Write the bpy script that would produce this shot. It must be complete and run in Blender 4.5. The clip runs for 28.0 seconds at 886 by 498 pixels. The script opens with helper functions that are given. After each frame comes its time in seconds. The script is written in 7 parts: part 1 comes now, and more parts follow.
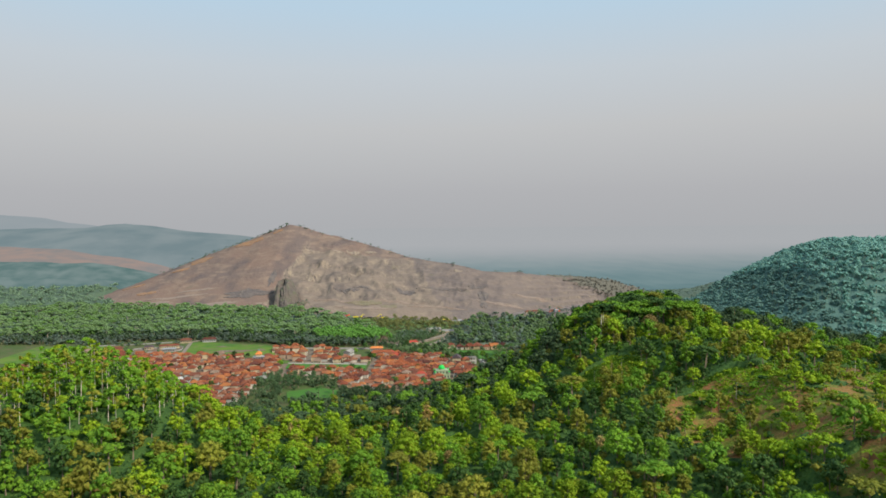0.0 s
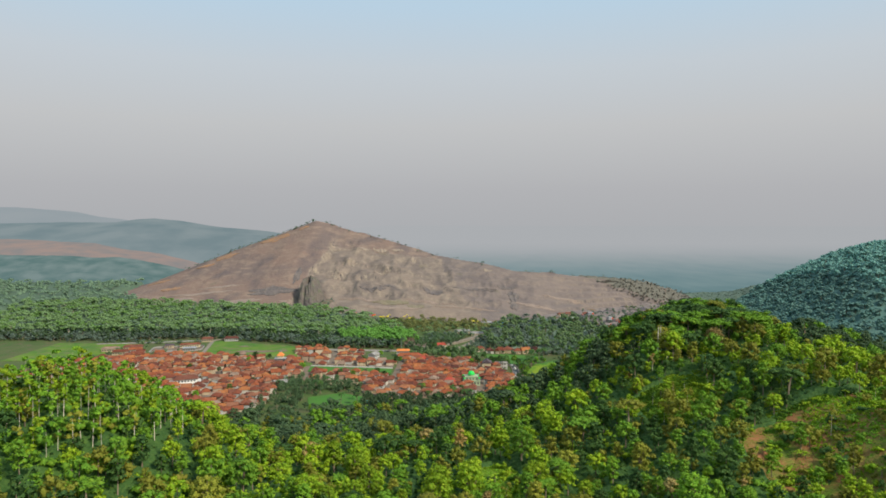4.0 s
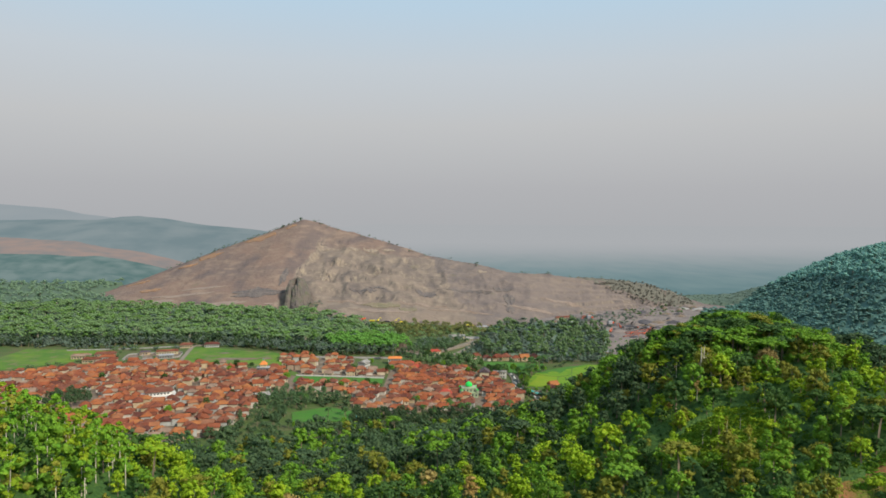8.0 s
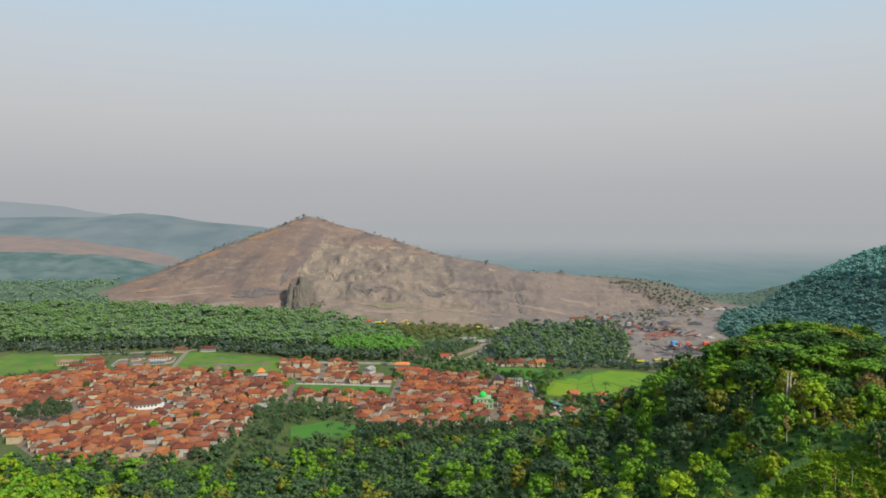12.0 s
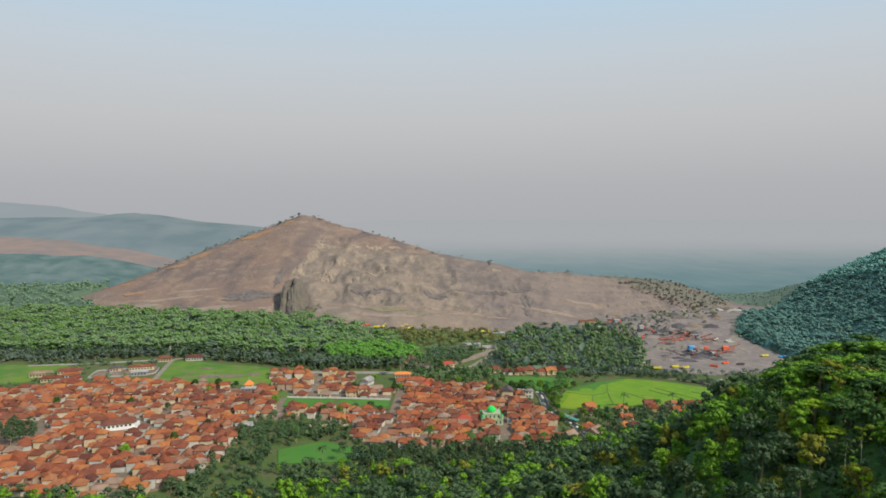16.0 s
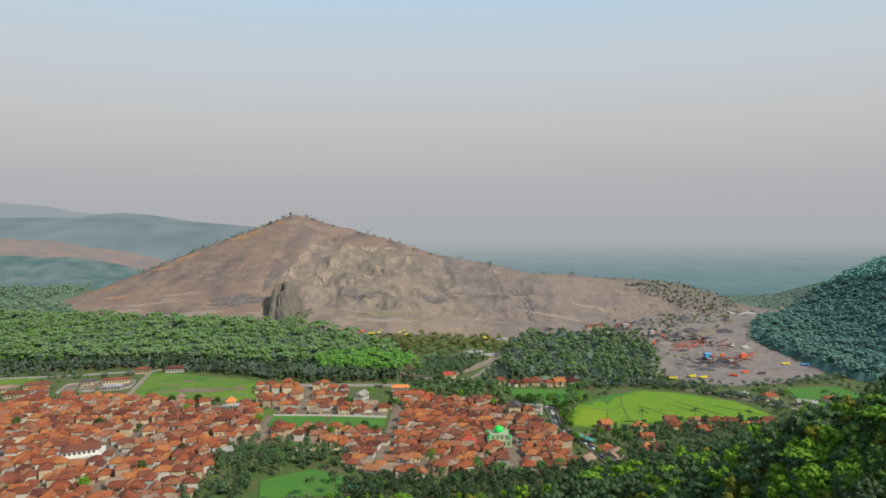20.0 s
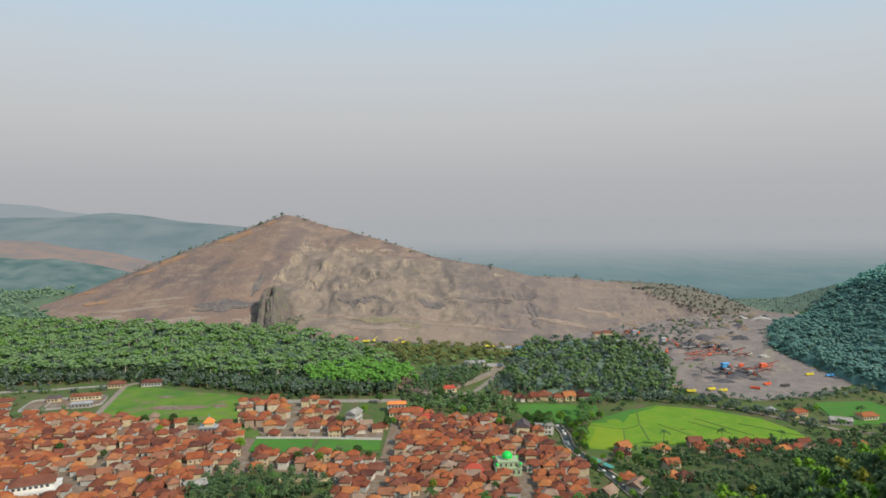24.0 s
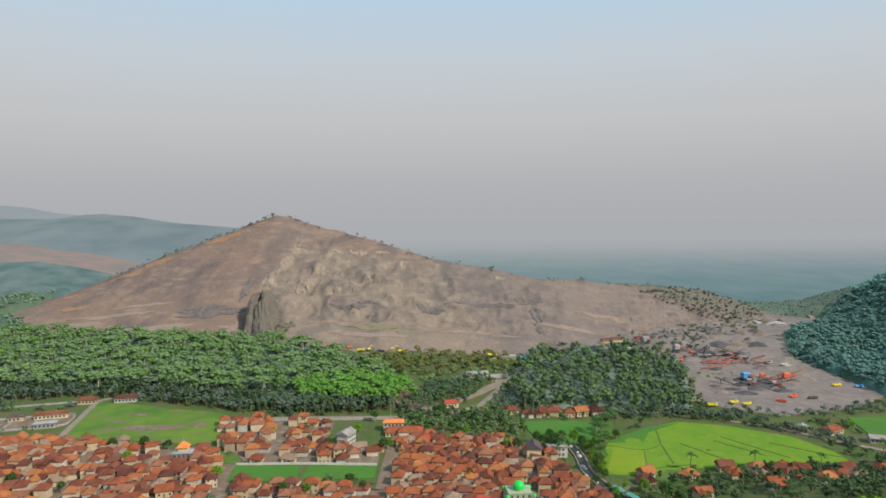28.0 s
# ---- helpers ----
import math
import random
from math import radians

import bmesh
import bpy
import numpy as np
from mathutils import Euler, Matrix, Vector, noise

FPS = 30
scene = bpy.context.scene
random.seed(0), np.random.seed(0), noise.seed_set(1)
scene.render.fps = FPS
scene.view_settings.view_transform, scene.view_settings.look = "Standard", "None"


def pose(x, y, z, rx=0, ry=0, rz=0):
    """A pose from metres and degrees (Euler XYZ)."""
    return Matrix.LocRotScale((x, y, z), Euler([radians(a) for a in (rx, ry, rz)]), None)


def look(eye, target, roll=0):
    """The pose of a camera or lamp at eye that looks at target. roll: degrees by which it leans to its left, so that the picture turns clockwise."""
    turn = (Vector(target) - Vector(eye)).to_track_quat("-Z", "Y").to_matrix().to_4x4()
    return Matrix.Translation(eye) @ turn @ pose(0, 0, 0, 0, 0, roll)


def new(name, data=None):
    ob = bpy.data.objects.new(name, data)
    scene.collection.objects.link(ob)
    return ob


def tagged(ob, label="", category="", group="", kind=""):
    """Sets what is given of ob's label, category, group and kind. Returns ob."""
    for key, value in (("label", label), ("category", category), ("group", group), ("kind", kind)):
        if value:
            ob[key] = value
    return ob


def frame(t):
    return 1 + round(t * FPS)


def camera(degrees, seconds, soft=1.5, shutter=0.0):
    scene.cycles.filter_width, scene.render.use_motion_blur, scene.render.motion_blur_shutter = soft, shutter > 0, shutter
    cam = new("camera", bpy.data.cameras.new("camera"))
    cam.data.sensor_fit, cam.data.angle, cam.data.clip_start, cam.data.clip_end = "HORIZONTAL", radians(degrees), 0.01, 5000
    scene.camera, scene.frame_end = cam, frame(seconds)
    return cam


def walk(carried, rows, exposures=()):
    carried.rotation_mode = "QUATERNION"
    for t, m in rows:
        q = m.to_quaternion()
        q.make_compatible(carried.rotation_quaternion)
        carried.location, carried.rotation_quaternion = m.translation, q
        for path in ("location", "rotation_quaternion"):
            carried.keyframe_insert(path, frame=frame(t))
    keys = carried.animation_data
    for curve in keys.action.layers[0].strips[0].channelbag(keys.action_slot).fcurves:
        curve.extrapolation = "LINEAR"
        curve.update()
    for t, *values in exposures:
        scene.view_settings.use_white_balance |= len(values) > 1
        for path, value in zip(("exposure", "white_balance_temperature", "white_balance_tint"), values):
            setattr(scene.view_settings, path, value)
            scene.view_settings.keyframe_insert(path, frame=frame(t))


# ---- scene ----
cam = camera(66.21, 28.0, soft=1.65)
PATH = [
    (0.0, (0.00, -0.00, 155.00), (2.52, 99.91, 151.58), -0.46),
    (0.5, (0.09, 3.45, 154.90), (1.98, 103.37, 151.42), -0.43),
    (1.0, (0.06, 7.16, 154.88), (1.27, 107.09, 151.35), -0.37),
    (1.5, (-0.20, 11.27, 154.92), (0.28, 111.21, 151.34), -0.31),
    (2.0, (-0.60, 15.83, 154.93), (-0.81, 115.76, 151.27), -0.24),
    (2.5, (-1.08, 20.81, 154.97), (-1.97, 120.73, 151.25), -0.16),
    (3.0, (-1.63, 26.11, 155.08), (-2.47, 126.03, 151.32), -0.09),
    (3.5, (-2.31, 31.58, 155.18), (-3.47, 131.50, 151.42), 0.00),
    (5.5, (-5.37, 54.53, 155.17), (-7.19, 154.44, 151.48), 0.29),
    (6.0, (-6.14, 60.36, 155.30), (-7.36, 160.29, 151.59), 0.35),
    (6.5, (-6.95, 66.21, 155.54), (-7.12, 166.14, 151.82), 0.37),
    (7.0, (-7.76, 72.09, 155.76), (-7.43, 172.02, 151.99), 0.38),
    (7.5, (-8.58, 78.03, 155.97), (-8.33, 177.95, 152.12), 0.39),
    (8.0, (-9.34, 83.98, 156.07), (-9.28, 183.91, 152.14), 0.36),
    (8.5, (-10.06, 89.98, 156.12), (-10.19, 189.90, 152.12), 0.34),
    (9.0, (-10.74, 96.00, 156.12), (-11.02, 195.92, 152.12), 0.34),
    (9.5, (-11.43, 102.00, 156.03), (-11.84, 201.92, 152.00), 0.35),
    (10.0, (-12.16, 108.04, 155.97), (-12.62, 207.95, 151.85), 0.36),
    (11.0, (-13.38, 120.23, 155.78), (-14.00, 220.14, 151.48), 0.30),
    (12.0, (-14.38, 132.88, 155.50), (-15.13, 232.78, 151.10), 0.26),
    (12.5, (-14.88, 139.23, 155.37), (-15.65, 239.13, 150.92), 0.23),
    (14.5, (-16.95, 164.21, 155.05), (-17.73, 264.10, 150.47), 0.11),
    (15.0, (-17.45, 170.34, 154.96), (-18.17, 270.23, 150.35), 0.04),
    (16.0, (-18.47, 183.03, 155.00), (-19.09, 282.92, 150.39), -0.02),
    (17.0, (-19.73, 196.00, 155.07), (-20.21, 295.89, 150.38), -0.04),
    (18.0, (-20.99, 208.67, 155.07), (-21.29, 308.57, 150.44), -0.05),
    (19.0, (-21.97, 221.06, 155.15), (-22.08, 320.95, 150.48), -0.12),
    (20.0, (-22.77, 233.31, 155.34), (-22.77, 333.19, 150.61), -0.15),
    (21.0, (-23.68, 245.61, 155.65), (-23.48, 345.50, 150.93), -0.17),
    (21.5, (-24.12, 251.84, 155.81), (-23.88, 351.73, 151.07), -0.17),
    (23.5, (-25.79, 276.73, 156.06), (-25.30, 376.61, 151.33), -0.16),
    (24.0, (-26.27, 282.91, 155.99), (-25.69, 382.80, 151.24), -0.16),
    (25.0, (-27.21, 295.30, 155.69), (-26.44, 395.18, 150.98), -0.16),
    (26.0, (-28.07, 307.58, 155.28), (-27.15, 407.46, 150.60), -0.18),
    (27.0, (-28.88, 319.56, 155.04), (-27.84, 419.44, 150.38), -0.19),
    (28.0, (-29.63, 331.27, 155.04), (-28.47, 431.15, 150.42), -0.27),
]
walk(cam, [(t, look(eye, target, roll)) for t, eye, target, roll in PATH])

# ---- light ----
SUN_EL, SUN_AZ = radians(39), radians(129)   # azimuth from north (+y), clockwise
world = bpy.data.worlds.new("world")
scene.world = world
world.use_nodes = True
wn, wl = world.node_tree.nodes, world.node_tree.links
wn.clear()
w_out, w_bg, w_sky = wn.new("ShaderNodeOutputWorld"), wn.new("ShaderNodeBackground"), wn.new("ShaderNodeTexSky")
w_sky.sky_type, w_sky.sun_disc, w_sky.sun_elevation, w_sky.sun_rotation = "NISHITA", False, SUN_EL, SUN_AZ
w_sky.dust_density, w_sky.air_density, w_sky.ozone_density = 6.0, 1.0, 1.5
w_co, w_sep, w_ramp, w_mix, w_gain = (wn.new("ShaderNodeTexCoord"), wn.new("ShaderNodeSeparateXYZ"), wn.new("ShaderNodeValToRGB"),
                                      wn.new("ShaderNodeMix"), wn.new("ShaderNodeVectorMath"))
wl.new(w_co.outputs["Generated"], w_sep.inputs[0])
wl.new(w_sep.outputs["Z"], w_ramp.inputs[0])
w_ramp.color_ramp.elements[0].position, w_ramp.color_ramp.elements[0].color = 0.0, (0.47, 0.48, 0.50, 1)
w_ramp.color_ramp.elements[1].position, w_ramp.color_ramp.elements[1].color = 1.0, (0.42, 0.62, 0.84, 1)
for p, c in ((0.05, (0.495, 0.50, 0.52)), (0.14, (0.585, 0.59, 0.595)), (0.22, (0.60, 0.655, 0.70)), (0.30, (0.53, 0.69, 0.82))):
    e = w_ramp.color_ramp.elements.new(p)
    e.color = (*c, 1)
w_gain.operation = "SCALE"
w_gain.inputs["Scale"].default_value = 0.09
wl.new(w_sky.outputs[0], w_gain.inputs[0])
w_mix.data_type = "RGBA"
w_mix.inputs["Factor"].default_value = 0.88
wl.new(w_gain.outputs[0], w_mix.inputs["A"])
wl.new(w_ramp.outputs[0], w_mix.inputs["B"])
wl.new(w_mix.outputs["Result"], w_bg.inputs[0])
wl.new(w_bg.outputs[0], w_out.inputs[0])
sun = new("sun", bpy.data.lights.new("sun", "SUN"))
sun.data.energy, sun.data.angle, sun.data.color = 4.05, radians(6), (1.0, 0.935, 0.83)
sun.matrix_world = look((0, 0, 400), (-math.sin(SUN_AZ) * math.cos(SUN_EL), -math.cos(SUN_AZ) * math.cos(SUN_EL), 400 - math.sin(SUN_EL)))


# ---- materials ----
def blend(nt, factor, a, b):
    m = nt.nodes.new("ShaderNodeMix")
    m.data_type = "RGBA"
    nt.links.new(factor, m.inputs["Factor"])
    for socket, v in (("A", a), ("B", b)):
        if isinstance(v, tuple):
            m.inputs[socket].default_value = (*v, 1)
        else:
            nt.links.new(v, m.inputs[socket])
    return m.outputs["Result"]


def grain(nt, scale, lo=0.35, hi=0.65, detail=4.0, stretch=None, local=False):
    """A noise value spread between lo and hi, at a size in metres."""
    if local:
        co = nt.nodes.new("ShaderNodeTexCoord").outputs["Object"]
    else:
        co = nt.nodes.new("ShaderNodeNewGeometry").outputs["Position"]
    if stretch:
        mp = nt.nodes.new("ShaderNodeMapping")
        mp.inputs["Scale"].default_value = stretch
        nt.links.new(co, mp.inputs[0])
        co = mp.outputs[0]
    n = nt.nodes.new("ShaderNodeTexNoise")
    n.inputs["Scale"].default_value, n.inputs["Detail"].default_value = 1.0 / scale, detail
    nt.links.new(co, n.inputs["Vector"])
    r = nt.nodes.new("ShaderNodeMapRange")
    r.inputs["From Min"].default_value, r.inputs["From Max"].default_value = lo, hi
    nt.links.new(n.outputs[0], r.inputs["Value"])
    return r.outputs[0]


def surface(name, c1, c2, size, c3=None, size3=1.0, rough=0.9, bump=0.0, bump_size=1.0, pick=None, island=False, metal=0.0, local=False):
    """A matt surface: c1 to c2 in patches of one size, c3 in finer spots, pick: tints chosen by the object's (or piece's) own random number."""
    m = bpy.data.materials.new(name)
    m.use_nodes = True
    nt = m.node_tree
    b = nt.nodes["Principled BSDF"]
    b.inputs["Roughness"].default_value, b.inputs["Metallic"].default_value = rough, metal
    b.inputs["Specular IOR Level"].default_value = 0.25
    col = blend(nt, grain(nt, size, local=local), c1, c2)
    if pick:
        ramp = nt.nodes.new("ShaderNodeValToRGB")
        ramp.color_ramp.interpolation = "CONSTANT"
        for i, c in enumerate(pick):
            e = ramp.color_ramp.elements[i] if i < 2 else ramp.color_ramp.elements.new(i / len(pick))
            e.position, e.color = i / len(pick), (*c, 1)
        src = nt.nodes.new("ShaderNodeNewGeometry").outputs["Random Per Island"] if island else nt.nodes.new("ShaderNodeObjectInfo").outputs["Random"]
        nt.links.new(src, ramp.inputs[0])
        k = nt.nodes.new("ShaderNodeMix")
        k.data_type, k.blend_type = "RGBA", "MULTIPLY"
        k.inputs["Factor"].default_value = 1.0
        nt.links.new(ramp.outputs[0], k.inputs["A"])
        nt.links.new(col, k.inputs["B"])
        col = k.outputs["Result"]
    if c3:
        col = blend(nt, grain(nt, size3, 0.5, 0.7, local=local), col, c3)
    nt.links.new(col, b.inputs["Base Color"])
    if bump:
        bp = nt.nodes.new("ShaderNodeBump")
        bp.inputs["Strength"].default_value, bp.inputs["Distance"].default_value = bump, bump_size
        nt.links.new(grain(nt, bump_size * 2, 0.2, 0.8, 6, local=local), bp.inputs["Height"])
        nt.links.new(bp.outputs[0], b.inputs["Normal"])
    return m


def foliage(name, c1, c2, c3, size=9.0, glow=0.24, relief=1.0):
    """Leaves: two greens in patches as wide as a crown, a third in finer spots, leafy relief, light coming through."""
    m = surface(name, c1, c2, size, c3, size / 9, rough=0.7, bump=relief, bump_size=size / 22)
    nt = m.node_tree
    b = nt.nodes["Principled BSDF"]
    tr, mix = nt.nodes.new("ShaderNodeBsdfTranslucent"), nt.nodes.new("ShaderNodeMixShader")
    own, span, hsv = nt.nodes.new("ShaderNodeObjectInfo"), nt.nodes.new("ShaderNodeMapRange"), nt.nodes.new("ShaderNodeHueSaturation")
    span.inputs["To Min"].default_value, span.inputs["To Max"].default_value = 0.72, 1.32
    nt.links.new(own.outputs["Random"], span.inputs["Value"])
    nt.links.new(span.outputs[0], hsv.inputs["Value"])
    nt.links.new(b.inputs["Base Color"].links[0].from_socket, hsv.inputs["Color"])
    nt.links.new(hsv.outputs[0], b.inputs["Base Color"])
    nt.links.new(hsv.outputs[0], tr.inputs[0])
    mix.inputs[0].default_value = glow
    nt.links.new(b.outputs[0], mix.inputs[1])
    nt.links.new(tr.outputs[0], mix.inputs[2])
    nt.links.new(mix.outputs[0], nt.nodes["Material Output"].inputs[0])
    return m


ROCK_TONES = {  # loose dust (two tones, light bands, dark bands), then broken rock (two tones, pale chips, dark cracks)
    "flank_rock": ((0.225, 0.150, 0.114), (0.170, 0.128, 0.110), (0.265, 0.190, 0.140), (0.140, 0.108, 0.098), (0.160, 0.125, 0.108), (0.215, 0.165, 0.130), (0.250, 0.195, 0.150), (0.115, 0.095, 0.090)),
    "face_rock": ((0.236, 0.180, 0.138), (0.190, 0.150, 0.122), (0.270, 0.212, 0.158), (0.142, 0.115, 0.100), (0.170, 0.138, 0.116), (0.244, 0.192, 0.146), (0.305, 0.246, 0.176), (0.106, 0.088, 0.082)),
    "east_rock": ((0.206, 0.160, 0.134), (0.165, 0.135, 0.120), (0.236, 0.182, 0.145), (0.132, 0.108, 0.100), (0.140, 0.114, 0.104), (0.200, 0.158, 0.126), (0.262, 0.205, 0.148), (0.102, 0.088, 0.084)),
}


def quarry_rock(name):
    """Cut rock: beds lying flat, ochre and pale faces, dark streaks."""
    d1, d2, d3, d4, b1, b2, b3, b4 = ROCK_TONES[name]
    m = bpy.data.materials.new(name)
    m.use_nodes = True
    nt = m.node_tree
    b = nt.nodes["Principled BSDF"]
    b.inputs["Roughness"].default_value, b.inputs["Specular IOR Level"].default_value = 0.95, 0.1
    nz, steep = nt.nodes.new("ShaderNodeSeparateXYZ"), nt.nodes.new("ShaderNodeMapRange")
    nt.links.new(nt.nodes.new("ShaderNodeNewGeometry").outputs["Normal"], nz.inputs[0])
    steep.inputs["From Min"].default_value, steep.inputs["From Max"].default_value = 0.93, 0.70
    nt.links.new(nz.outputs["Z"], steep.inputs["Value"])
    dust = blend(nt, grain(nt, 130, 0.40, 0.60, 5), d1, d2)
    dust = blend(nt, grain(nt, 22, 0.48, 0.68, 7, (1, 1, 3.2)), dust, d3)
    dust = blend(nt, grain(nt, 60, 0.52, 0.66, 7, (1.3, 1, 0.7)), dust, d4)
    bed = blend(nt, grain(nt, 34, 0.42, 0.60, 7, (1, 1, 1.8)), b1, b2)
    bed = blend(nt, grain(nt, 8, 0.50, 0.66, 7, (1.5, 1, 0.6)), bed, b3)
    bed = blend(nt, grain(nt, 14, 0.57, 0.66, 8, (2.4, 1, 0.7)), bed, b4)
    col = blend(nt, steep.outputs[0], dust, bed)
    col = blend(nt, grain(nt, 48, 0.66, 0.76, 6), col, (0.185, 0.155, 0.10))
    nt.links.new(col, b.inputs["Base Color"])
    bp = nt.nodes.new("ShaderNodeBump")
    bp.inputs["Strength"].default_value, bp.inputs["Distance"].default_value = 0.7, 1.6
    nt.links.new(grain(nt, 5, 0.2, 0.8, 8, (1, 1, 1.6)), bp.inputs["Height"])
    nt.links.new(bp.outputs[0], b.inputs["Normal"])
    return m


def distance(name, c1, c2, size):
    """Far hills that show only as tones of haze, painted into a glow of their own."""
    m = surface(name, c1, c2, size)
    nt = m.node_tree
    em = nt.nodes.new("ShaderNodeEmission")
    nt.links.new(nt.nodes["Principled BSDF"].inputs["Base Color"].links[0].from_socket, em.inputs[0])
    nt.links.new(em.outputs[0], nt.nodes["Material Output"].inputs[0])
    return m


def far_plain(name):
    """The plain behind the mountain: wooded and teal at first, then haze painted into its glow pales it with distance.
    """
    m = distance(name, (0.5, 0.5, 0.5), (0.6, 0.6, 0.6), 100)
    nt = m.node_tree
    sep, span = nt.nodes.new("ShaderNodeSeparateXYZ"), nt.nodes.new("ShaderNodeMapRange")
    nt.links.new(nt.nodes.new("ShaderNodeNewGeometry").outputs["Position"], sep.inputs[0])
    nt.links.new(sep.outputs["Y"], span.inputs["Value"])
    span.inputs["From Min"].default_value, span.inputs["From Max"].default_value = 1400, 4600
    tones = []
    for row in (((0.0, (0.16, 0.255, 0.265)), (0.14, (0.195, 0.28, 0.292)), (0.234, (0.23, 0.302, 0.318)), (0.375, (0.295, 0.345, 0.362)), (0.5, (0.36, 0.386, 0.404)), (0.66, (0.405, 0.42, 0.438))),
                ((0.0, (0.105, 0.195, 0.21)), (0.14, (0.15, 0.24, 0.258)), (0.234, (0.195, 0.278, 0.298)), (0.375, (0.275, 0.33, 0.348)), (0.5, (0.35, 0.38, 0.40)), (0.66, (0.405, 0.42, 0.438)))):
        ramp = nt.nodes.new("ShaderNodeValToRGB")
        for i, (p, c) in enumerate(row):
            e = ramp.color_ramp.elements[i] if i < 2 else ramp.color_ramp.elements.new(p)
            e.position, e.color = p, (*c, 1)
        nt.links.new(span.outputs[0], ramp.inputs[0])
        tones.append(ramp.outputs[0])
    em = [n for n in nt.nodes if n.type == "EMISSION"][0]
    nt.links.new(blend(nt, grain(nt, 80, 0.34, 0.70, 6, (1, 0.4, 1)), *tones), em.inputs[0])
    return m


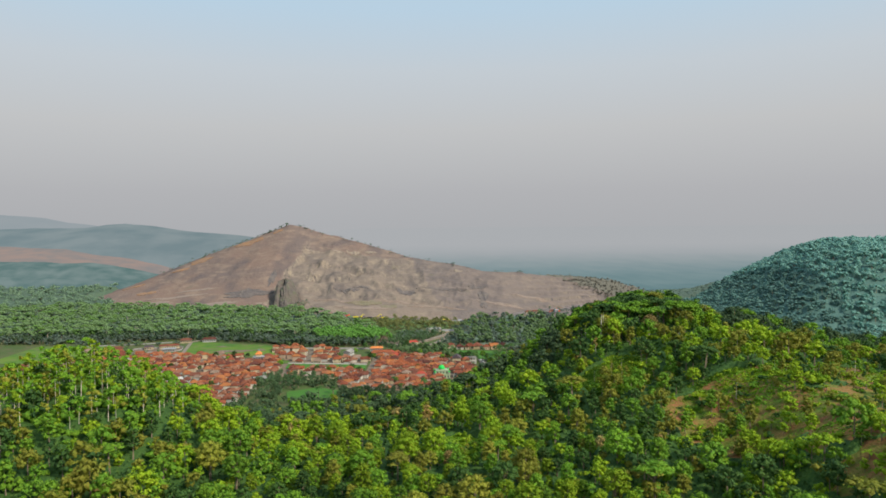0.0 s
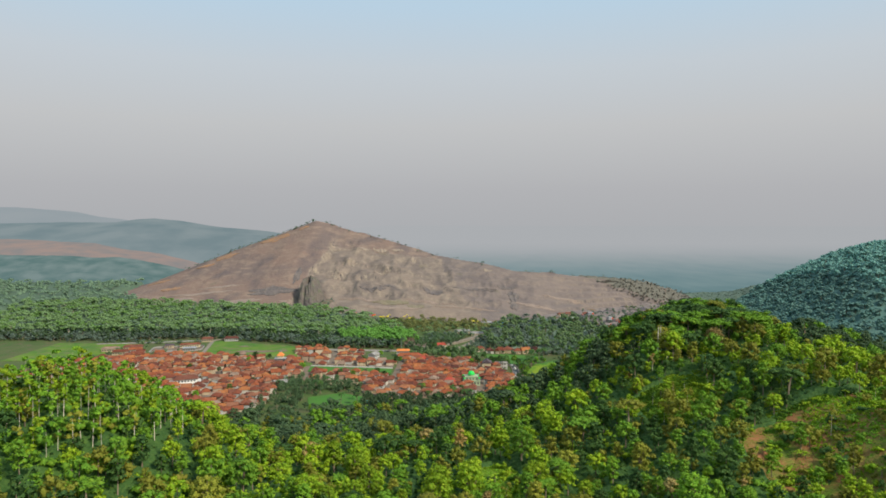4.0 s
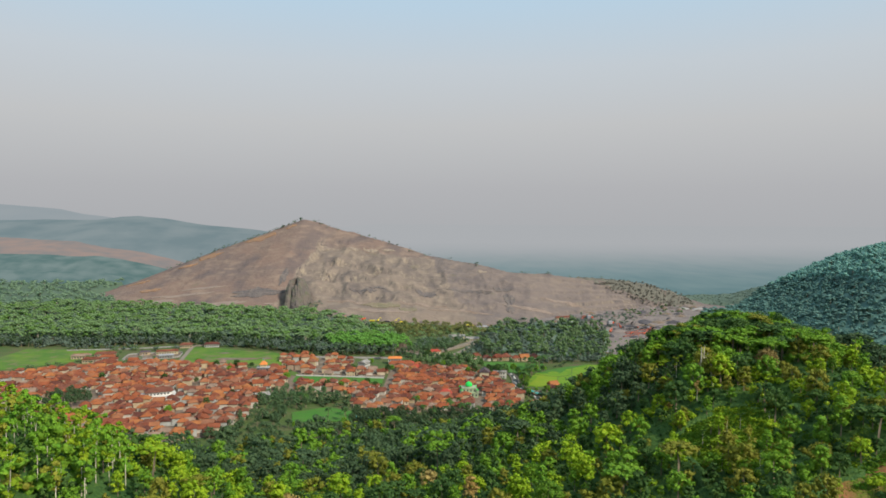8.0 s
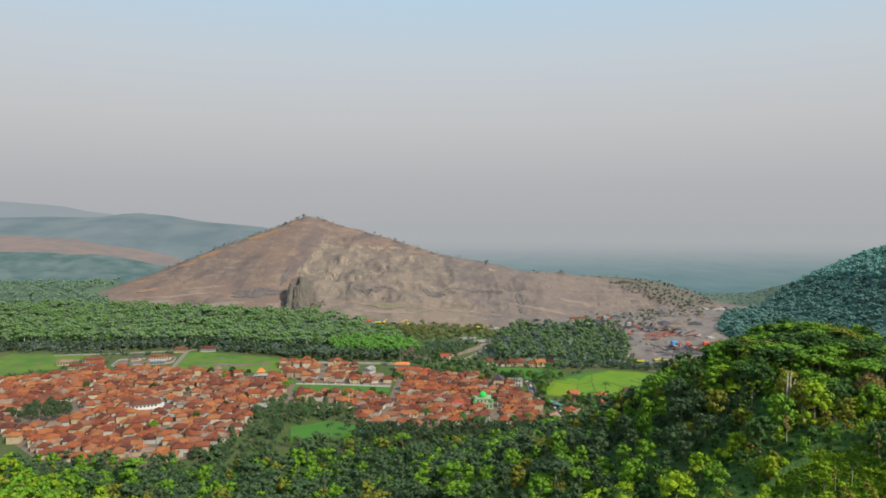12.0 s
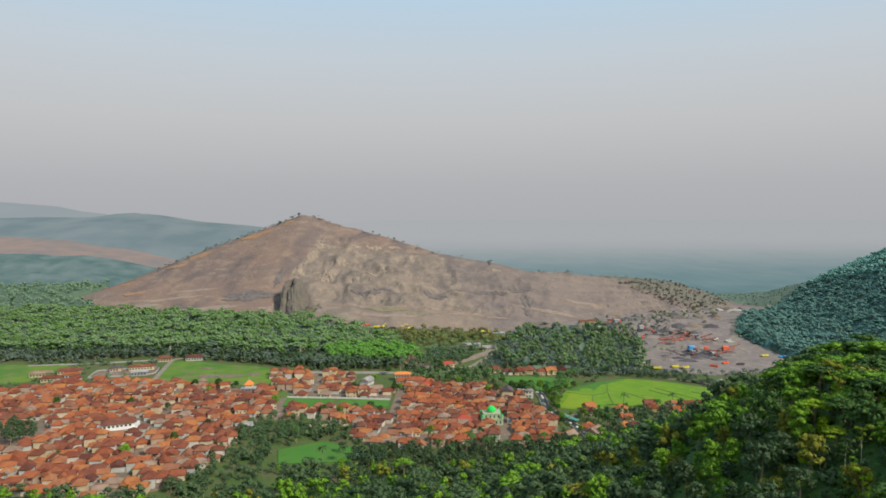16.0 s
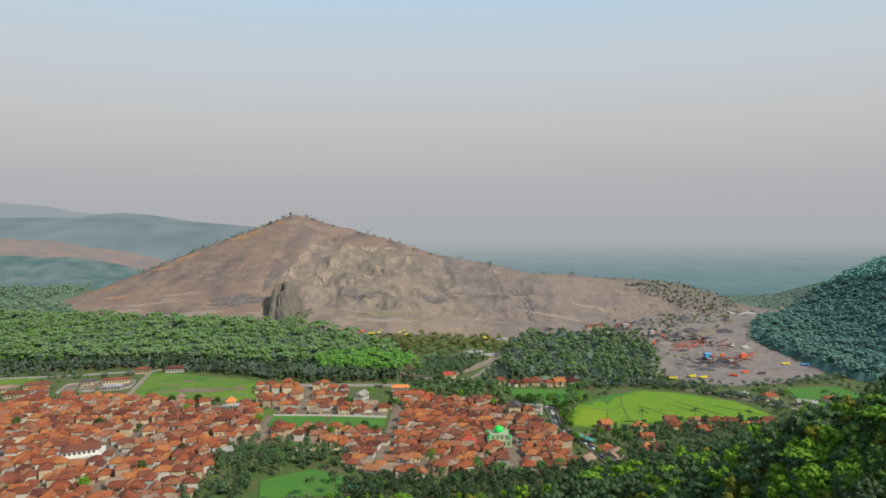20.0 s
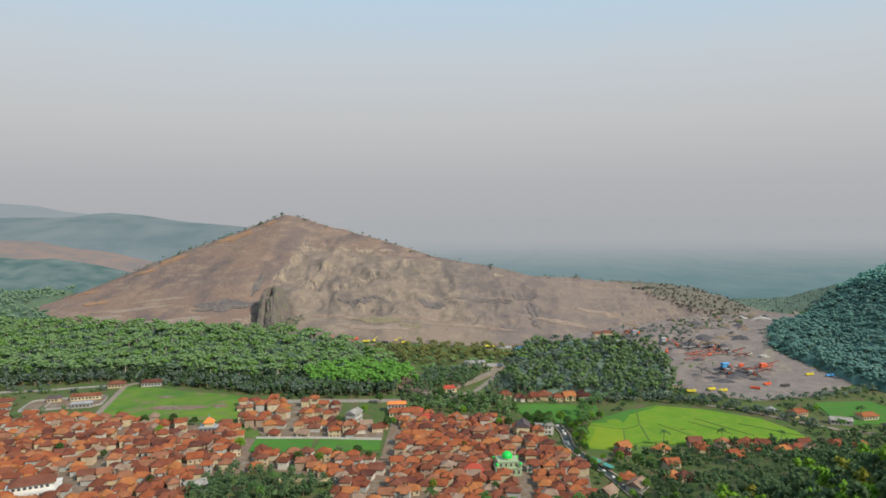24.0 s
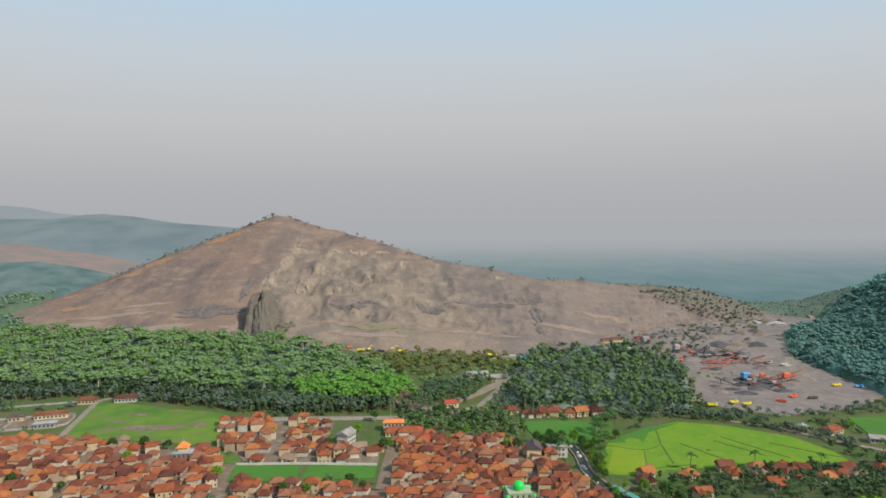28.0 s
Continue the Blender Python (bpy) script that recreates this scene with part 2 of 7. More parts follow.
TILE_TINTS = ((0.30, 0.085, 0.033), (0.20, 0.058, 0.03), (0.36, 0.118, 0.042), (0.235, 0.07, 0.035), (0.125, 0.042, 0.028), (0.31, 0.092, 0.036), (0.17, 0.054, 0.028),
              (0.34, 0.135, 0.06), (0.26, 0.078, 0.036), (0.33, 0.102, 0.04), (0.22, 0.075, 0.04), (0.28, 0.12, 0.065), (0.40, 0.15, 0.05), (0.19, 0.07, 0.042), (0.29, 0.20, 0.14))
M = {
    "ground": surface("ground", (0.06, 0.105, 0.022), (0.095, 0.115, 0.035), 22, (0.12, 0.095, 0.05), 9, bump=0.4, bump_size=1.5),
    "soil": surface("soil", (0.20, 0.135, 0.09), (0.16, 0.12, 0.08), 12, (0.24, 0.20, 0.16), 4, bump=0.3, bump_size=0.5),
    "bare_earth": surface("bare_earth", (0.30, 0.125, 0.05), (0.12, 0.17, 0.022), 8, (0.10, 0.175, 0.016), 2.6, bump=0.6, bump_size=0.5),
    "hill_grass": surface("hill_grass", (0.14, 0.25, 0.014), (0.19, 0.275, 0.02), 6, (0.10, 0.17, 0.012), 2, bump=0.6, bump_size=0.6),
    "rice": surface("rice", (0.135, 0.245, 0.012), (0.10, 0.21, 0.012), 25, (0.17, 0.245, 0.02), 7, bump=0.2, bump_size=0.4),
    "rice_ripe": surface("rice_ripe", (0.19, 0.26, 0.012), (0.155, 0.25, 0.012), 14, (0.215, 0.25, 0.02), 6, bump=0.2, bump_size=0.4),
    "rice_young": surface("rice_young", (0.05, 0.16, 0.02), (0.065, 0.18, 0.02), 16, (0.075, 0.14, 0.03), 6, bump=0.2, bump_size=0.4),
    "meadow": surface("meadow", (0.062, 0.15, 0.018), (0.125, 0.205, 0.02), 24, (0.16, 0.155, 0.06), 11, bump=0.2, bump_size=0.4),
    "bund": surface("bund", (0.075, 0.14, 0.022), (0.11, 0.155, 0.04), 5),
    "flank_rock": quarry_rock("flank_rock"),
    "face_rock": quarry_rock("face_rock"),
    "east_rock": quarry_rock("east_rock"),
    "ochre": surface("ochre", (0.34, 0.18, 0.085), (0.27, 0.165, 0.10), 14, (0.26, 0.17, 0.12), 7, bump=0.6, bump_size=2),
    "pale_rock": surface("pale_rock", (0.315, 0.25, 0.178), (0.262, 0.205, 0.155), 7, (0.21, 0.165, 0.135), 4, bump=0.8, bump_size=2),
    "spoil_grass": surface("spoil_grass", (0.205, 0.172, 0.105), (0.23, 0.185, 0.125), 12, (0.165, 0.15, 0.09), 5, bump=0.6, bump_size=1.5),
    "pale_dust": surface("pale_dust", (0.285, 0.215, 0.165), (0.25, 0.19, 0.15), 14, (0.225, 0.172, 0.14), 5, bump=0.3, bump_size=1),
    "buttress_rock": surface("buttress_rock", (0.125, 0.105, 0.092), (0.165, 0.135, 0.108), 14, (0.13, 0.135, 0.085), 7, bump=0.8, bump_size=3),
    "dark_rock": surface("dark_rock", (0.125, 0.105, 0.098), (0.16, 0.132, 0.115), 12, (0.195, 0.155, 0.125), 6, bump=0.8, bump_size=3),
    "grove_green": foliage("grove_green", (0.17, 0.375, 0.065), (0.145, 0.34, 0.06), (0.23, 0.41, 0.075), 14, 0.36),
    "gravel": surface("gravel", (0.222, 0.178, 0.152), (0.165, 0.135, 0.12), 20, (0.25, 0.205, 0.175), 7, bump=0.4, bump_size=1.5),
    "coal": surface("coal", (0.06, 0.055, 0.06), (0.105, 0.095, 0.098), 8, bump=0.6, bump_size=1),
    "road": surface("road", (0.25, 0.205, 0.155), (0.20, 0.168, 0.13), 9, (0.29, 0.24, 0.185), 3),
    "concrete": surface("concrete", (0.36, 0.34, 0.31), (0.30, 0.285, 0.26), 4, (0.24, 0.22, 0.19), 1.5),
    "water": surface("water", (0.03, 0.04, 0.035), (0.05, 0.06, 0.05), 9, rough=0.45),
    "tiles": surface("tiles", (1.0, 1.0, 1.0), (0.72, 0.70, 0.70), 5, rough=0.85, bump=0.35, bump_size=0.35,
                     pick=TILE_TINTS),
    "tiles_many": surface("tiles_many", (1.0, 1.0, 1.0), (0.72, 0.70, 0.70), 5, rough=0.85, island=True, bump=0.35, bump_size=0.35,
                          pick=TILE_TINTS),
    "plaster": surface("plaster", (1.0, 1.0, 1.0), (0.85, 0.82, 0.78), 3, rough=0.9,
                       pick=((0.56, 0.47, 0.33), (0.50, 0.40, 0.25), (0.56, 0.51, 0.43), (0.38, 0.28, 0.20), (0.52, 0.41, 0.27), (0.42, 0.42, 0.38))),
    "plaster_many": surface("plaster_many", (1.0, 1.0, 1.0), (0.85, 0.82, 0.78), 3, rough=0.9, island=True,
                            pick=((0.56, 0.47, 0.33), (0.50, 0.40, 0.25), (0.56, 0.51, 0.43), (0.38, 0.28, 0.20), (0.52, 0.41, 0.27), (0.42, 0.42, 0.38))),
    "white": surface("white", (0.50, 0.48, 0.43), (0.43, 0.41, 0.36), 3),
    "white_paint": surface("white_paint", (0.66, 0.63, 0.57), (0.57, 0.54, 0.48), 4),
    "cream": surface("cream", (0.60, 0.50, 0.30), (0.52, 0.44, 0.28), 4),
    "window_glass": surface("window_glass", (0.05, 0.055, 0.06), (0.08, 0.08, 0.08), 1, rough=0.2),
    "door_wood": surface("door_wood", (0.16, 0.09, 0.05), (0.22, 0.13, 0.07), 1),
    "red_tiles": surface("red_tiles", (0.42, 0.07, 0.04), (0.34, 0.06, 0.04), 3, bump=0.3, bump_size=0.3),
    "dark_tiles": surface("dark_tiles", (0.085, 0.065, 0.07), (0.12, 0.09, 0.09), 3),
    "orange_sheet": surface("orange_sheet", (0.72, 0.24, 0.06), (0.64, 0.21, 0.06), 3),
    "grey_sheet": surface("grey_sheet", (0.34, 0.34, 0.34), (0.26, 0.25, 0.25), 4),
    "pale_sheet": surface("pale_sheet", (0.33, 0.31, 0.28), (0.26, 0.245, 0.22), 4, (0.24, 0.19, 0.15), 2),
    "green_paint": surface("green_paint", (0.02, 0.62, 0.09), (0.02, 0.55, 0.08), 2, rough=0.4),
    "pale_green": surface("pale_green", (0.30, 0.38, 0.22), (0.36, 0.40, 0.26), 2),
    "teal_sheet": surface("teal_sheet", (0.06, 0.30, 0.24), (0.10, 0.33, 0.28), 2),
    "orange_steel": surface("orange_steel", (0.78, 0.14, 0.05), (0.66, 0.13, 0.06), 2, rough=0.5),
    "yellow_paint": surface("yellow_paint", (0.72, 0.60, 0.05), (0.62, 0.50, 0.06), 2, rough=0.5),
    "blue_paint": surface("blue_paint", (0.08, 0.32, 0.60), (0.10, 0.30, 0.52), 2, rough=0.5),
    "dark_steel": surface("dark_steel", (0.06, 0.055, 0.055), (0.10, 0.09, 0.085), 1, rough=0.6),
    "bark": surface("bark", (0.20, 0.15, 0.10), (0.28, 0.22, 0.15), 2),
    "pale_bark": surface("pale_bark", (0.62, 0.56, 0.43), (0.50, 0.44, 0.32), 2),
    "lime": foliage("lime", (0.235, 0.345, 0.012), (0.175, 0.305, 0.012), (0.33, 0.385, 0.02)),
    "mid_green": foliage("mid_green", (0.12, 0.28, 0.022), (0.17, 0.33, 0.022), (0.245, 0.37, 0.028)),
    "dark_green": foliage("dark_green", (0.042, 0.105, 0.026), (0.066, 0.14, 0.026), (0.10, 0.175, 0.03)),
    "olive": foliage("olive", (0.26, 0.28, 0.03), (0.31, 0.29, 0.036), (0.22, 0.265, 0.026)),
    "dry": foliage("dry", (0.40, 0.25, 0.07), (0.36, 0.29, 0.10), (0.26, 0.21, 0.06)),
    # Next four greens: paled and greyed, so distance haze is painted into the leaves.
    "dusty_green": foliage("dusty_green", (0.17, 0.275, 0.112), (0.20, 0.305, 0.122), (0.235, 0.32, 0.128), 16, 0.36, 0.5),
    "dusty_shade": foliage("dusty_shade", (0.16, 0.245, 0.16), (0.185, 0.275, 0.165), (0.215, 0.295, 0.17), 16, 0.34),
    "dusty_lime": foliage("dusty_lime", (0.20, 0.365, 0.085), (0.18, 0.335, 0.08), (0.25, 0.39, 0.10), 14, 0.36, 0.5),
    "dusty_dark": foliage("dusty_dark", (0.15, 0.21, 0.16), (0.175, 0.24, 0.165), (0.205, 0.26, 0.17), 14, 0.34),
    "wood_dark": foliage("wood_dark", (0.075, 0.135, 0.06), (0.10, 0.17, 0.07), (0.135, 0.20, 0.075), 12, 0.3),
    "dusty_yellow": foliage("dusty_yellow", (0.32, 0.335, 0.10), (0.27, 0.30, 0.10), (0.36, 0.35, 0.11), 12, 0.32),
    "dry_scrub": foliage("dry_scrub", (0.215, 0.20, 0.155), (0.24, 0.22, 0.17), (0.19, 0.19, 0.15), 12, 0.34, 0.4),
    # Distance haze over the eastern hill is painted into this pale, blued leaf colour.
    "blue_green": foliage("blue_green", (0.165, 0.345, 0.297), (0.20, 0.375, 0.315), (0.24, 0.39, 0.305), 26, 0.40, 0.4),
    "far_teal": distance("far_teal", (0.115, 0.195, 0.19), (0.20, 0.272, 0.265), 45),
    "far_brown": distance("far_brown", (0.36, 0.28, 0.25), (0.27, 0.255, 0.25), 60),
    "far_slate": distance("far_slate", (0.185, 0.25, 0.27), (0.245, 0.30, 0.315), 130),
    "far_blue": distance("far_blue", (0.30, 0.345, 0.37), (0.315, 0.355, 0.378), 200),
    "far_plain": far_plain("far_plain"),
}


# ---- mesh helpers ----
def mesh(name, verts, quads, mat, smooth=False):
    me = bpy.data.meshes.new(name)
    verts, quads = np.asarray(verts, np.float32), np.asarray(quads, np.int32)
    n, k = quads.shape
    me.vertices.add(len(verts))
    me.vertices.foreach_set("co", verts.ravel())
    me.loops.add(n * k)
    me.loops.foreach_set("vertex_index", quads.ravel())
    me.polygons.add(n)
    me.polygons.foreach_set("loop_start", np.arange(0, n * k, k, dtype=np.int32))
    me.polygons.foreach_set("loop_total", np.full(n, k, np.int32))
    me.materials.append(M[mat])
    me.update(calc_edges=True)
    me.validate()
    me.polygons.foreach_set("use_smooth", np.full(len(me.polygons), smooth, bool))
    return me


def put(name, data, parent=None, m=None, label=""):
    ob = new(name, data)
    if parent:
        ob.parent = parent
    if m:
        ob.matrix_basis = m
    if label:
        ob["label"] = label
    return ob


def thing(name, label, category, m=None, group="", kind="", data=None):
    ob = new(name, data)
    if m:
        ob.matrix_basis = m
    return tagged(ob, label, category, group, kind)


def join(pieces):
    """One pair of vertices and quads out of many."""
    vs, fs, n = [], [], 0
    for v, q in pieces:
        vs.append(np.asarray(v, float))
        fs.append(np.asarray(q, int) + n)
        n += len(v)
    return np.concatenate(vs), np.concatenate(fs)


BOX = np.array([[0, 3, 2, 1], [4, 5, 6, 7], [0, 1, 5, 4], [1, 2, 6, 5], [2, 3, 7, 6], [3, 0, 4, 7]])


def box(x0, x1, y0, y1, z0, z1, taper=0.0):
    t = taper
    return (np.array([[x0, y0, z0], [x1, y0, z0], [x1, y1, z0], [x0, y1, z0],
                      [x0 + t, y0 + t, z1], [x1 - t, y0 + t, z1], [x1 - t, y1 - t, z1], [x0 + t, y1 - t, z1]]), BOX)


def tube(points, radii, sides=6):
    """A tapered tube along points."""
    pts = np.asarray(points, float)
    a = np.arange(sides) * 2 * math.pi / sides
    d = np.gradient(pts, axis=0)
    d /= np.linalg.norm(d, axis=1)[:, None] + 1e-9
    up = np.where(np.abs(d[:, 2:3]) > 0.9, [[1.0, 0, 0]], [[0, 0, 1.0]])
    u = np.cross(d, up)
    u /= np.linalg.norm(u, axis=1)[:, None] + 1e-9
    v = np.cross(d, u)
    r = np.asarray(radii, float)[:, None, None]
    rings = pts[:, None] + r * (np.cos(a)[None, :, None] * u[:, None] + np.sin(a)[None, :, None] * v[:, None])
    q = []
    for i in range(len(pts) - 1):
        for j in range(sides):
            k = (j + 1) % sides
            q.append((i * sides + j, i * sides + k, (i + 1) * sides + k, (i + 1) * sides + j))
    return rings.reshape(-1, 3), np.array(q)


def spread(piece, x, y, z, scale=1.0, turn=0.0):
    v, q = piece
    c, s = math.cos(turn), math.sin(turn)
    w = np.asarray(v) * scale
    return np.stack([w[:, 0] * c - w[:, 1] * s + x, w[:, 0] * s + w[:, 1] * c + y, w[:, 2] + z], 1), q


rng = np.random.default_rng(7)
TABLE = np.random.default_rng(3).random((256, 256))


def vnoise(x, y):
    xi, yi = np.floor(x).astype(int), np.floor(y).astype(int)
    u, v = x - xi, y - yi
    u, v = u * u * (3 - 2 * u), v * v * (3 - 2 * v)
    a, b = TABLE[xi % 256, yi % 256], TABLE[(xi + 1) % 256, yi % 256]
    c, d = TABLE[xi % 256, (yi + 1) % 256], TABLE[(xi + 1) % 256, (yi + 1) % 256]
    return (a * (1 - u) + b * u) * (1 - v) + (c * (1 - u) + d * u) * v


def fbm(x, y, octaves=4):
    total, amp = np.zeros_like(x), 0.5
    for i in range(octaves):
        total += amp * (vnoise(x * 2 ** i + 17 * i, y * 2 ** i + 31 * i) - 0.5)
        amp *= 0.5
    return total


def inside(poly, x, y):
    x, y = np.asarray(x, float), np.asarray(y, float)
    hit = np.zeros(x.shape, bool)
    for (x0, y0), (x1, y1) in zip(poly, poly[1:] + poly[:1]):
        cross = ((y0 > y) != (y1 > y)) & (x < (x1 - x0) * (y - y0) / (y1 - y0 + 1e-12) + x0)
        hit ^= cross
    return hit


# ---- the lie of the land ----
def sstep(u):
    u = np.clip(u, 0.0, 1.0)
    return u * u * (3 - 2 * u)


def valley(x, y):
    """The valley floor: a little higher on the west side."""
    return np.clip(-0.045 * x, -5.0, 9.0) + 14 * sstep((y - 900) / 260)


def knoll(x, y, cx, cy, sx, sy):
    return np.exp(-((x - cx) / sx) ** 2 - ((y - cy) / sy) ** 2)


def ground_z(x, y):
    """Height of the bare ground: two wooded knolls, the valley and the hill to the east."""
    x, y = np.asarray(x, float), np.asarray(y, float)
    ridge = 70 * (1 - sstep((y - 278 - 0.95 * np.clip(x, -70, 170)) / 340))
    ridge = ridge * (1 - 0.35 * sstep((np.abs(x - 30) - 260) / 500))
    near = (ridge + 31.4 * knoll(x, y, 97, 376, 38, 118) + 24 * sstep((x - 97) / 43) * (1 - sstep((y - 440) / 170)) * (1 - 0.7 * sstep((x - 165) / 110))
            + 33 * knoll(x, y, -138, 272, 48, 62) - 7 * knoll(x, y, -25, 330, 40, 70))
    near = near - 25 * (1 - sstep((y + 60) / 200)) + 10 * sstep((-x - 200) / 120) * (1 - sstep((y - 280) / 200))
    foot = 388 + (y - 915) * 0.25
    east = 104 * sstep((x - foot) / 265) * sstep((y - 830) / 150) * (1 - 0.9 * sstep((y - 1150) / 500))
    far = 0.012 * np.clip(np.abs(x) - 900, 0, 2000)
    return valley(x, y) * sstep((y - 300) / 260) + near + east + far


def height(x, y):
    """Ground height with its small unevenness."""
    x, y = np.asarray(x, float), np.asarray(y, float)
    rough = 1 - sstep((y - 420) / 130) * (1 - sstep((y - 1250) / 200)) * (1 - sstep((x - 360) / 60))
    return ground_z(x, y) + 7 * rough * fbm(x / 38, y / 38) - 70 * sstep((y - 1420) / 160) * sstep((np.abs(x + 120) - 560) / 90 + sstep((y - 1700) / 100))


def grid(xs, ys, fn):
    gx, gy = np.meshgrid(xs, ys)
    v = np.stack([gx, gy, fn(gx, gy)], -1).reshape(-1, 3)
    n, m = len(xs), len(ys)
    i = (np.arange(m - 1)[:, None] * n + np.arange(n - 1)[None]).ravel()
    return v, np.stack([i, i + 1, i + n + 1, i + n], 1)


def steps(*spans):
    out = []
    for a, b, d in spans:
        out += list(np.arange(a, b, d))
    return np.array(out + [spans[-1][1]])


def sheet_z(x, y):
    z = height(x, y)
    under = sstep((y - 1120) / 60) * (1 - sstep((y - 1800) / 100)) * sstep((x + 720) / 60) * (1 - sstep((x - 400) / 60))
    return z - 14 * under - 45 * sstep((y - 1760) / 120)


v, q = grid(steps((-4700, -900, 190), (-900, -450, 25), (-450, 450, 6), (450, 900, 16), (900, 4700, 190)),
            steps((-600, 120, 40), (120, 620, 6), (620, 1150, 8), (1150, 1900, 25), (1900, 4700, 140)), sheet_z)
tagged(new("ground", mesh("ground", v, q, "ground", True)), "grassy and earthy valley floor and hillsides", "ground", kind="structure")

# the quarried mountain
CREST = ((-720, -5, 1295), (-657, 10, 1312), (-586, 38, 1331), (-512, 69, 1351), (-435, 101, 1372), (-355, 131, 1394), (-322, 145, 1402), (-280, 161, 1414), (-252, 154, 1408),
         (-215, 141, 1396), (-142, 126, 1374), (-89, 111, 1358), (-38, 95, 1342), (20, 85, 1325), (60, 79, 1312), (115, 67, 1296), (173, 65, 1300), (223, 58, 1305), (282, 55, 1311),
         (359, 47, 1318), (411, 31, 1323), (447, 17, 1327), (520, -4, 1330))
CX, CZ, CY = (np.array(c) for c in zip(*CREST))


def crag(x, y):
    """Sharp-edged noise for gullies."""
    return 1 - np.abs(2 * vnoise(x, y) - 1)


def mountain_z(x, y):
    x, y = np.asarray(x, float), np.asarray(y, float)
    cz, cy = np.interp(x, CX, CZ), np.interp(x, CX, CY)
    foot = np.interp(x, (-720, -560, -300, -143, 40, 110, 195, 300, 400, 520), (1190, 1130, 1075, 1062, 1062, 1095, 1170, 1240, 1290, 1305))
    fz = height(x, foot) + 0.8
    s = (y - foot) / (cy - foot)
    body = np.sin(np.pi * np.clip(s, 0, 1))
    warp = 3 * fbm(x / 120, y / 120)
    # the quarried amphitheatre east of the buttress is cut back behind a sharp western edge
    edge_x = -262 + 0.13 * (y - 1100) + 10 * fbm(y / 25, x * 0 + 3)
    cut = sstep((x - edge_x) / 7) * (1 - sstep((x - 40) / 130))
    worked = 0.35 + 0.65 * np.clip(cut + sstep((x - 40) / 60), 0, 1)
    s2 = s + body * (worked * (0.17 * fbm(x / 62 + warp, y / 150, 4) + 0.06 * (crag(x / 34 + warp, y / 100) - 0.5) + 0.026 * (crag(x / 12 + warp, y / 40) - 0.5)) - 0.11 * cut)
    s2 = np.clip(s2, 0, 1)
    n = 6.0
    k = s2 * n + 0.6 * fbm(x / 110, y / 400, 3)
    st = np.clip((np.floor(k) + sstep((k - np.floor(k)) / 0.45)) / n, 0, 1)
    mixk = np.clip(0.06 + 0.5 * sstep((fbm(x / 130 + 9, y / 110, 3) + 0.06) / 0.24), 0, 0.6) * worked ** 2
    prof = s2 * (1 - mixk) + st * mixk
    shatter = cut * (5 * (crag(x / 17 + warp, y / 30) - 0.5) + 2.6 * (crag(x / 7.5, y / 11 + warp) - 0.5)) * sstep(s / 0.25)
    front = fz + (cz - fz) * prof + (4 * worked * fbm(x / 22, y / 22, 5) + 1.8 * worked * (crag(x / 9, y / 14) - 0.5) + shatter) * np.clip(s * 5, 0, 1) * np.clip((1 - s) * 6, 0.15, 1)
    cz = cz + 3 * fbm(x / 14, x * 0 + 5)
    back = cz - (y - cy) * 0.30 + 9 * fbm(x / 60, y / 60)
    z = np.where(s < 0, height(x, y) + 0.8 - 0.10 * (foot - y), np.where(s <= 1, front, back))
    edge = sstep((x + 725) / 40) * (1 - sstep((x - 490) / 40))
    return np.where(edge > 0, z, -20) - 25 * (1 - edge)


v, q = grid(steps((-730, 530, 3.2)), steps((1040, 1430, 3.2), (1430, 1900, 35)), mountain_z)
me = mesh("quarried_mountain", v, q, "flank_rock", True)
me.materials.append(M["face_rock"])
me.materials.append(M["east_rock"])
mid = v[q].mean(1)
wave = 26 * fbm(mid[:, 0] / 40, mid[:, 1] / 40, 4)
zone = np.where(mid[:, 0] + wave > 30 - 0.25 * (mid[:, 1] - 1100), 2, np.where((mid[:, 0] > -262 + 0.13 * (mid[:, 1] - 1100) + 10 * fbm(mid[:, 1] / 25, mid[:, 0] * 0 + 3)) & (mid[:, 1] + wave < 1322), 1, 0))
me.polygons.foreach_set("material_index", zone.astype(np.int32))
tagged(new("quarried_mountain", me), "dusty brown mountain cut into benches by quarrying", "mountain", kind="structure")


def rock_mass(name, cx, cy, wx, wy, h, mat, seed, label):
    """A rugged tower of rock: ribs run up it, its top is broken."""
    n, rows = 44, 15
    a = np.linspace(0, 2 * np.pi, n, endpoint=False)
    pts = []
    for f in np.linspace(0, 1, rows):
        r = (1 - 0.5 * f ** 1.7) * (1.0 if f < 1 else 0.1)
        ribs = 1 + 0.55 * fbm(np.cos(a) * 3 + seed, np.sin(a) * 3 + f * 0.8 + seed, 5) + 0.25 * fbm(np.cos(a) * 7, np.sin(a) * 7 + f * 6, 3)
        pts.append(np.stack([cx + wx * r * ribs * np.cos(a) - 7 * f, cy + wy * r * ribs * np.sin(a) + 10 * f, h * f * (1 + 0.5 * fbm(a * 1.1 + seed, a * 0 + 2.0) * f)], 1))
    v = np.concatenate(pts)
    v[:, 2] += mountain_z(np.array([cx]), np.array([cy - wy]))[0] - 6
    q = [(i * n + j, i * n + (j + 1) % n, (i + 1) * n + (j + 1) % n, (i + 1) * n + j) for i in range(rows - 1) for j in range(n)]
    return tagged(new(name, mesh(name, v, q, mat)), label, "rock", kind="structure")


rock_mass("rock_buttress", -226, 1112, 22, 30, 50, "buttress_rock", 9.0, "dark weathered rock buttress left standing in the quarry")


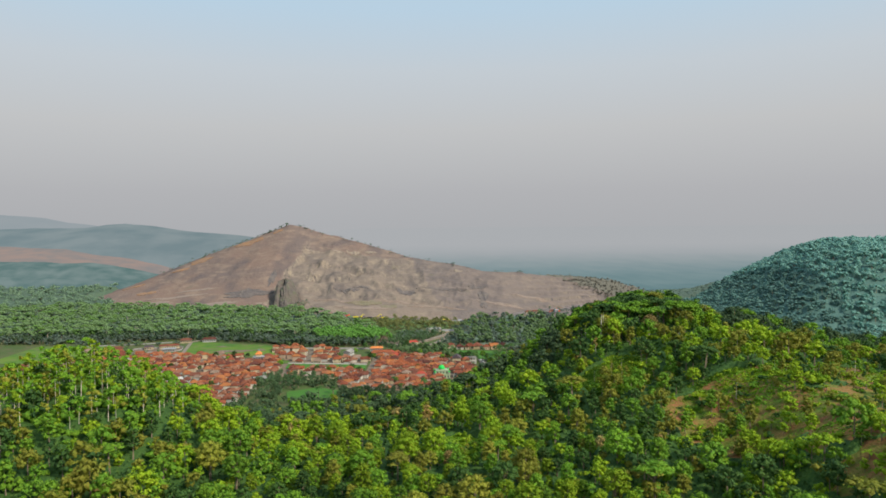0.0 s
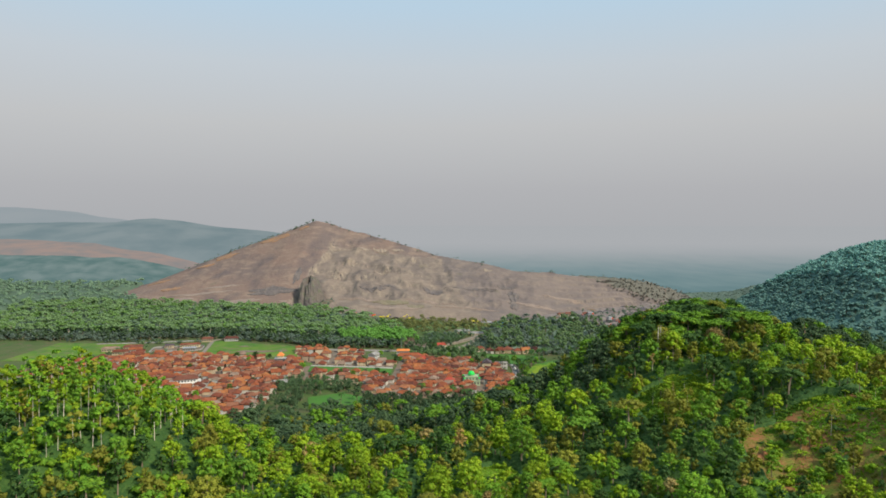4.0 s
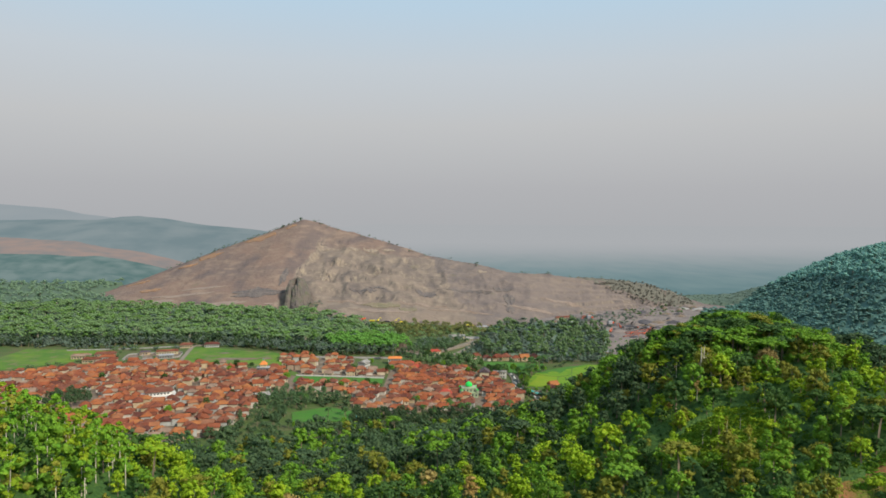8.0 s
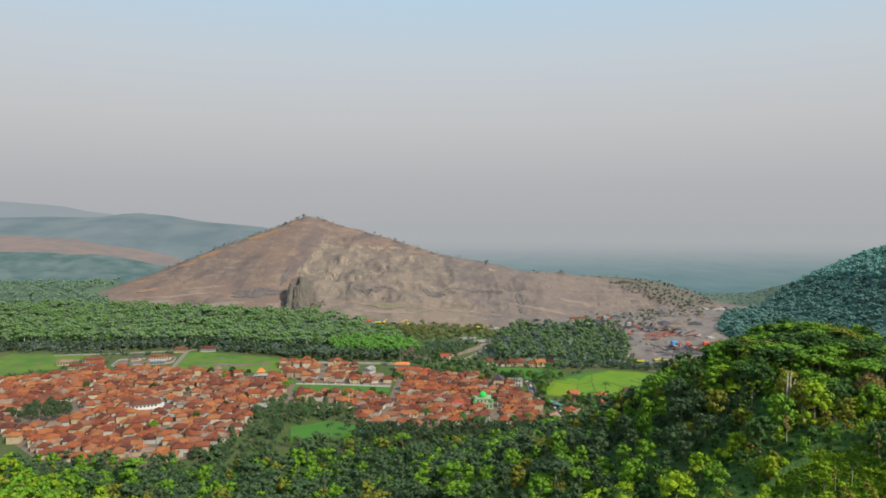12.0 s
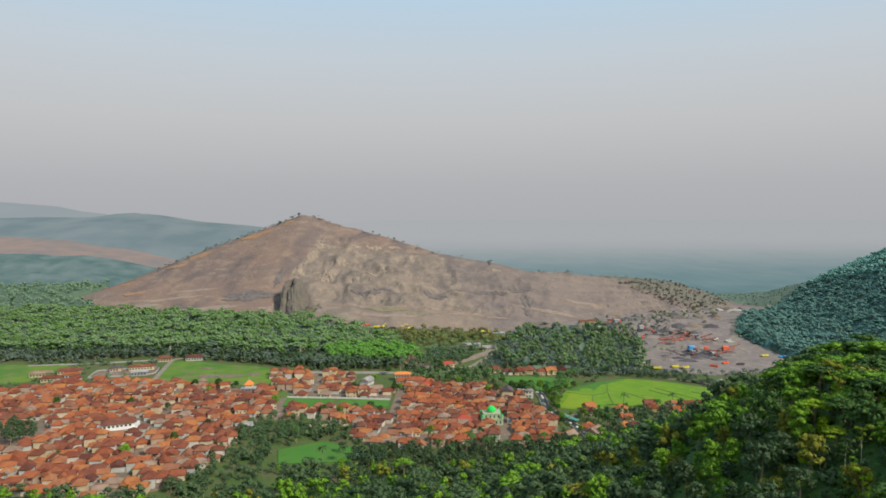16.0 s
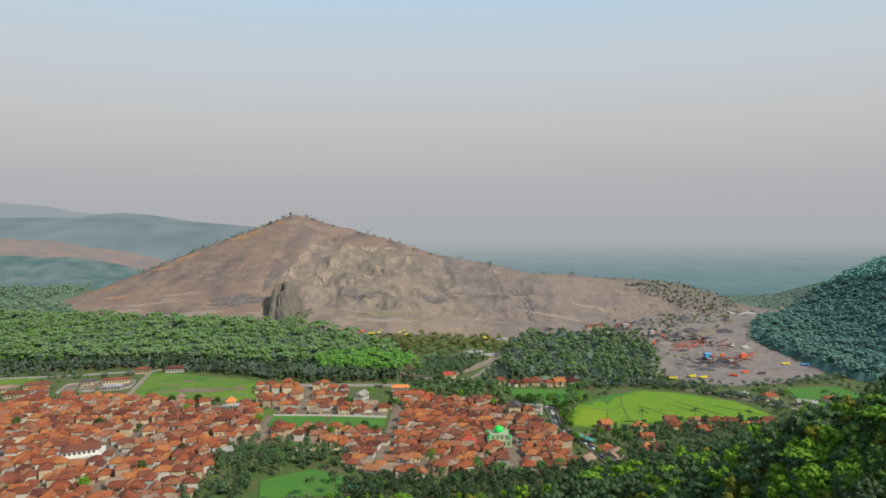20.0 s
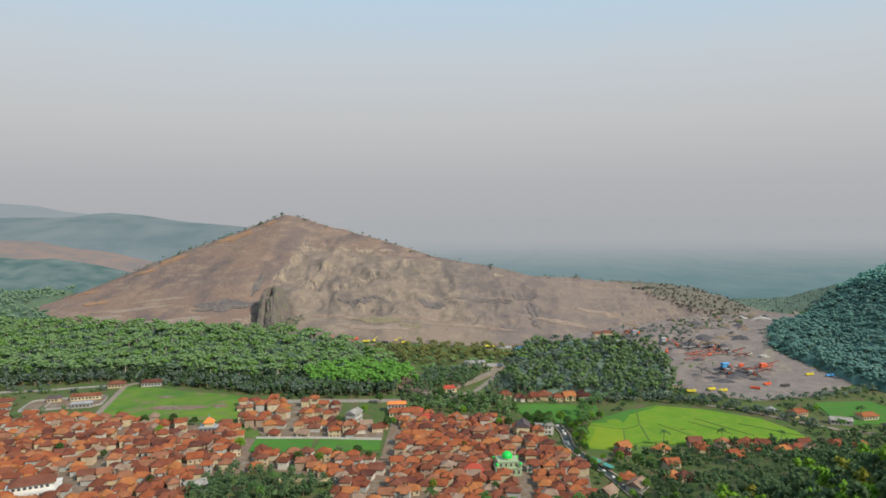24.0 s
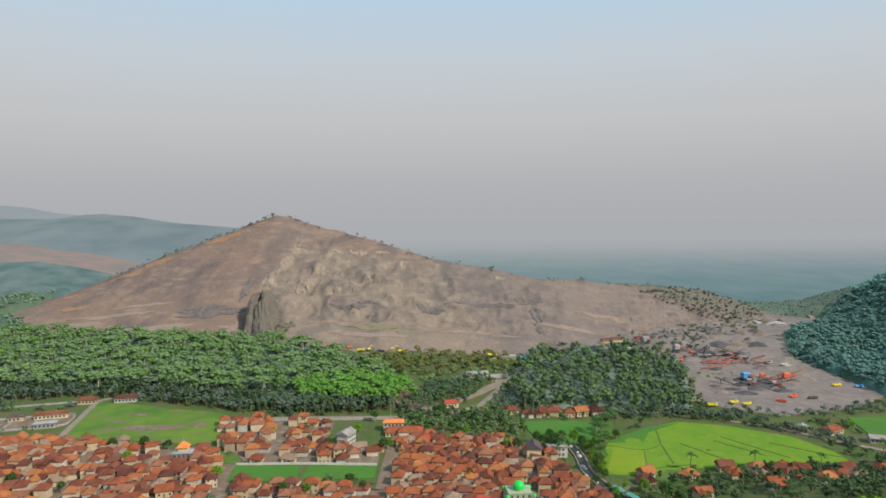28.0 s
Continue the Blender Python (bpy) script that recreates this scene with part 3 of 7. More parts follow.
# ---- flat pieces laid on the land ----
def patch(name, outline, mat, label, lift=0.3, parent=None, fn=None):
    """A field: rings from the middle out to its outline, draped on the land."""
    fn = fn or height
    pts = []
    for (x0, y0), (x1, y1) in zip(outline, outline[1:] + outline[:1]):
        n = max(2, int(math.hypot(x1 - x0, y1 - y0) / 5))
        pts += [(x0 + (x1 - x0) * i / n, y0 + (y1 - y0) * i / n) for i in range(n)]
    p = np.array(pts)
    c = p.mean(0)
    rings = [c + (p - c) * f for f in (1, 0.85, 0.65, 0.45, 0.25, 0.02)]
    xy = np.concatenate(rings)
    z = fn(xy[:, 0], xy[:, 1]) + lift
    z[: len(p)] -= lift + 0.5
    z[len(p):] += 0
    xy[: len(p)] = c + (p - c) * 1.004
    xy[len(p): 2 * len(p)] = p
    z[len(p): 2 * len(p)] = fn(p[:, 0], p[:, 1]) + lift
    n = len(p)
    q = [(i * n + j, i * n + (j + 1) % n, (i + 1) * n + (j + 1) % n, (i + 1) * n + j) for i in range(5) for j in range(n)]
    ob = put(name, mesh(name, np.column_stack([xy, z]), q, mat), parent)
    return tagged(ob, label, name.split("_")[-1], kind="structure") if not parent else ob


def strip(name, line, width, mat, label, lift=0.45, thick=0.5, parent=None, fn=None, category="", kind="structure"):
    """A road, bank or wall: a band along a line, draped on the land."""
    fn = fn or height
    pts = []
    for (x0, y0), (x1, y1) in zip(line, line[1:]):
        n = max(1, int(math.hypot(x1 - x0, y1 - y0) / 4))
        pts += [(x0 + (x1 - x0) * i / n, y0 + (y1 - y0) * i / n) for i in range(n)]
    p = np.array(pts + [line[-1]], float)
    for _ in range(3):
        p[1:-1] = (p[:-2] + 2 * p[1:-1] + p[2:]) / 4
    d = np.gradient(p, axis=0)
    nrm = np.stack([-d[:, 1], d[:, 0]], 1) / np.linalg.norm(d, axis=1)[:, None]
    l, r = p + nrm * width / 2, p - nrm * width / 2
    zl, zr = fn(l[:, 0], l[:, 1]) + lift, fn(r[:, 0], r[:, 1]) + lift
    zm = (zl + zr) / 2
    n = len(p)
    v = np.concatenate([np.column_stack([l, zm]), np.column_stack([r, zm]), np.column_stack([r, zm - thick - lift]), np.column_stack([l, zm - thick - lift])])
    q = []
    for i in range(n - 1):
        for a, b in ((0, 1), (1, 2), (3, 0)):
            q.append((a * n + i, b * n + i, b * n + i + 1, a * n + i + 1))
    q += [(0, 3 * n, 2 * n, n), (n - 1, 2 * n - 1, 3 * n - 1, 4 * n - 1)]
    ob = put(name, mesh(name, v, q, mat), parent)
    return tagged(ob, label, category or name, kind=kind) if not parent else ob


VILLAGE_A = [(-420, 715), (-345, 778), (-282, 776), (-205, 758), (-152, 748), (-148, 716), (-126, 702), (-130, 680), (-166, 664), (-156, 600), (-172, 545), (-200, 520), (-262, 535), (-335, 600), (-405, 655)]
VILLAGE_B = [(-128, 702), (-128, 682), (-88, 668), (-84, 640), (-55, 622), (0, 640), (34, 640), (60, 652), (66, 700), (52, 745), (32, 792), (0, 800), (-62, 795), (-64, 704)]
VILLAGE_C = [(-182, 816), (-128, 826), (-104, 826), (-104, 778), (-66, 772), (-66, 744), (-142, 736), (-172, 772)]
patch("village_ground", VILLAGE_A, "soil", "trodden earth between the village houses", 0.2)
patch("village_ground", VILLAGE_B, "soil", "trodden earth between the village houses", 0.2)
patch("village_ground", VILLAGE_C, "soil", "trodden earth between the village houses", 0.2)
patch("sports_field", [(-282, 783), (-290, 820), (-297, 868), (-275, 866), (-235, 850), (-186, 836), (-176, 800), (-176, 766), (-215, 772)], "meadow", "worn green village sports field", 0.35)
patch("worn_ground", [(-252, 800), (-244, 808), (-226, 806), (-212, 809), (-204, 803), (-216, 797), (-238, 795)], "soil", "worn bare earth on the sports field", 0.5)
patch("worn_ground", [(-206, 808), (-196, 812), (-190, 806), (-198, 801)], "soil", "worn bare earth on the sports field", 0.5)
patch("worn_ground", [(-258, 834), (-250, 838), (-244, 833), (-252, 829)], "soil", "worn bare earth on the sports field", 0.5)
patch("grass_field", [(-175, 762), (-152, 750), (-148, 736), (-170, 735), (-183, 745)], "bund", "rough grass plot beside the houses", 0.4)
patch("rice_field", [(-148, 709), (-150, 734), (-112, 738), (-110, 714)], "rice_young", "strip of young green rice", 0.5)
patch("rice_field", [(-108, 715), (-107, 739), (-66, 741), (-66, 722)], "rice_young", "strip of young green rice", 0.5)
patch("rice_field", [(-121, 588), (-127, 612), (-102, 632), (-78, 622), (-78, 598)], "rice_young", "small green rice paddy below the village", 0.5)
patch("rice_field", [(72, 741), (80, 775), (92, 803), (128, 836), (158, 851), (192, 840), (228, 813), (240, 780), (238, 756), (200, 752), (135, 754), (128, 742)], "rice", "broad bright green rice field", 0.5)
patch("rice_field", [(34, 842), (60, 850), (108, 852), (100, 822), (78, 796), (44, 796)], "rice_young", "green rice field beside the river", 0.5)
patch("rice_field", [(282, 796), (296, 858), (345, 862), (360, 800)], "rice_young", "green rice field by the quarry road", 0.5)
patch("rice_field", [(-480, 742), (-440, 742), (-392, 780), (-392, 846), (-480, 850)], "meadow", "pale green fallow field", 0.4)
patch("rice_plot", [(88, 800), (117, 804), (128, 826), (158, 848), (130, 838), (104, 816)], "rice_young", "darker green plot of younger rice", 0.62)
patch("rice_plot", [(76, 745), (86, 772), (94, 796), (112, 786), (105, 756), (98, 744)], "rice_ripe", "yellow-green plot of ripening rice", 0.62)
patch("fallow_plot", [(101, 730), (112, 752), (133, 750), (120, 729)], "bund", "brown fallow plot beside the rice", 0.62)
patch("quarry_yard", [(189, 920), (215, 885), (252, 866), (310, 880), (372, 924), (362, 980), (352, 1060), (376, 1110), (402, 1165), (475, 1212), (510, 1262), (480, 1310), (400, 1300), (300, 1250), (195, 1182), (120, 1108), (150, 1070), (196, 1040), (205, 970)], "gravel", "dusty grey quarry yard of crushed stone", 0.5)

strip("village_road", [(-262, 728), (-283, 790), (-301, 875), (-285, 890)], 4.5, "road", "pale dusty village road")
strip("field_wall", [(-430, 842), (-366, 855), (-303, 874)], 1.0, "concrete", "low pale boundary wall beside the wood", 1.2, 1.0)
strip("main_road", [(-182, 824), (-130, 834), (-52, 846), (-20, 858), (6, 884), (22, 925), (37, 966), (60, 1010)], 5, "road", "pale grey country road")
strip("embankment_road", [(-40, 862), (-21, 880), (10, 925), (36, 966)], 6, "road", "second lane climbing an earth bank", 2.5, 3)
strip("quarry_road", [(200, 852), (224, 839), (250, 808), (276, 782), (330, 760), (420, 760)], 5, "road", "pale dusty country road")
strip("haul_road", [(330, 1010), (350, 1050), (372, 1100), (392, 1150), (440, 1205), (500, 1270), (525, 1330)], 8, "road", "dusty haul road", 0.7, 0.2)
strip("river", [(62, 800), (65, 770), (63, 745), (70, 715), (80, 690), (84, 650), (90, 600)], 5, "water", "dark slow river in a concrete channel", 0.35, 0.3)
strip("river_bank", [(59, 800), (62, 770), (60, 745), (67, 714), (77, 689), (81, 650), (87, 600)], 0.8, "road", "pale concrete river bank", 0.9, 1.0)
strip("river_bank", [(66, 792), (68.5, 770), (66.5, 746), (73.5, 717), (83.5, 691), (87.5, 651), (93.5, 602)], 1.4, "road", "pale concrete river bank", 1.0, 1.2)


def face(name, cx, cy, rx, ry, mat, label, lift=0.9):
    """An exposed face on the mountain: an uneven blot that follows the slope."""
    a = np.linspace(0, 2 * np.pi, 40, endpoint=False)
    r = 1 + 1.3 * fbm(np.cos(a) * 2.0 + cx, np.sin(a) * 2.0 + cy, 4)
    patch(name, list(zip(cx + rx * r * np.cos(a), cy + ry * r * np.sin(a))), mat, label, lift, fn=mountain_z)


# Dark blots paint the shade of overhangs and clefts, besides some darker rock.
for x, y, rx, ry in ((-300, 1136, 36, 13), (-136, 1156, 20, 7), (-112, 1176, 12, 9), (-34, 1170, 17, 14), (30, 1196, 44, 7), (92, 1216, 16, 6), (99, 1178, 8, 24), (96, 1140, 6, 14), (-266, 1182, 5, 22)):
    face("dark_rock_face", x, y, rx, ry, "dark_rock", "dark rock face with overhang shade painted in", 0.8)
for x, y, rx, ry in ((-227, 1320, 11, 5), (-170, 1321, 9, 4), (-140, 1326, 16, 4), (-108, 1330, 10, 4), (-76, 1303, 6, 10), (-190, 1262, 12, 7), (-206, 1215, 9, 10), (-130, 1232, 14, 7), (60, 1284, 8, 5)):
    face("pale_rock_face", x, y, rx, ry, "pale_rock", "pale ochre cut rock face", 0.8)
for x, y, rx, ry in ((-352, 1372, 30, 12), (-300, 1388, 10, 6), (-538, 1266, 20, 12), (-487, 1190, 14, 7), (-440, 1340, 22, 12), (-470, 1310, 14, 8)):
    face("ochre_scar", x, y, rx, ry, "ochre", "reddish ochre earth scar on the slope")
for x, y, rx, ry in ((-100, 1110, 26, 10), (-60, 1096, 14, 7), (-205, 1098, 10, 12)):
    face("grassed_spoil", x, y, rx, ry, "spoil_grass", "dusty olive grass on old quarry spoil")
for x, y, rx, ry in ((-420, 1150, 44, 5), (-390, 1170, 30, 4), (-350, 1108, 40, 6), (-450, 1132, 20, 8), (-140, 1118, 46, 3), (-36, 1128, 40, 3), (24, 1106, 44, 4), (-96, 1086, 52, 4), (-250, 1100, 26, 3), (130, 1150, 40, 4), (190, 1200, 36, 4)):
    face("quarry_track", x, y, rx, ry, "pale_dust", "pale dusty track across the lower slope", 0.7)


def far_ridge(name, y, x0, x1, profile, wobble, size, mat, label, depth=120):
    """A row of far hills: a crest with a slope towards the valley."""
    xs = np.linspace(x0, x1, 220)
    z = np.interp(xs, [p[0] for p in profile], [p[1] for p in profile]) + wobble * fbm(xs / size, xs * 0 + y / 97.0, 5)
    rows = [np.stack([xs, np.full_like(xs, y - depth * (1 - f)), -30 + (z + 30) * g], 1) for f, g in ((0, 0), (0.35, 0.55), (0.75, 0.88), (1, 1.0))]
    rows.append(np.stack([xs, np.full_like(xs, y + depth * 0.6), z * 0 - 30], 1))
    n = len(xs)
    q = [(i * n + j, i * n + j + 1, (i + 1) * n + j + 1, (i + 1) * n + j) for i in range(4) for j in range(n - 1)]
    return tagged(new(name, mesh(name, np.concatenate(rows), q, mat, True)), label, "backdrop", kind="structure")


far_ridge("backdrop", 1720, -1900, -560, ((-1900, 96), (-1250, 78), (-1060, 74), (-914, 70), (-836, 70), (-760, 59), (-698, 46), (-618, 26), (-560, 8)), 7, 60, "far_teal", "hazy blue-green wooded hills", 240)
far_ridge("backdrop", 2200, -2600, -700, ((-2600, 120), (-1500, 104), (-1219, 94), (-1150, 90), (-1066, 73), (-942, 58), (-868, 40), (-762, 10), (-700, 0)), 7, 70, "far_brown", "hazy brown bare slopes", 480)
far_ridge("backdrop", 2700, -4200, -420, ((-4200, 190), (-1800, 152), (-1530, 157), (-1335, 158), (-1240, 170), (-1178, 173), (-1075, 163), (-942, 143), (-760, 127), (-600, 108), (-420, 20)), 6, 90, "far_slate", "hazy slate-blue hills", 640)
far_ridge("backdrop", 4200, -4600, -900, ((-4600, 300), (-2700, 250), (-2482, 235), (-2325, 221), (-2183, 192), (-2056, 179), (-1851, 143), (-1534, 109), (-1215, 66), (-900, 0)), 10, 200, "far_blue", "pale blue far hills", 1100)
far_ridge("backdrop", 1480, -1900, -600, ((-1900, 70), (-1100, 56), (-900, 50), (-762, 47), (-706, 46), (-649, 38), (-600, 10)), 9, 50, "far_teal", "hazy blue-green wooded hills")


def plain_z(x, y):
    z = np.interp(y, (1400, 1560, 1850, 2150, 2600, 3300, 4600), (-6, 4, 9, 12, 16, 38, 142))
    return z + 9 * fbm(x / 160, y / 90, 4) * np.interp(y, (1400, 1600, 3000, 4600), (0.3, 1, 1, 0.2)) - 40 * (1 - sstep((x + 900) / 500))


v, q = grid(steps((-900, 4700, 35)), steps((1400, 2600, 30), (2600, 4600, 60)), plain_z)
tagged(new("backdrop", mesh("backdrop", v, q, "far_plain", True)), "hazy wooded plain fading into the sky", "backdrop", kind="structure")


# ---- trees ----
def leaves(centres, radii, count, size, r, flat=1.0, lift=0.6):
    """Small leaf tufts on the outside of the lobes of a crown: folded quads at uneven angles."""
    centres, radii = np.asarray(centres, float), np.asarray(radii, float)
    k = r.choice(len(centres), count, p=radii[:, 0] ** 2 / (radii[:, 0] ** 2).sum())
    d = r.normal(size=(count, 3))
    d[:, 2] = np.where(d[:, 2] < -0.3, -d[:, 2] * 0.6, d[:, 2])
    d /= np.linalg.norm(d, axis=1)[:, None]
    rad = radii[k] * (0.72 + 0.36 * r.random((count, 1)))
    c = centres[k] + d * rad
    n = d + r.normal(scale=0.42, size=(count, 3))
    n[:, 2] += lift
    n /= np.linalg.norm(n, axis=1)[:, None]
    t = np.cross(n, r.normal(size=(count, 3)))
    t /= np.linalg.norm(t, axis=1)[:, None] + 1e-9
    b = np.cross(n, t)
    s = size * (0.6 + 0.8 * r.random((count, 1)))
    fold = n * s * 0.35
    v = np.stack([c + t * s - fold, c + b * s * 0.7 + fold * 0.4, c - t * s - fold, c - b * s * 0.7 + fold * 0.4], 1)
    v[:, :, 2] = c[:, 2:3] + (v[:, :, 2] - c[:, 2:3]) * flat
    return v.reshape(-1, 3), np.arange(count * 4).reshape(-1, 4)


def clump(c, r3, rings, sides, r):
    """One uneven mass of leaves in a crown."""
    f = np.linspace(-0.42, 0.5, rings + 1)[:, None] * np.pi
    a = (np.arange(sides) + 0.5 * (np.arange(rings + 1)[:, None] % 2)) * 2 * np.pi / sides + r.random() * 6
    k = 0.80 + 0.35 * (r.random((rings + 1, sides)) - 0.5)
    f = f + 0.1 * (r.random((rings + 1, sides)) - 0.5)
    k[-1] = k[-1].mean()
    f[-1] = f[-1].mean()
    cf = np.maximum(np.cos(f), 0.03)
    v = np.stack([c[0] + r3[0] * k * cf * np.cos(a), c[1] + r3[1] * k * cf * np.sin(a), c[2] + r3[2] * k * np.sin(f)], -1).reshape(-1, 3)
    q = [(i * sides + j, i * sides + (j + 1) % sides, (i + 1) * sides + (j + 1) % sides, (i + 1) * sides + j) for i in range(rings) for j in range(sides)]
    return v, np.array(q)


def tree_shape(kind, seed, masses, count, size, bare=0, rings=4, sides=6):
    """Trunk with limbs, and crown, of a tree 10 m high standing at the origin. The crown: uneven masses of leaves with loose tufts between."""
    r = np.random.default_rng(seed)
    lean = r.normal(scale=0.35, size=2)
    n = masses
    g = (10.0 / n) ** 0.4
    if kind in ("round", "upright"):
        hb, mz, ax, az, cr = (2.8, 5.7, 2.25, 2.75, 1.45) if kind == "round" else (2.2, 5.6, 1.25, 3.3, 1.15)
        f = 1.0 - 1.55 * (np.arange(n) + 0.5) / n
        a = np.arange(n) * 2.4 + r.random() * 6
        h = np.sqrt(1 - f * f) * (0.85 + 0.35 * r.random(n))
        cs = [(ax * h[i] * math.cos(a[i]), ax * h[i] * math.sin(a[i]), mz + az * f[i] * (0.9 + 0.2 * r.random())) for i in range(n)]
        rs = [(cr * (0.75 + 0.5 * r.random()) * g,) * 2 + (cr * (0.7 + 0.35 * r.random()) * g,) for _ in cs]
    elif kind == "umbrella":
        hb = 6.0
        cs = [(3.2 * math.sqrt(u) * math.cos(i * 2.4), 3.2 * math.sqrt(u) * math.sin(i * 2.4), 8.6 + 0.9 * r.random()) for i, u in enumerate((np.arange(n) + 0.3) / n)]
        cs = [(x + r.normal(scale=0.4), y + r.normal(scale=0.4), z - 0.13 * (x * x + y * y)) for x, y, z in cs]
        rs = [((1.5 + 0.7 * r.random()) * g,) * 2 + ((0.62 + 0.3 * r.random()) * g,) for _ in cs]
    elif kind == "slender":
        hb = 6.4
        up = (np.arange(n) + r.random(n)) / n
        cs = [(lean[0] * u + r.normal(scale=0.32 + 0.5 * u), lean[1] * u + r.normal(scale=0.32 + 0.5 * u), 4.6 + 5.0 * u ** 0.8) for u in up]
        rs = [((0.32 + 0.42 * r.random()) * (0.6 + 0.6 * u) * g,) * 2 + (0.42 * g,) for u in up]
    else:
        hb = 1.0
        cs = [(r.normal(scale=2.0), r.normal(scale=2.0), 1.6 + 3.0 * r.random()) for _ in range(n)]
        rs = [((1.4 + 0.9 * r.random()) * g,) * 2 + (1.5 * g,) for _ in cs]
    tr = {"round": 0.26, "upright": 0.2, "umbrella": 0.24, "slender": 0.085}.get(kind, 0.15)
    top = np.array([lean[0], lean[1], max(c[2] for c in cs) - 0.6])
    if bare:
        wood = [tube([(0, 0, -0.6), (lean[0] * 0.5, lean[1] * 0.6, hb), top], [tr * 1.2, tr * 0.8, tr * 0.2], bare)]
    else:
        wood = [tube([(0, 0, -0.6), (lean[0] * 0.2, lean[1] * 0.3, hb * 0.5), (lean[0] * 0.5, lean[1] * 0.6, hb), top], [tr * 1.25, tr, tr * 0.8, tr * 0.2], 5)]
        for c in cs[:5]:
            b = np.array([lean[0] * 0.45, lean[1] * 0.5, hb * 0.9])
            wood.append(tube([b, (b + c) / 2 + (0, 0, -0.25), c], [tr * 0.5, tr * 0.35, tr * 0.1], 4))
    tufts = leaves(cs, np.array(rs) * 1.0, count, size, r, 0.7 if kind == "umbrella" else 1.0, 0.7 if kind == "umbrella" else 0.35)
    return join(wood), join([clump(c, np.array(k) * (0.80 if count > 150 else 0.92), rings, sides, r) for c, k in zip(cs, rs)] + [tufts])


def palm_shape(seed, fronds=15):
    r = np.random.default_rng(seed)
    bx, by = r.normal(scale=0.7, size=2)
    line = [(bx * t * t, by * t * t, 8.6 * t - 0.4) for t in np.linspace(0, 1, 6)]
    trunk = tube(line, [0.28, 0.2, 0.17, 0.15, 0.15, 0.16], 6)
    hx, hy, hz = line[-1]
    blades = []
    for i in range(fronds):
        a, up = i * 2.4 + r.normal(scale=0.2), 0.2 + 1.1 * r.random()
        ln = 2.6 + 0.9 * r.random()
        ts = np.linspace(0, 1, 6)
        rad = ln * ts * np.cos(up * (1 - 0.5 * ts))
        z = hz + ln * (np.sin(up) * ts - 0.85 * ts * ts)
        ctr = np.stack([hx + np.cos(a) * rad, hy + np.sin(a) * rad, z], 1)
        w = np.array([0.12, 0.5, 0.62, 0.55, 0.36, 0.06])
        side = np.array([-math.sin(a), math.cos(a), 0])
        l, rr = ctr + side * w[:, None] - [0, 0, 0.16], ctr - side * w[:, None] - [0, 0, 0.16]
        v = np.concatenate([l, ctr, rr])
        q = [(j, 6 + j, 7 + j, 1 + j) for j in range(5)] + [(6 + j, 12 + j, 13 + j, 7 + j) for j in range(5)]
        blades.append((v, np.array(q)))
    return trunk, join(blades)


def banana_shape(seed):
    r = np.random.default_rng(seed)
    stem = tube([(0, 0, -0.3), (0.05, 0, 1.0), (0.1, 0.05, 2.2)], [0.2, 0.16, 0.1], 6)
    blades = []
    for i in range(8):
        a, up, ln = i * 2.4 + r.normal(scale=0.3), 0.5 + 0.8 * r.random(), 1.8 + 0.8 * r.random()
        ts = np.linspace(0, 1, 5)
        rad, z = ln * ts * math.cos(up), 2.1 + ln * (math.sin(up) * ts - 0.6 * ts * ts)
        ctr = np.stack([np.cos(a) * rad, np.sin(a) * rad, z], 1)
        w = np.array([0.06, 0.3, 0.36, 0.3, 0.05])
        side = np.array([-math.sin(a), math.cos(a), 0])
        v = np.concatenate([ctr + side * w[:, None] + [0, 0, 0.1], ctr, ctr - side * w[:, None] + [0, 0, 0.1]])
        blades.append((v, np.array([(j, 5 + j, 6 + j, 1 + j) for j in range(4)] + [(5 + j, 10 + j, 11 + j, 6 + j) for j in range(4)])))
    return stem, join(blades)


KINDS = ("round", "upright", "umbrella", "slender", "shrub")
FINE = {k: [tree_shape(k, 100 + 10 * i + j, {"shrub": 12, "slender": 9, "umbrella": 18}.get(k, 21), {"shrub": 460, "slender": 420}.get(k, 860), 0.23, 0, 2, 5) for j in range(5)] for i, k in enumerate(KINDS)}
MIDDLE = {k: [tree_shape(k, 300 + 10 * i + j, {"shrub": 6, "slender": 6, "umbrella": 11}.get(k, 11), {"shrub": 110, "slender": 110}.get(k, 200), 0.37, 3, 2, 5) for j in range(5)] for i, k in enumerate(KINDS)}
COARSE = {k: [tree_shape(k, 500 + 10 * i + j, {"shrub": 4, "umbrella": 6}.get(k, 5), 70, 0.62, 3, 2, 5) for j in range(5)] for i, k in enumerate(KINDS)}
FAR = {k: [tree_shape(k, 800 + 10 * i + j, 3, 24, 0.85, 3, 2, 5) for j in range(4)] for i, k in enumerate(KINDS)}
SOFT = {k: [tree_shape(k, 900 + 10 * i + j, 6, 26, 0.5, 3, 3, 6) for j in range(4)] for i, k in enumerate(KINDS)}
CANOPY = {k: [tree_shape(k, 950 + 10 * i + j, 7, 120, 0.40, 3, 2, 5) for j in range(5)] for i, k in enumerate(KINDS)}
PALMS = [palm_shape(700 + i) for i in range(4)]
BANANAS = [banana_shape(750 + i) for i in range(3)]


def scatter(x0, x1, y0, y1, gap, keep=1.0):
    """Uneven places on a loose grid."""
    gx, gy = np.meshgrid(np.arange(x0, x1, gap, float), np.arange(y0, y1, gap * 0.9, float))
    gx[1::2] += gap / 2
    gx, gy = gx.ravel(), gy.ravel()
    gx, gy = gx + rng.normal(scale=gap * 0.24, size=gx.size), gy + rng.normal(scale=gap * 0.24, size=gy.size)
    k = rng.random(gx.size) < keep
    return gx[k], gy[k]


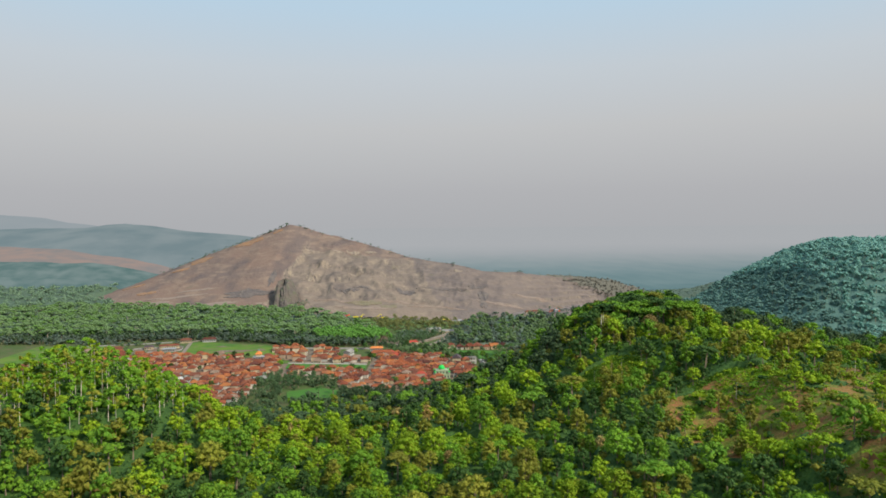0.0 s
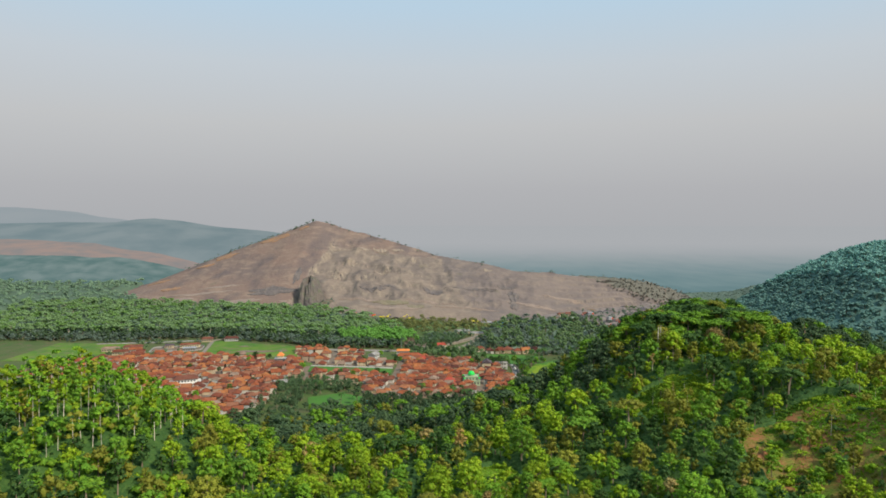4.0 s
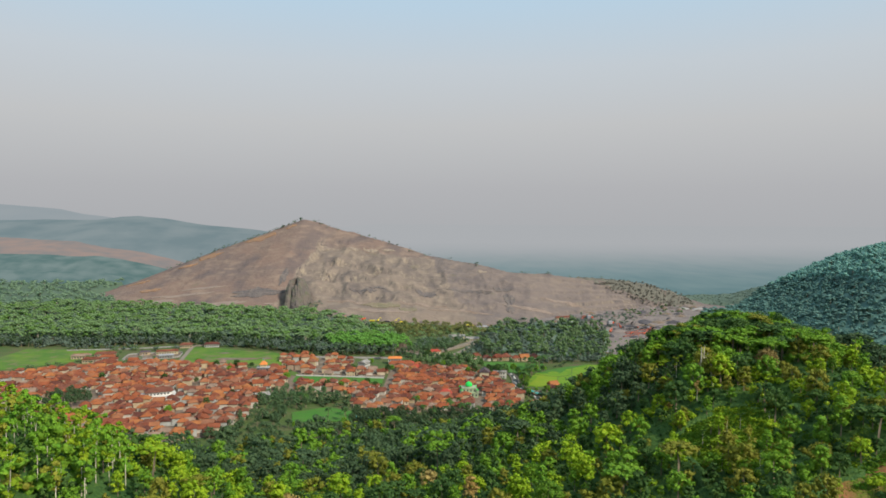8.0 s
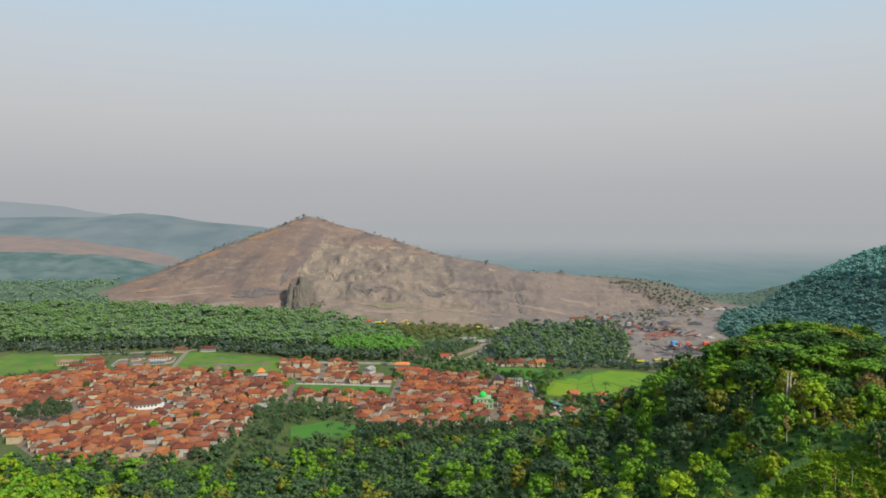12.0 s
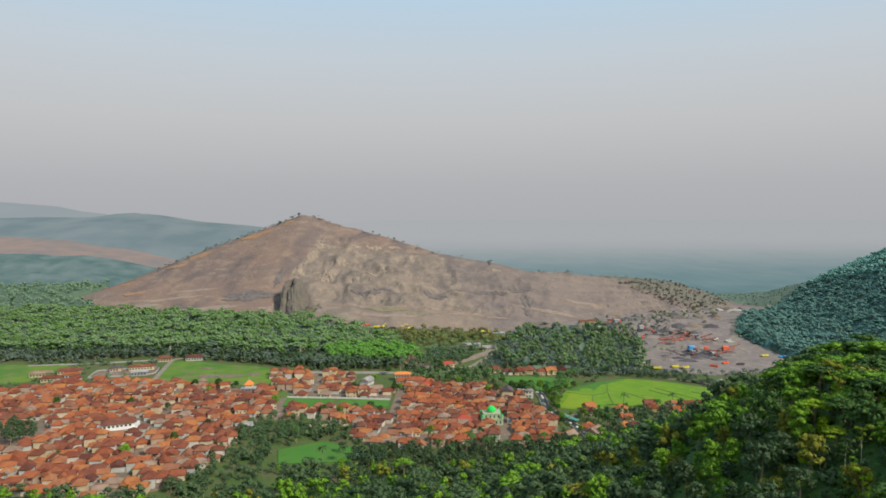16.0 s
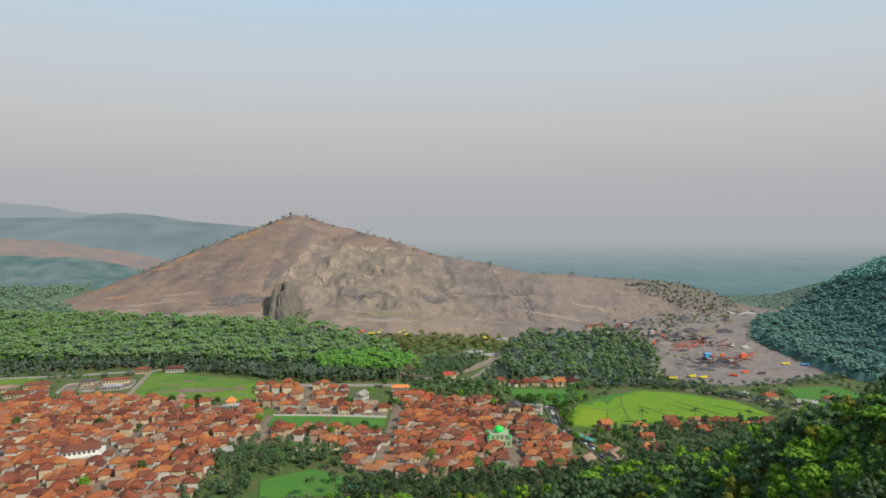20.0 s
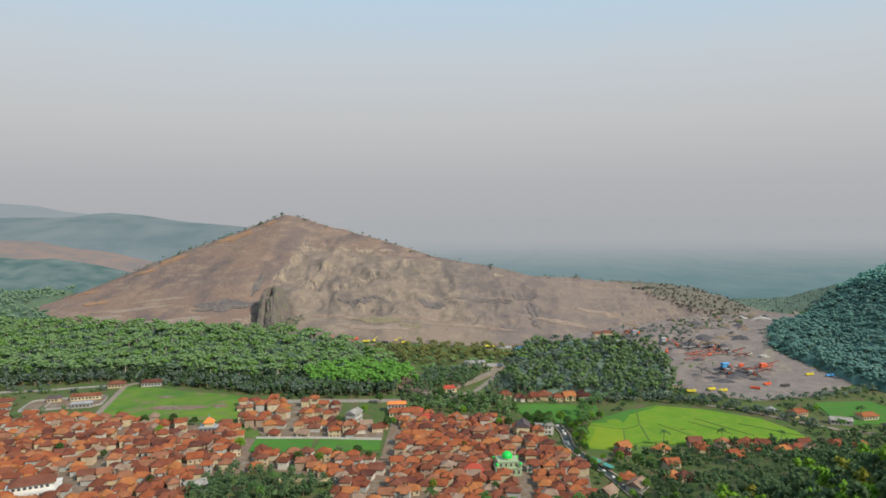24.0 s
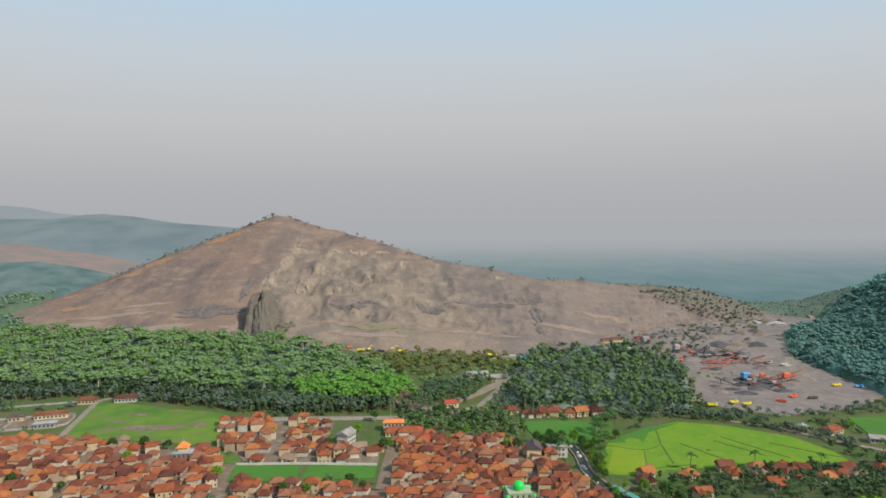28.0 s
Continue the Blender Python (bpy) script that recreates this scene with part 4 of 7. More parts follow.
def wood_of(name, shapes, places, leaf, bark, label, ground=None):
    """Many trees as one body of foliage over one of stems."""
    if not places:
        return None
    ground = ground or height
    p = np.array([(x, y) for _, x, y, _ in places])
    z = ground(p[:, 0], p[:, 1])
    crowns, stems = [], []
    for (kind, x, y, s), zz in zip(places, z):
        w, c = shapes[kind][rng.integers(len(shapes[kind]))]
        a = rng.random() * 6.28
        crowns.append(spread(c, x, y, zz, s, a))
        stems.append(spread(w, x, y, zz, s, a))
    ob = tagged(new(name, mesh(name, *join(crowns), leaf, True)), label, "trees", kind="stuff")
    put("stems", mesh("stems", *join(stems), bark), ob)
    return ob


STOCK = {}


def tree(kind, i, leaf, bark, x, y, s, label, name="tree", shapes=None, group=""):
    """One tree with trunk and crown, at 10 m times s."""
    key = (name, kind, i, leaf, bark)
    if key not in STOCK:
        w, c = (shapes or FINE[kind])[i]
        STOCK[key] = (mesh("trunk", *w, bark, True), mesh("crown", *c, leaf, True))
    w, c = STOCK[key]
    ob = new(name)
    ob.matrix_basis = Matrix.LocRotScale((x, y, float(height(x, y))), Euler((0, 0, rng.random() * 6.28)), (s, s, s))
    put("trunk", w, ob)
    put("crown", c, ob)
    return tagged(ob, label, "tree", group)


CLEARINGS = ((124, 256, 25, 15), (84, 297, 15, 18), (13, 258, 7, 20), (160, 264, 26, 16), (150, 290, 8, 6), (126, 226, 24, 13), (99, 246, 8, 20), (170, 236, 24, 14), (146, 204, 28, 12), (128, 182, 16, 9))
BARE = (0, 3, 4, 5, 6, 7, 8, 9)


def cleared(x, y):
    c = np.zeros(np.shape(x), bool)
    for cx, cy, rx, ry in CLEARINGS:
        c |= ((x - cx) / rx) ** 2 + ((y - cy) / ry) ** 2 < 1 + 0.8 * fbm(np.asarray(x, float) / 9, np.asarray(y, float) / 9)
    return c


def undergrowth(name, poly, step, lift, swell, mat, label, gaps=None, ground=None, tufts=0, leaf=0.55):
    """A close bushy layer below the trees: an uneven sheet that dips into the ground at its edges."""
    ground = ground or height
    xs, ys = [p[0] for p in poly], [p[1] for p in poly]

    def top(x, y):
        keep = inside(poly, x, y)
        if gaps:
            keep &= ~gaps(x, y)
        bush = lift + swell * 2 * fbm(x / (step * 2.2), y / (step * 2.2), 3) + swell * 0.5 * (TABLE[(x * 7).astype(int) % 256, (y * 5).astype(int) % 256] - 0.5)
        return ground(x, y) + np.where(keep, bush, -3.0)

    v, q = grid(steps((min(xs), max(xs), step)), steps((min(ys), max(ys), step)), top)
    z = v[:, 2] - ground(v[:, 0], v[:, 1])
    q = q[(z[q] > -2.5).any(1)]
    if tufts:
        c = v[q[rng.integers(len(q), size=tufts)]].mean(1)
        lv, lq = leaves(c, np.full((tufts, 3), 0.5), tufts, leaf, rng)
        v, q = join([(v, q), (lv, lq)])
    tagged(new(name, mesh(name, v, q, mat, True)), label, "undergrowth", kind="stuff")


# the two near knolls: large trees, small trees between them, close growth below
def wooded(x, y):
    k = (x > -0.70 * y - 40) & (x < 0.74 * y + 30) & ~cleared(x, y)
    k &= (y < 405) | ((x < 0.68 * (y - 110)) & (x > -0.68 * (y - 110) - 30))
    return k & (y < np.interp(x, (-260, -200, -150, -100, -40, 40, 100, 330), (530, 520, 530, 566, 576, 592, 600, 640)))


# The sheet's dark green also paints the shaded gaps between crowns.
undergrowth("hillside_undergrowth", [(-200, 150), (-250, 250), (-250, 400), (-235, 515), (-150, 525), (-60, 570), (60, 585), (150, 600), (330, 620), (330, 420), (290, 280), (230, 150)], 2.6, 1.5, 2.2, "dark_green", "tangled green undergrowth between the hillside trees", cleared, tufts=85000, leaf=0.75)
LEAF_WORDS = {"lime": "bright yellow-green", "mid_green": "green", "dark_green": "dark green", "wood_dark": "dusky green", "olive": "olive-brown", "dry": "dry brown"}
KIND_WORDS = {"umbrella": " flat-crowned tree on the wooded knoll", "slender": " slender pale-stemmed tree on the knoll", "upright": " upright leafy tree on the wooded hillside",
              "round": " round-crowned tree on the wooded hillside", "shrub": " leafy shrub on the hillside"}
planting = []


def leaf_tone(x, y, mix):
    """Leaf colour: stands of one kind, with single trees of others among them."""
    u = rng.random() + 1.2 * fbm(np.array([x / 38.0]), np.array([y / 38.0]))[0]
    for limit, leaf in mix:
        if u < limit:
            return leaf
    return mix[-1][1]


HILL_MIX = ((0.26, "lime"), (0.50, "mid_green"), (0.70, "olive"), (1.0, "dark_green"), (1.02, "dry"), (9, "mid_green"))
# Mostly darker leaves: shade on the lee slope is put into the leaf colour.
FAR_MIX = ((-0.3, "lime"), (0.30, "mid_green"), (0.36, "olive"), (9, "wood_dark"))
gx, gy = scatter(-260, 420, 160, 640, 9.8, 0.98)
k = wooded(gx, gy)
for x, y in zip(gx[k], gy[k]):
    top, west, u = knoll(x, y, 112, 380, 44, 75), knoll(x, y, -138, 272, 45, 50), rng.random()
    if top > 0.5:
        kind, leaf = "round" if u < 0.6 else "upright", ("dark_green", "mid_green", "dark_green", "mid_green", "dark_green", "olive", "dark_green", "mid_green")[rng.integers(8)]
    elif west > 0.45:
        kind, leaf = "round" if u < 0.15 else "slender", ("mid_green", "lime", "dark_green", "mid_green", "olive")[rng.integers(5)]
    else:
        kind, leaf = "round" if u < 0.5 else ("upright" if u < 0.94 else "umbrella"), leaf_tone(x, y, HILL_MIX if y < 335 else FAR_MIX)
    planting.append((kind, x, y, (0.85 + 0.7 * rng.random() ** 1.6) * (0.85 if kind == "slender" else 1.0), leaf))
gx, gy = scatter(-240, 330, 162, 470, 6.6, 0.9)
k = wooded(gx, gy)
for x, y in zip(gx[k], gy[k]):
    u = rng.random()
    planting.append(("upright" if u < 0.45 else ("shrub" if u < 0.75 else "round"), x, y, 0.45 + 0.5 * rng.random(), leaf_tone(x, y, HILL_MIX if y < 335 else FAR_MIX)))
# the flat-crowned grove on the eastern knoll
gx, gy = scatter(60, 190, 300, 480, 8.4, 1.0)
k = knoll(gx, gy, 122, 388, 34, 62) > 0.46
for x, y in zip(gx[k], gy[k]):
    planting.append(("umbrella", x, y, 1.12 + 0.3 * rng.random(), "mid_green" if rng.random() < 0.5 else ("olive" if rng.random() < 0.2 else "dark_green")))
# slender pale-stemmed trees on the western knoll
gx, gy = scatter(-200, -80, 215, 330, 5.0, 0.95)
k = knoll(gx, gy, -138, 266, 42, 44) > 0.38
for x, y in zip(gx[k], gy[k]):
    u = rng.random()
    planting.append(("slender", x, y, 1.1 + 0.4 * rng.random(), "lime" if u < 0.22 else ("mid_green" if u < 0.58 else "olive")) if u < 0.7 else ("shrub", x, y, 0.8 + 0.4 * rng.random(), "mid_green"))
# low growth in the clearings
gx, gy = scatter(-10, 205, 172, 335, 3.7, 0.75)
k = cleared(gx, gy)
for x, y in zip(gx[k], gy[k]):
    if rng.random() < 0.10:
        planting.append((("upright", "slender", "round")[rng.integers(3)], x, y, 0.6 + 0.5 * rng.random(), ("lime", "mid_green", "olive")[rng.integers(3)]))
    else:
        planting.append(("shrub" if rng.random() < 0.7 else "upright", x, y, 0.2 + 0.38 * rng.random() ** 1.6, ("lime", "mid_green", "olive", "lime", "dark_green")[rng.integers(5)]))
# old broad trees on the near western slope
for x, y, sz in ((-97, 196, 1.5), (-86, 190, 1.35), (-104, 206, 1.45), (-78, 184, 1.25), (-56, 186, 1.2), (-64, 199, 1.0)):
    planting.append(("round", x, y, sz, "olive" if sz > 1.22 else "mid_green"))
planting.sort(key=lambda p: math.hypot(p[1], p[2] - 205) - 45 * p[3])
near_lot = {}
for n, (kind, x, y, s, leaf) in enumerate(planting):
    bark = "pale_bark" if kind == "slender" else "bark"
    if n < 300 and s > 0.4:
        tree(kind, rng.integers(5), leaf, bark, x, y, s, LEAF_WORDS[leaf] + KIND_WORDS[kind], "tree" if kind != "shrub" else "shrub", group="hillside trees")
    else:
        near_lot.setdefault((leaf, bark, y > 405 or s < 0.85), []).append((kind, x, y, s))
for (leaf, bark, beyond), places in near_lot.items():
    wood_of("hillside_trees", COARSE if beyond else MIDDLE, places, leaf, bark, LEAF_WORDS[leaf] + " trees of the wooded hillside")
for n, (cx, cy, rx, ry) in enumerate(CLEARINGS):
    a = np.linspace(0, 2 * np.pi, 48, endpoint=False)
    r = 1.2 + 1.1 * fbm(np.cos(a) * 2.2 + cx, np.sin(a) * 2.2 + cy, 4)
    bare = n in BARE
    patch("hillside_clearing", list(zip(cx + rx * r * np.cos(a), cy + ry * r * np.sin(a))), "bare_earth" if bare else "hill_grass", "bare reddish earth and grass on the hillside" if bare else "grassy clearing on the hillside", 0.45 + 0.05 * n)
    turf = np.random.default_rng(700 + n)
    for leaf in ("lime", "mid_green"):
        m = int(rx * ry * 9)
        t, d = turf.random(m) * 6.283, np.sqrt(turf.random(m)) * 1.15
        x, y = cx + rx * d * np.cos(t), cy + ry * d * np.sin(t)
        # grass stands in drifts, with bare earth between them
        k = fbm(x / 9 + (3 if leaf == "lime" else 40), y / 9, 3) > (0.02 if bare else -0.2)
        x, y = x[k], y[k]
        grass = leaves(np.stack([x, y, height(x, y) + 0.35], 1), np.full((len(x), 3), 0.42), len(x) * 3, 0.42, turf)
        tagged(new("tall_grass", mesh("tall_grass", *grass, leaf)), "tufts of tall grass in the hillside clearing", "grass", kind="stuff")


def belt(name, poly, gap, shapes, kinds, leaf, label, size=(0.8, 1.2), keep=1.0, bark="bark", ground=None):
    xs, ys = [p[0] for p in poly], [p[1] for p in poly]
    x, y = scatter(min(xs), max(xs), min(ys), max(ys), gap, keep)
    k = inside(poly, x, y)
    return wood_of(name, shapes, [(kinds[rng.integers(len(kinds))], a, b, size[0] + (size[1] - size[0]) * rng.random()) for a, b in zip(x[k], y[k])], leaf, bark, label, ground)


# the wood between village and quarry
WOOD = [(-640, 900), (-480, 890), (-300, 905), (-190, 880), (-130, 900), (-60, 950), (-110, 1010), (-180, 1060), (-330, 1090), (-560, 1120), (-680, 1090)]
# The understorey's darker tone stands in for shadow among the trunks.
undergrowth("wood_understorey", WOOD, 5, 4.0, 2.5, "dusty_dark", "haze-tinted green understorey of the plantation wood", tufts=9000, leaf=1.1)
belt("valley_wood", WOOD, 13.0, CANOPY, ("umbrella", "umbrella", "round"), "dusty_green", "haze-tinted green plantation wood at the mountain's foot", (1.2, 1.75), 1.0, "pale_bark")
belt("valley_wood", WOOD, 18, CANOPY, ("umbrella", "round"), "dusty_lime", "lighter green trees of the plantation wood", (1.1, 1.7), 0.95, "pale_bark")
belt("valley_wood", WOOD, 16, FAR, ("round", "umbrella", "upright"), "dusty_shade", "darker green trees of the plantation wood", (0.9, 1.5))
belt("wood_edge", [(-300, 880), (-270, 872), (-180, 842), (-120, 846), (-60, 862), (-110, 884), (-190, 880), (-300, 905)], 8, COARSE, ("round", "upright"), "wood_dark", "dark trees along the wood's edge", (0.6, 1.0), 0.6)
belt("wood_edge", [(-640, 862), (-400, 866), (-300, 890), (-270, 878), (-180, 842), (-120, 846), (-60, 862), (-110, 884), (-190, 880), (-300, 905), (-480, 890), (-640, 900)], 7, COARSE, ("round", "upright", "shrub"), "dusty_dark", "dark trees along the wood's edge", (0.7, 1.1))
WOOD_FRONT = [(-640, 866), (-480, 862), (-400, 868), (-300, 884), (-180, 846), (-100, 850), (-66, 866), (-120, 900), (-190, 925), (-300, 940), (-480, 935), (-640, 945)]
belt("wood_edge", WOOD_FRONT, 11, COARSE, ("round", "upright", "round"), "wood_dark", "dark trees along the front of the wood", (0.8, 1.3), 0.9)
belt("bright_grove", [(-140, 872), (-70, 862), (-46, 890), (-56, 938), (-126, 936), (-150, 905)], 8, CANOPY, ("umbrella", "round"), "grove_green", "bright green flat-crowned grove", (1.2, 1.7))
GROVE = [(30, 900), (60, 880), (110, 874), (180, 880), (198, 925), (212, 985), (226, 1036), (180, 1075), (130, 1085), (70, 1040), (38, 960)]
undergrowth("grove_understorey", GROVE, 5, 3.6, 2.2, "dusty_dark", "haze-tinted green understorey of the grove beside the quarry")
belt("quarry_grove", GROVE, 16, COARSE, ("round", "upright", "round"), "dusty_green", "haze-tinted green trees of the grove beside the quarry", (1.1, 2.0), 0.9)
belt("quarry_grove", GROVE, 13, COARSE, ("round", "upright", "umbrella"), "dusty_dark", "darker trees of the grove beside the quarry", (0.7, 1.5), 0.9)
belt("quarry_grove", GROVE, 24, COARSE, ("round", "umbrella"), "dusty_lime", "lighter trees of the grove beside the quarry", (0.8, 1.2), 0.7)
belt("grove_edge", [(26, 878), (110, 866), (186, 872), (204, 915), (196, 930), (176, 890), (110, 882), (34, 896)], 7, COARSE, ("round", "upright", "shrub"), "wood_dark", "dark trees along the front of the grove", (0.5, 0.95), 0.85)
belt("quarry_bushes", [(-60, 960), (0, 985), (50, 1010), (70, 1045), (-40, 1055), (-100, 1030)], 9, COARSE, ("round", "shrub"), "dusty_yellow", "yellow-green bushes below the quarry", (0.6, 1.1), 0.9)
belt("quarry_bushes", [(-60, 935), (0, 945), (40, 985), (70, 1035), (-40, 1040), (-110, 1020), (-100, 960)], 9, COARSE, ("round", "shrub"), "dusty_green", "haze-tinted green bushes below the quarry", (0.4, 0.8), 0.5)
belt("roadside_trees", [(-40, 895), (0, 930), (28, 975), (-10, 960), (-60, 930)], 8, COARSE, ("round", "upright"), "dusty_dark", "roadside trees below the quarry", (0.6, 1.0), 0.85)
belt("roadside_trees", [(-34, 858), (-8, 884), (14, 925), (26, 960), (-30, 935), (-58, 900), (-60, 870)], 8, COARSE, ("round", "upright"), "wood_dark", "dark roadside trees on the bank", (0.7, 1.15), 0.8)
belt("roadside_trees", [(-150, 836), (-60, 850), (-52, 858), (-110, 858), (-180, 842)], 8, COARSE, ("round", "shrub", "upright"), "wood_dark", "dark trees behind the roadside wall", (0.5, 0.9), 0.75)
belt("roadside_trees", [(-60, 806), (40, 806), (30, 860), (8, 862), (-20, 848), (-56, 836)], 9, COARSE, ("round", "upright"), "dark_green", "dark garden trees behind the houses", (0.5, 0.95), 0.6)
belt("roadside_trees", [(36, 850), (110, 856), (112, 861), (36, 856)], 7, COARSE, ("round", "shrub", "upright"), "wood_dark", "dark trees in front of the field houses", (0.4, 0.75), 0.6)
belt("roadside_trees", [(10, 870), (36, 870), (42, 905), (44, 950), (28, 925)], 8, COARSE, ("round", "upright"), "dusty_dark", "roadside trees by the grove", (0.6, 1.0), 0.85)
belt("roadside_trees", [(-58, 850), (-20, 862), (-6, 852), (20, 866), (28, 838), (-10, 812), (-60, 826)], 8, COARSE, ("round", "upright", "shrub"), "wood_dark", "green bushes and trees beside the road", (0.5, 1.0), 0.85)
belt("roadside_trees", [(-60, 800), (-10, 806), (30, 800), (34, 860), (10, 868), (-50, 848)], 9, COARSE, ("round", "upright"), "dusty_green", "green trees between houses and road", (0.5, 0.95), 0.7)
EAST = [(372, 922), (390, 870), (460, 840), (820, 840), (920, 1400), (600, 1345), (530, 1280), (482, 1214), (412, 1163), (386, 1108), (360, 1056), (366, 985)]
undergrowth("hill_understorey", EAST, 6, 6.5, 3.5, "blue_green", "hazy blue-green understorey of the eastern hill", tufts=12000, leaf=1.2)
undergrowth("hill_understorey", [(405, 1325), (480, 1318), (530, 1288), (600, 1345), (920, 1400), (900, 1580), (330, 1560), (350, 1400)], 9, 6, 4, "dusty_dark", "hazy grey-green scrub behind the quarry", tufts=5000, leaf=1.9)
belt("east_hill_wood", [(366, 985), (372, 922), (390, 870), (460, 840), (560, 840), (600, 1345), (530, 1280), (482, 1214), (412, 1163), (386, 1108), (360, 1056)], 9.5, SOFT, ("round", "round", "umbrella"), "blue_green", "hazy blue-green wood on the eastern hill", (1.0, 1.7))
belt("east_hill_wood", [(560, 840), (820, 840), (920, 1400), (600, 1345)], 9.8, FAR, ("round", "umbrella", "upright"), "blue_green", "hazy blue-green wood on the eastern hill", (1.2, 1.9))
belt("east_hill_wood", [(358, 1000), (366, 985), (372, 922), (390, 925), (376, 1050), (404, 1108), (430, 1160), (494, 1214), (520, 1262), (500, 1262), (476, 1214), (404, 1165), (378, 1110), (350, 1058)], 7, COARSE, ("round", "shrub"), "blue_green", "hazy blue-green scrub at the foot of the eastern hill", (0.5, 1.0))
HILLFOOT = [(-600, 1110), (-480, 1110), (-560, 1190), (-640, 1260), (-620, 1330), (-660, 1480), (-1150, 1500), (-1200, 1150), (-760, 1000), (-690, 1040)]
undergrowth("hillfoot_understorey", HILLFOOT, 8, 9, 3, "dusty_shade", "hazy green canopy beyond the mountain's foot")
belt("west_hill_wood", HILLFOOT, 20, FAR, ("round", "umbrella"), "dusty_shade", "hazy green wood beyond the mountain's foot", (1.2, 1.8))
belt("field_hedge", [(96, 858), (150, 862), (200, 850), (240, 812), (262, 775), (268, 790), (246, 830), (205, 868), (150, 880), (100, 872)], 6.5, COARSE, ("round", "shrub"), "dusty_dark", "dark hedge and trees along the rice field", (0.55, 0.9), 0.9)
belt("yard_hedge", [(205, 872), (250, 858), (320, 868), (390, 905), (380, 915), (310, 880), (252, 866), (212, 884)], 7, COARSE, ("round", "shrub"), "dusty_dark", "haze-tinted hedge along the quarry yard", (0.5, 0.8), 0.8)
belt("garden_trees", [(84, 640), (110, 640), (240, 640), (330, 690), (330, 750), (240, 748), (160, 742), (140, 735), (100, 730), (84, 700)], 10, COARSE, ("round", "upright", "shrub"), "wood_dark", "green garden trees among scattered houses", (0.45, 0.9), 0.55)
belt("garden_trees", [(96, 722), (140, 728), (250, 726), (330, 740), (330, 758), (250, 746), (150, 744), (96, 738)], 7, COARSE, ("round", "shrub", "upright"), "wood_dark", "dark garden trees round the field houses", (0.35, 0.75), 0.6)
belt("garden_trees", [(84, 620), (330, 630), (360, 760), (300, 780), (262, 770), (250, 750), (100, 735)], 10, COARSE, ("round", "upright"), "wood_dark", "dark garden trees among scattered houses", (0.5, 1.05), 0.55)
belt("village_trees", [(-165, 664), (-130, 676), (-92, 664), (-88, 640), (-100, 638), (-130, 615), (-128, 590), (-160, 592)], 7.5, MIDDLE, ("round", "upright"), "wood_dark", "dark green trees at the village edge", (0.6, 1.0), 0.85)
belt("village_trees", [(-88, 618), (-50, 616), (0, 634), (40, 634), (62, 645), (84, 640), (80, 590), (-75, 585)], 7.5, MIDDLE, ("round", "upright"), "wood_dark", "dark trees below the village", (0.7, 1.05), 0.85)
belt("village_trees", [(-335, 615), (-300, 600), (-285, 625), (-300, 650), (-330, 650)], 8, MIDDLE, ("round",), "wood_dark", "dark clump of trees beside the houses", (0.8, 1.1))


def open_country(x0, x1, y0, y1, gap, keep, leaf, size, label):
    """Bushes and small trees over the open ground, clear of fields, houses and roads."""
    x, y = scatter(x0, x1, y0, y1, gap, keep)
    k = fbm(x / 40, y / 40) > -0.08
    for poly in KEEP_CLEAR:
        k &= ~inside(poly, x, y)
    wood_of("open_country_bushes", COARSE, [(("shrub", "round", "shrub")[rng.integers(3)], a, b, size[0] + (size[1] - size[0]) * rng.random()) for a, b in zip(x[k], y[k])], leaf, "bark", label)


KEEP_CLEAR = [VILLAGE_A, VILLAGE_B, VILLAGE_C,
              [(-300, 775), (-304, 880), (-180, 845), (-170, 760)], [(-152, 704), (-154, 740), (-62, 745), (-62, 718)], [(-130, 584), (-132, 615), (-102, 636), (-74, 624), (-74, 594)],
              [(68, 738), (78, 775), (90, 806), (128, 840), (158, 855), (195, 844), (232, 815), (244, 780), (242, 752), (135, 750)], [(30, 838), (60, 854), (112, 856), (104, 822), (80, 792), (40, 792)],
              [(278, 792), (292, 862), (349, 866), (364, 796)], [(-484, 738), (-388, 776), (-388, 850), (-484, 854)], [(185, 918), (252, 862), (376, 924), (362, 980), (402, 1165), (480, 1215), (430, 1250), (150, 1085), (200, 970)],
              [(-356, 788), (-360, 846), (-296, 842), (-286, 804)], [(54, 800), (58, 750), (70, 690), (76, 640), (96, 640), (88, 700), (74, 750), (70, 800)], [(-182, 816), (-52, 840), (12, 880), (44, 966), (30, 966), (0, 890), (-56, 852), (-182, 832)]]
belt("village_trees", [(-168, 540), (-128, 560), (-122, 585), (-132, 612), (-158, 600)], 8, MIDDLE, ("round", "upright", "shrub"), "wood_dark", "dark green garden trees below the village", (0.5, 0.95), 0.75)
belt("village_trees", [(-78, 584), (-60, 590), (-52, 612), (-72, 604)], 7, MIDDLE, ("shrub", "upright"), "mid_green", "light green garden bushes by the pond", (0.4, 0.7), 0.7)
belt("village_trees", [(-120, 566), (-60, 570), (60, 585), (60, 600), (-76, 588), (-118, 584)], 9, MIDDLE, ("shrub", "round", "upright"), "mid_green", "green garden trees below the village", (0.5, 0.9), 0.7)
open_country(-170, 95, 540, 660, 7.5, 0.8, "wood_dark", (0.4, 0.85), "dark garden trees below the village")
open_country(-430, 90, 640, 905, 9, 0.55, "dusty_green", (0.3, 0.75), "green bushes between the fields")
open_country(90, 360, 640, 905, 8, 0.6, "wood_dark", (0.3, 0.7), "dark green bushes between gardens and fields")
open_country(-480, 0, 850, 900, 9, 0.6, "dusty_dark", (0.4, 0.8), "dark bushes along the wood")


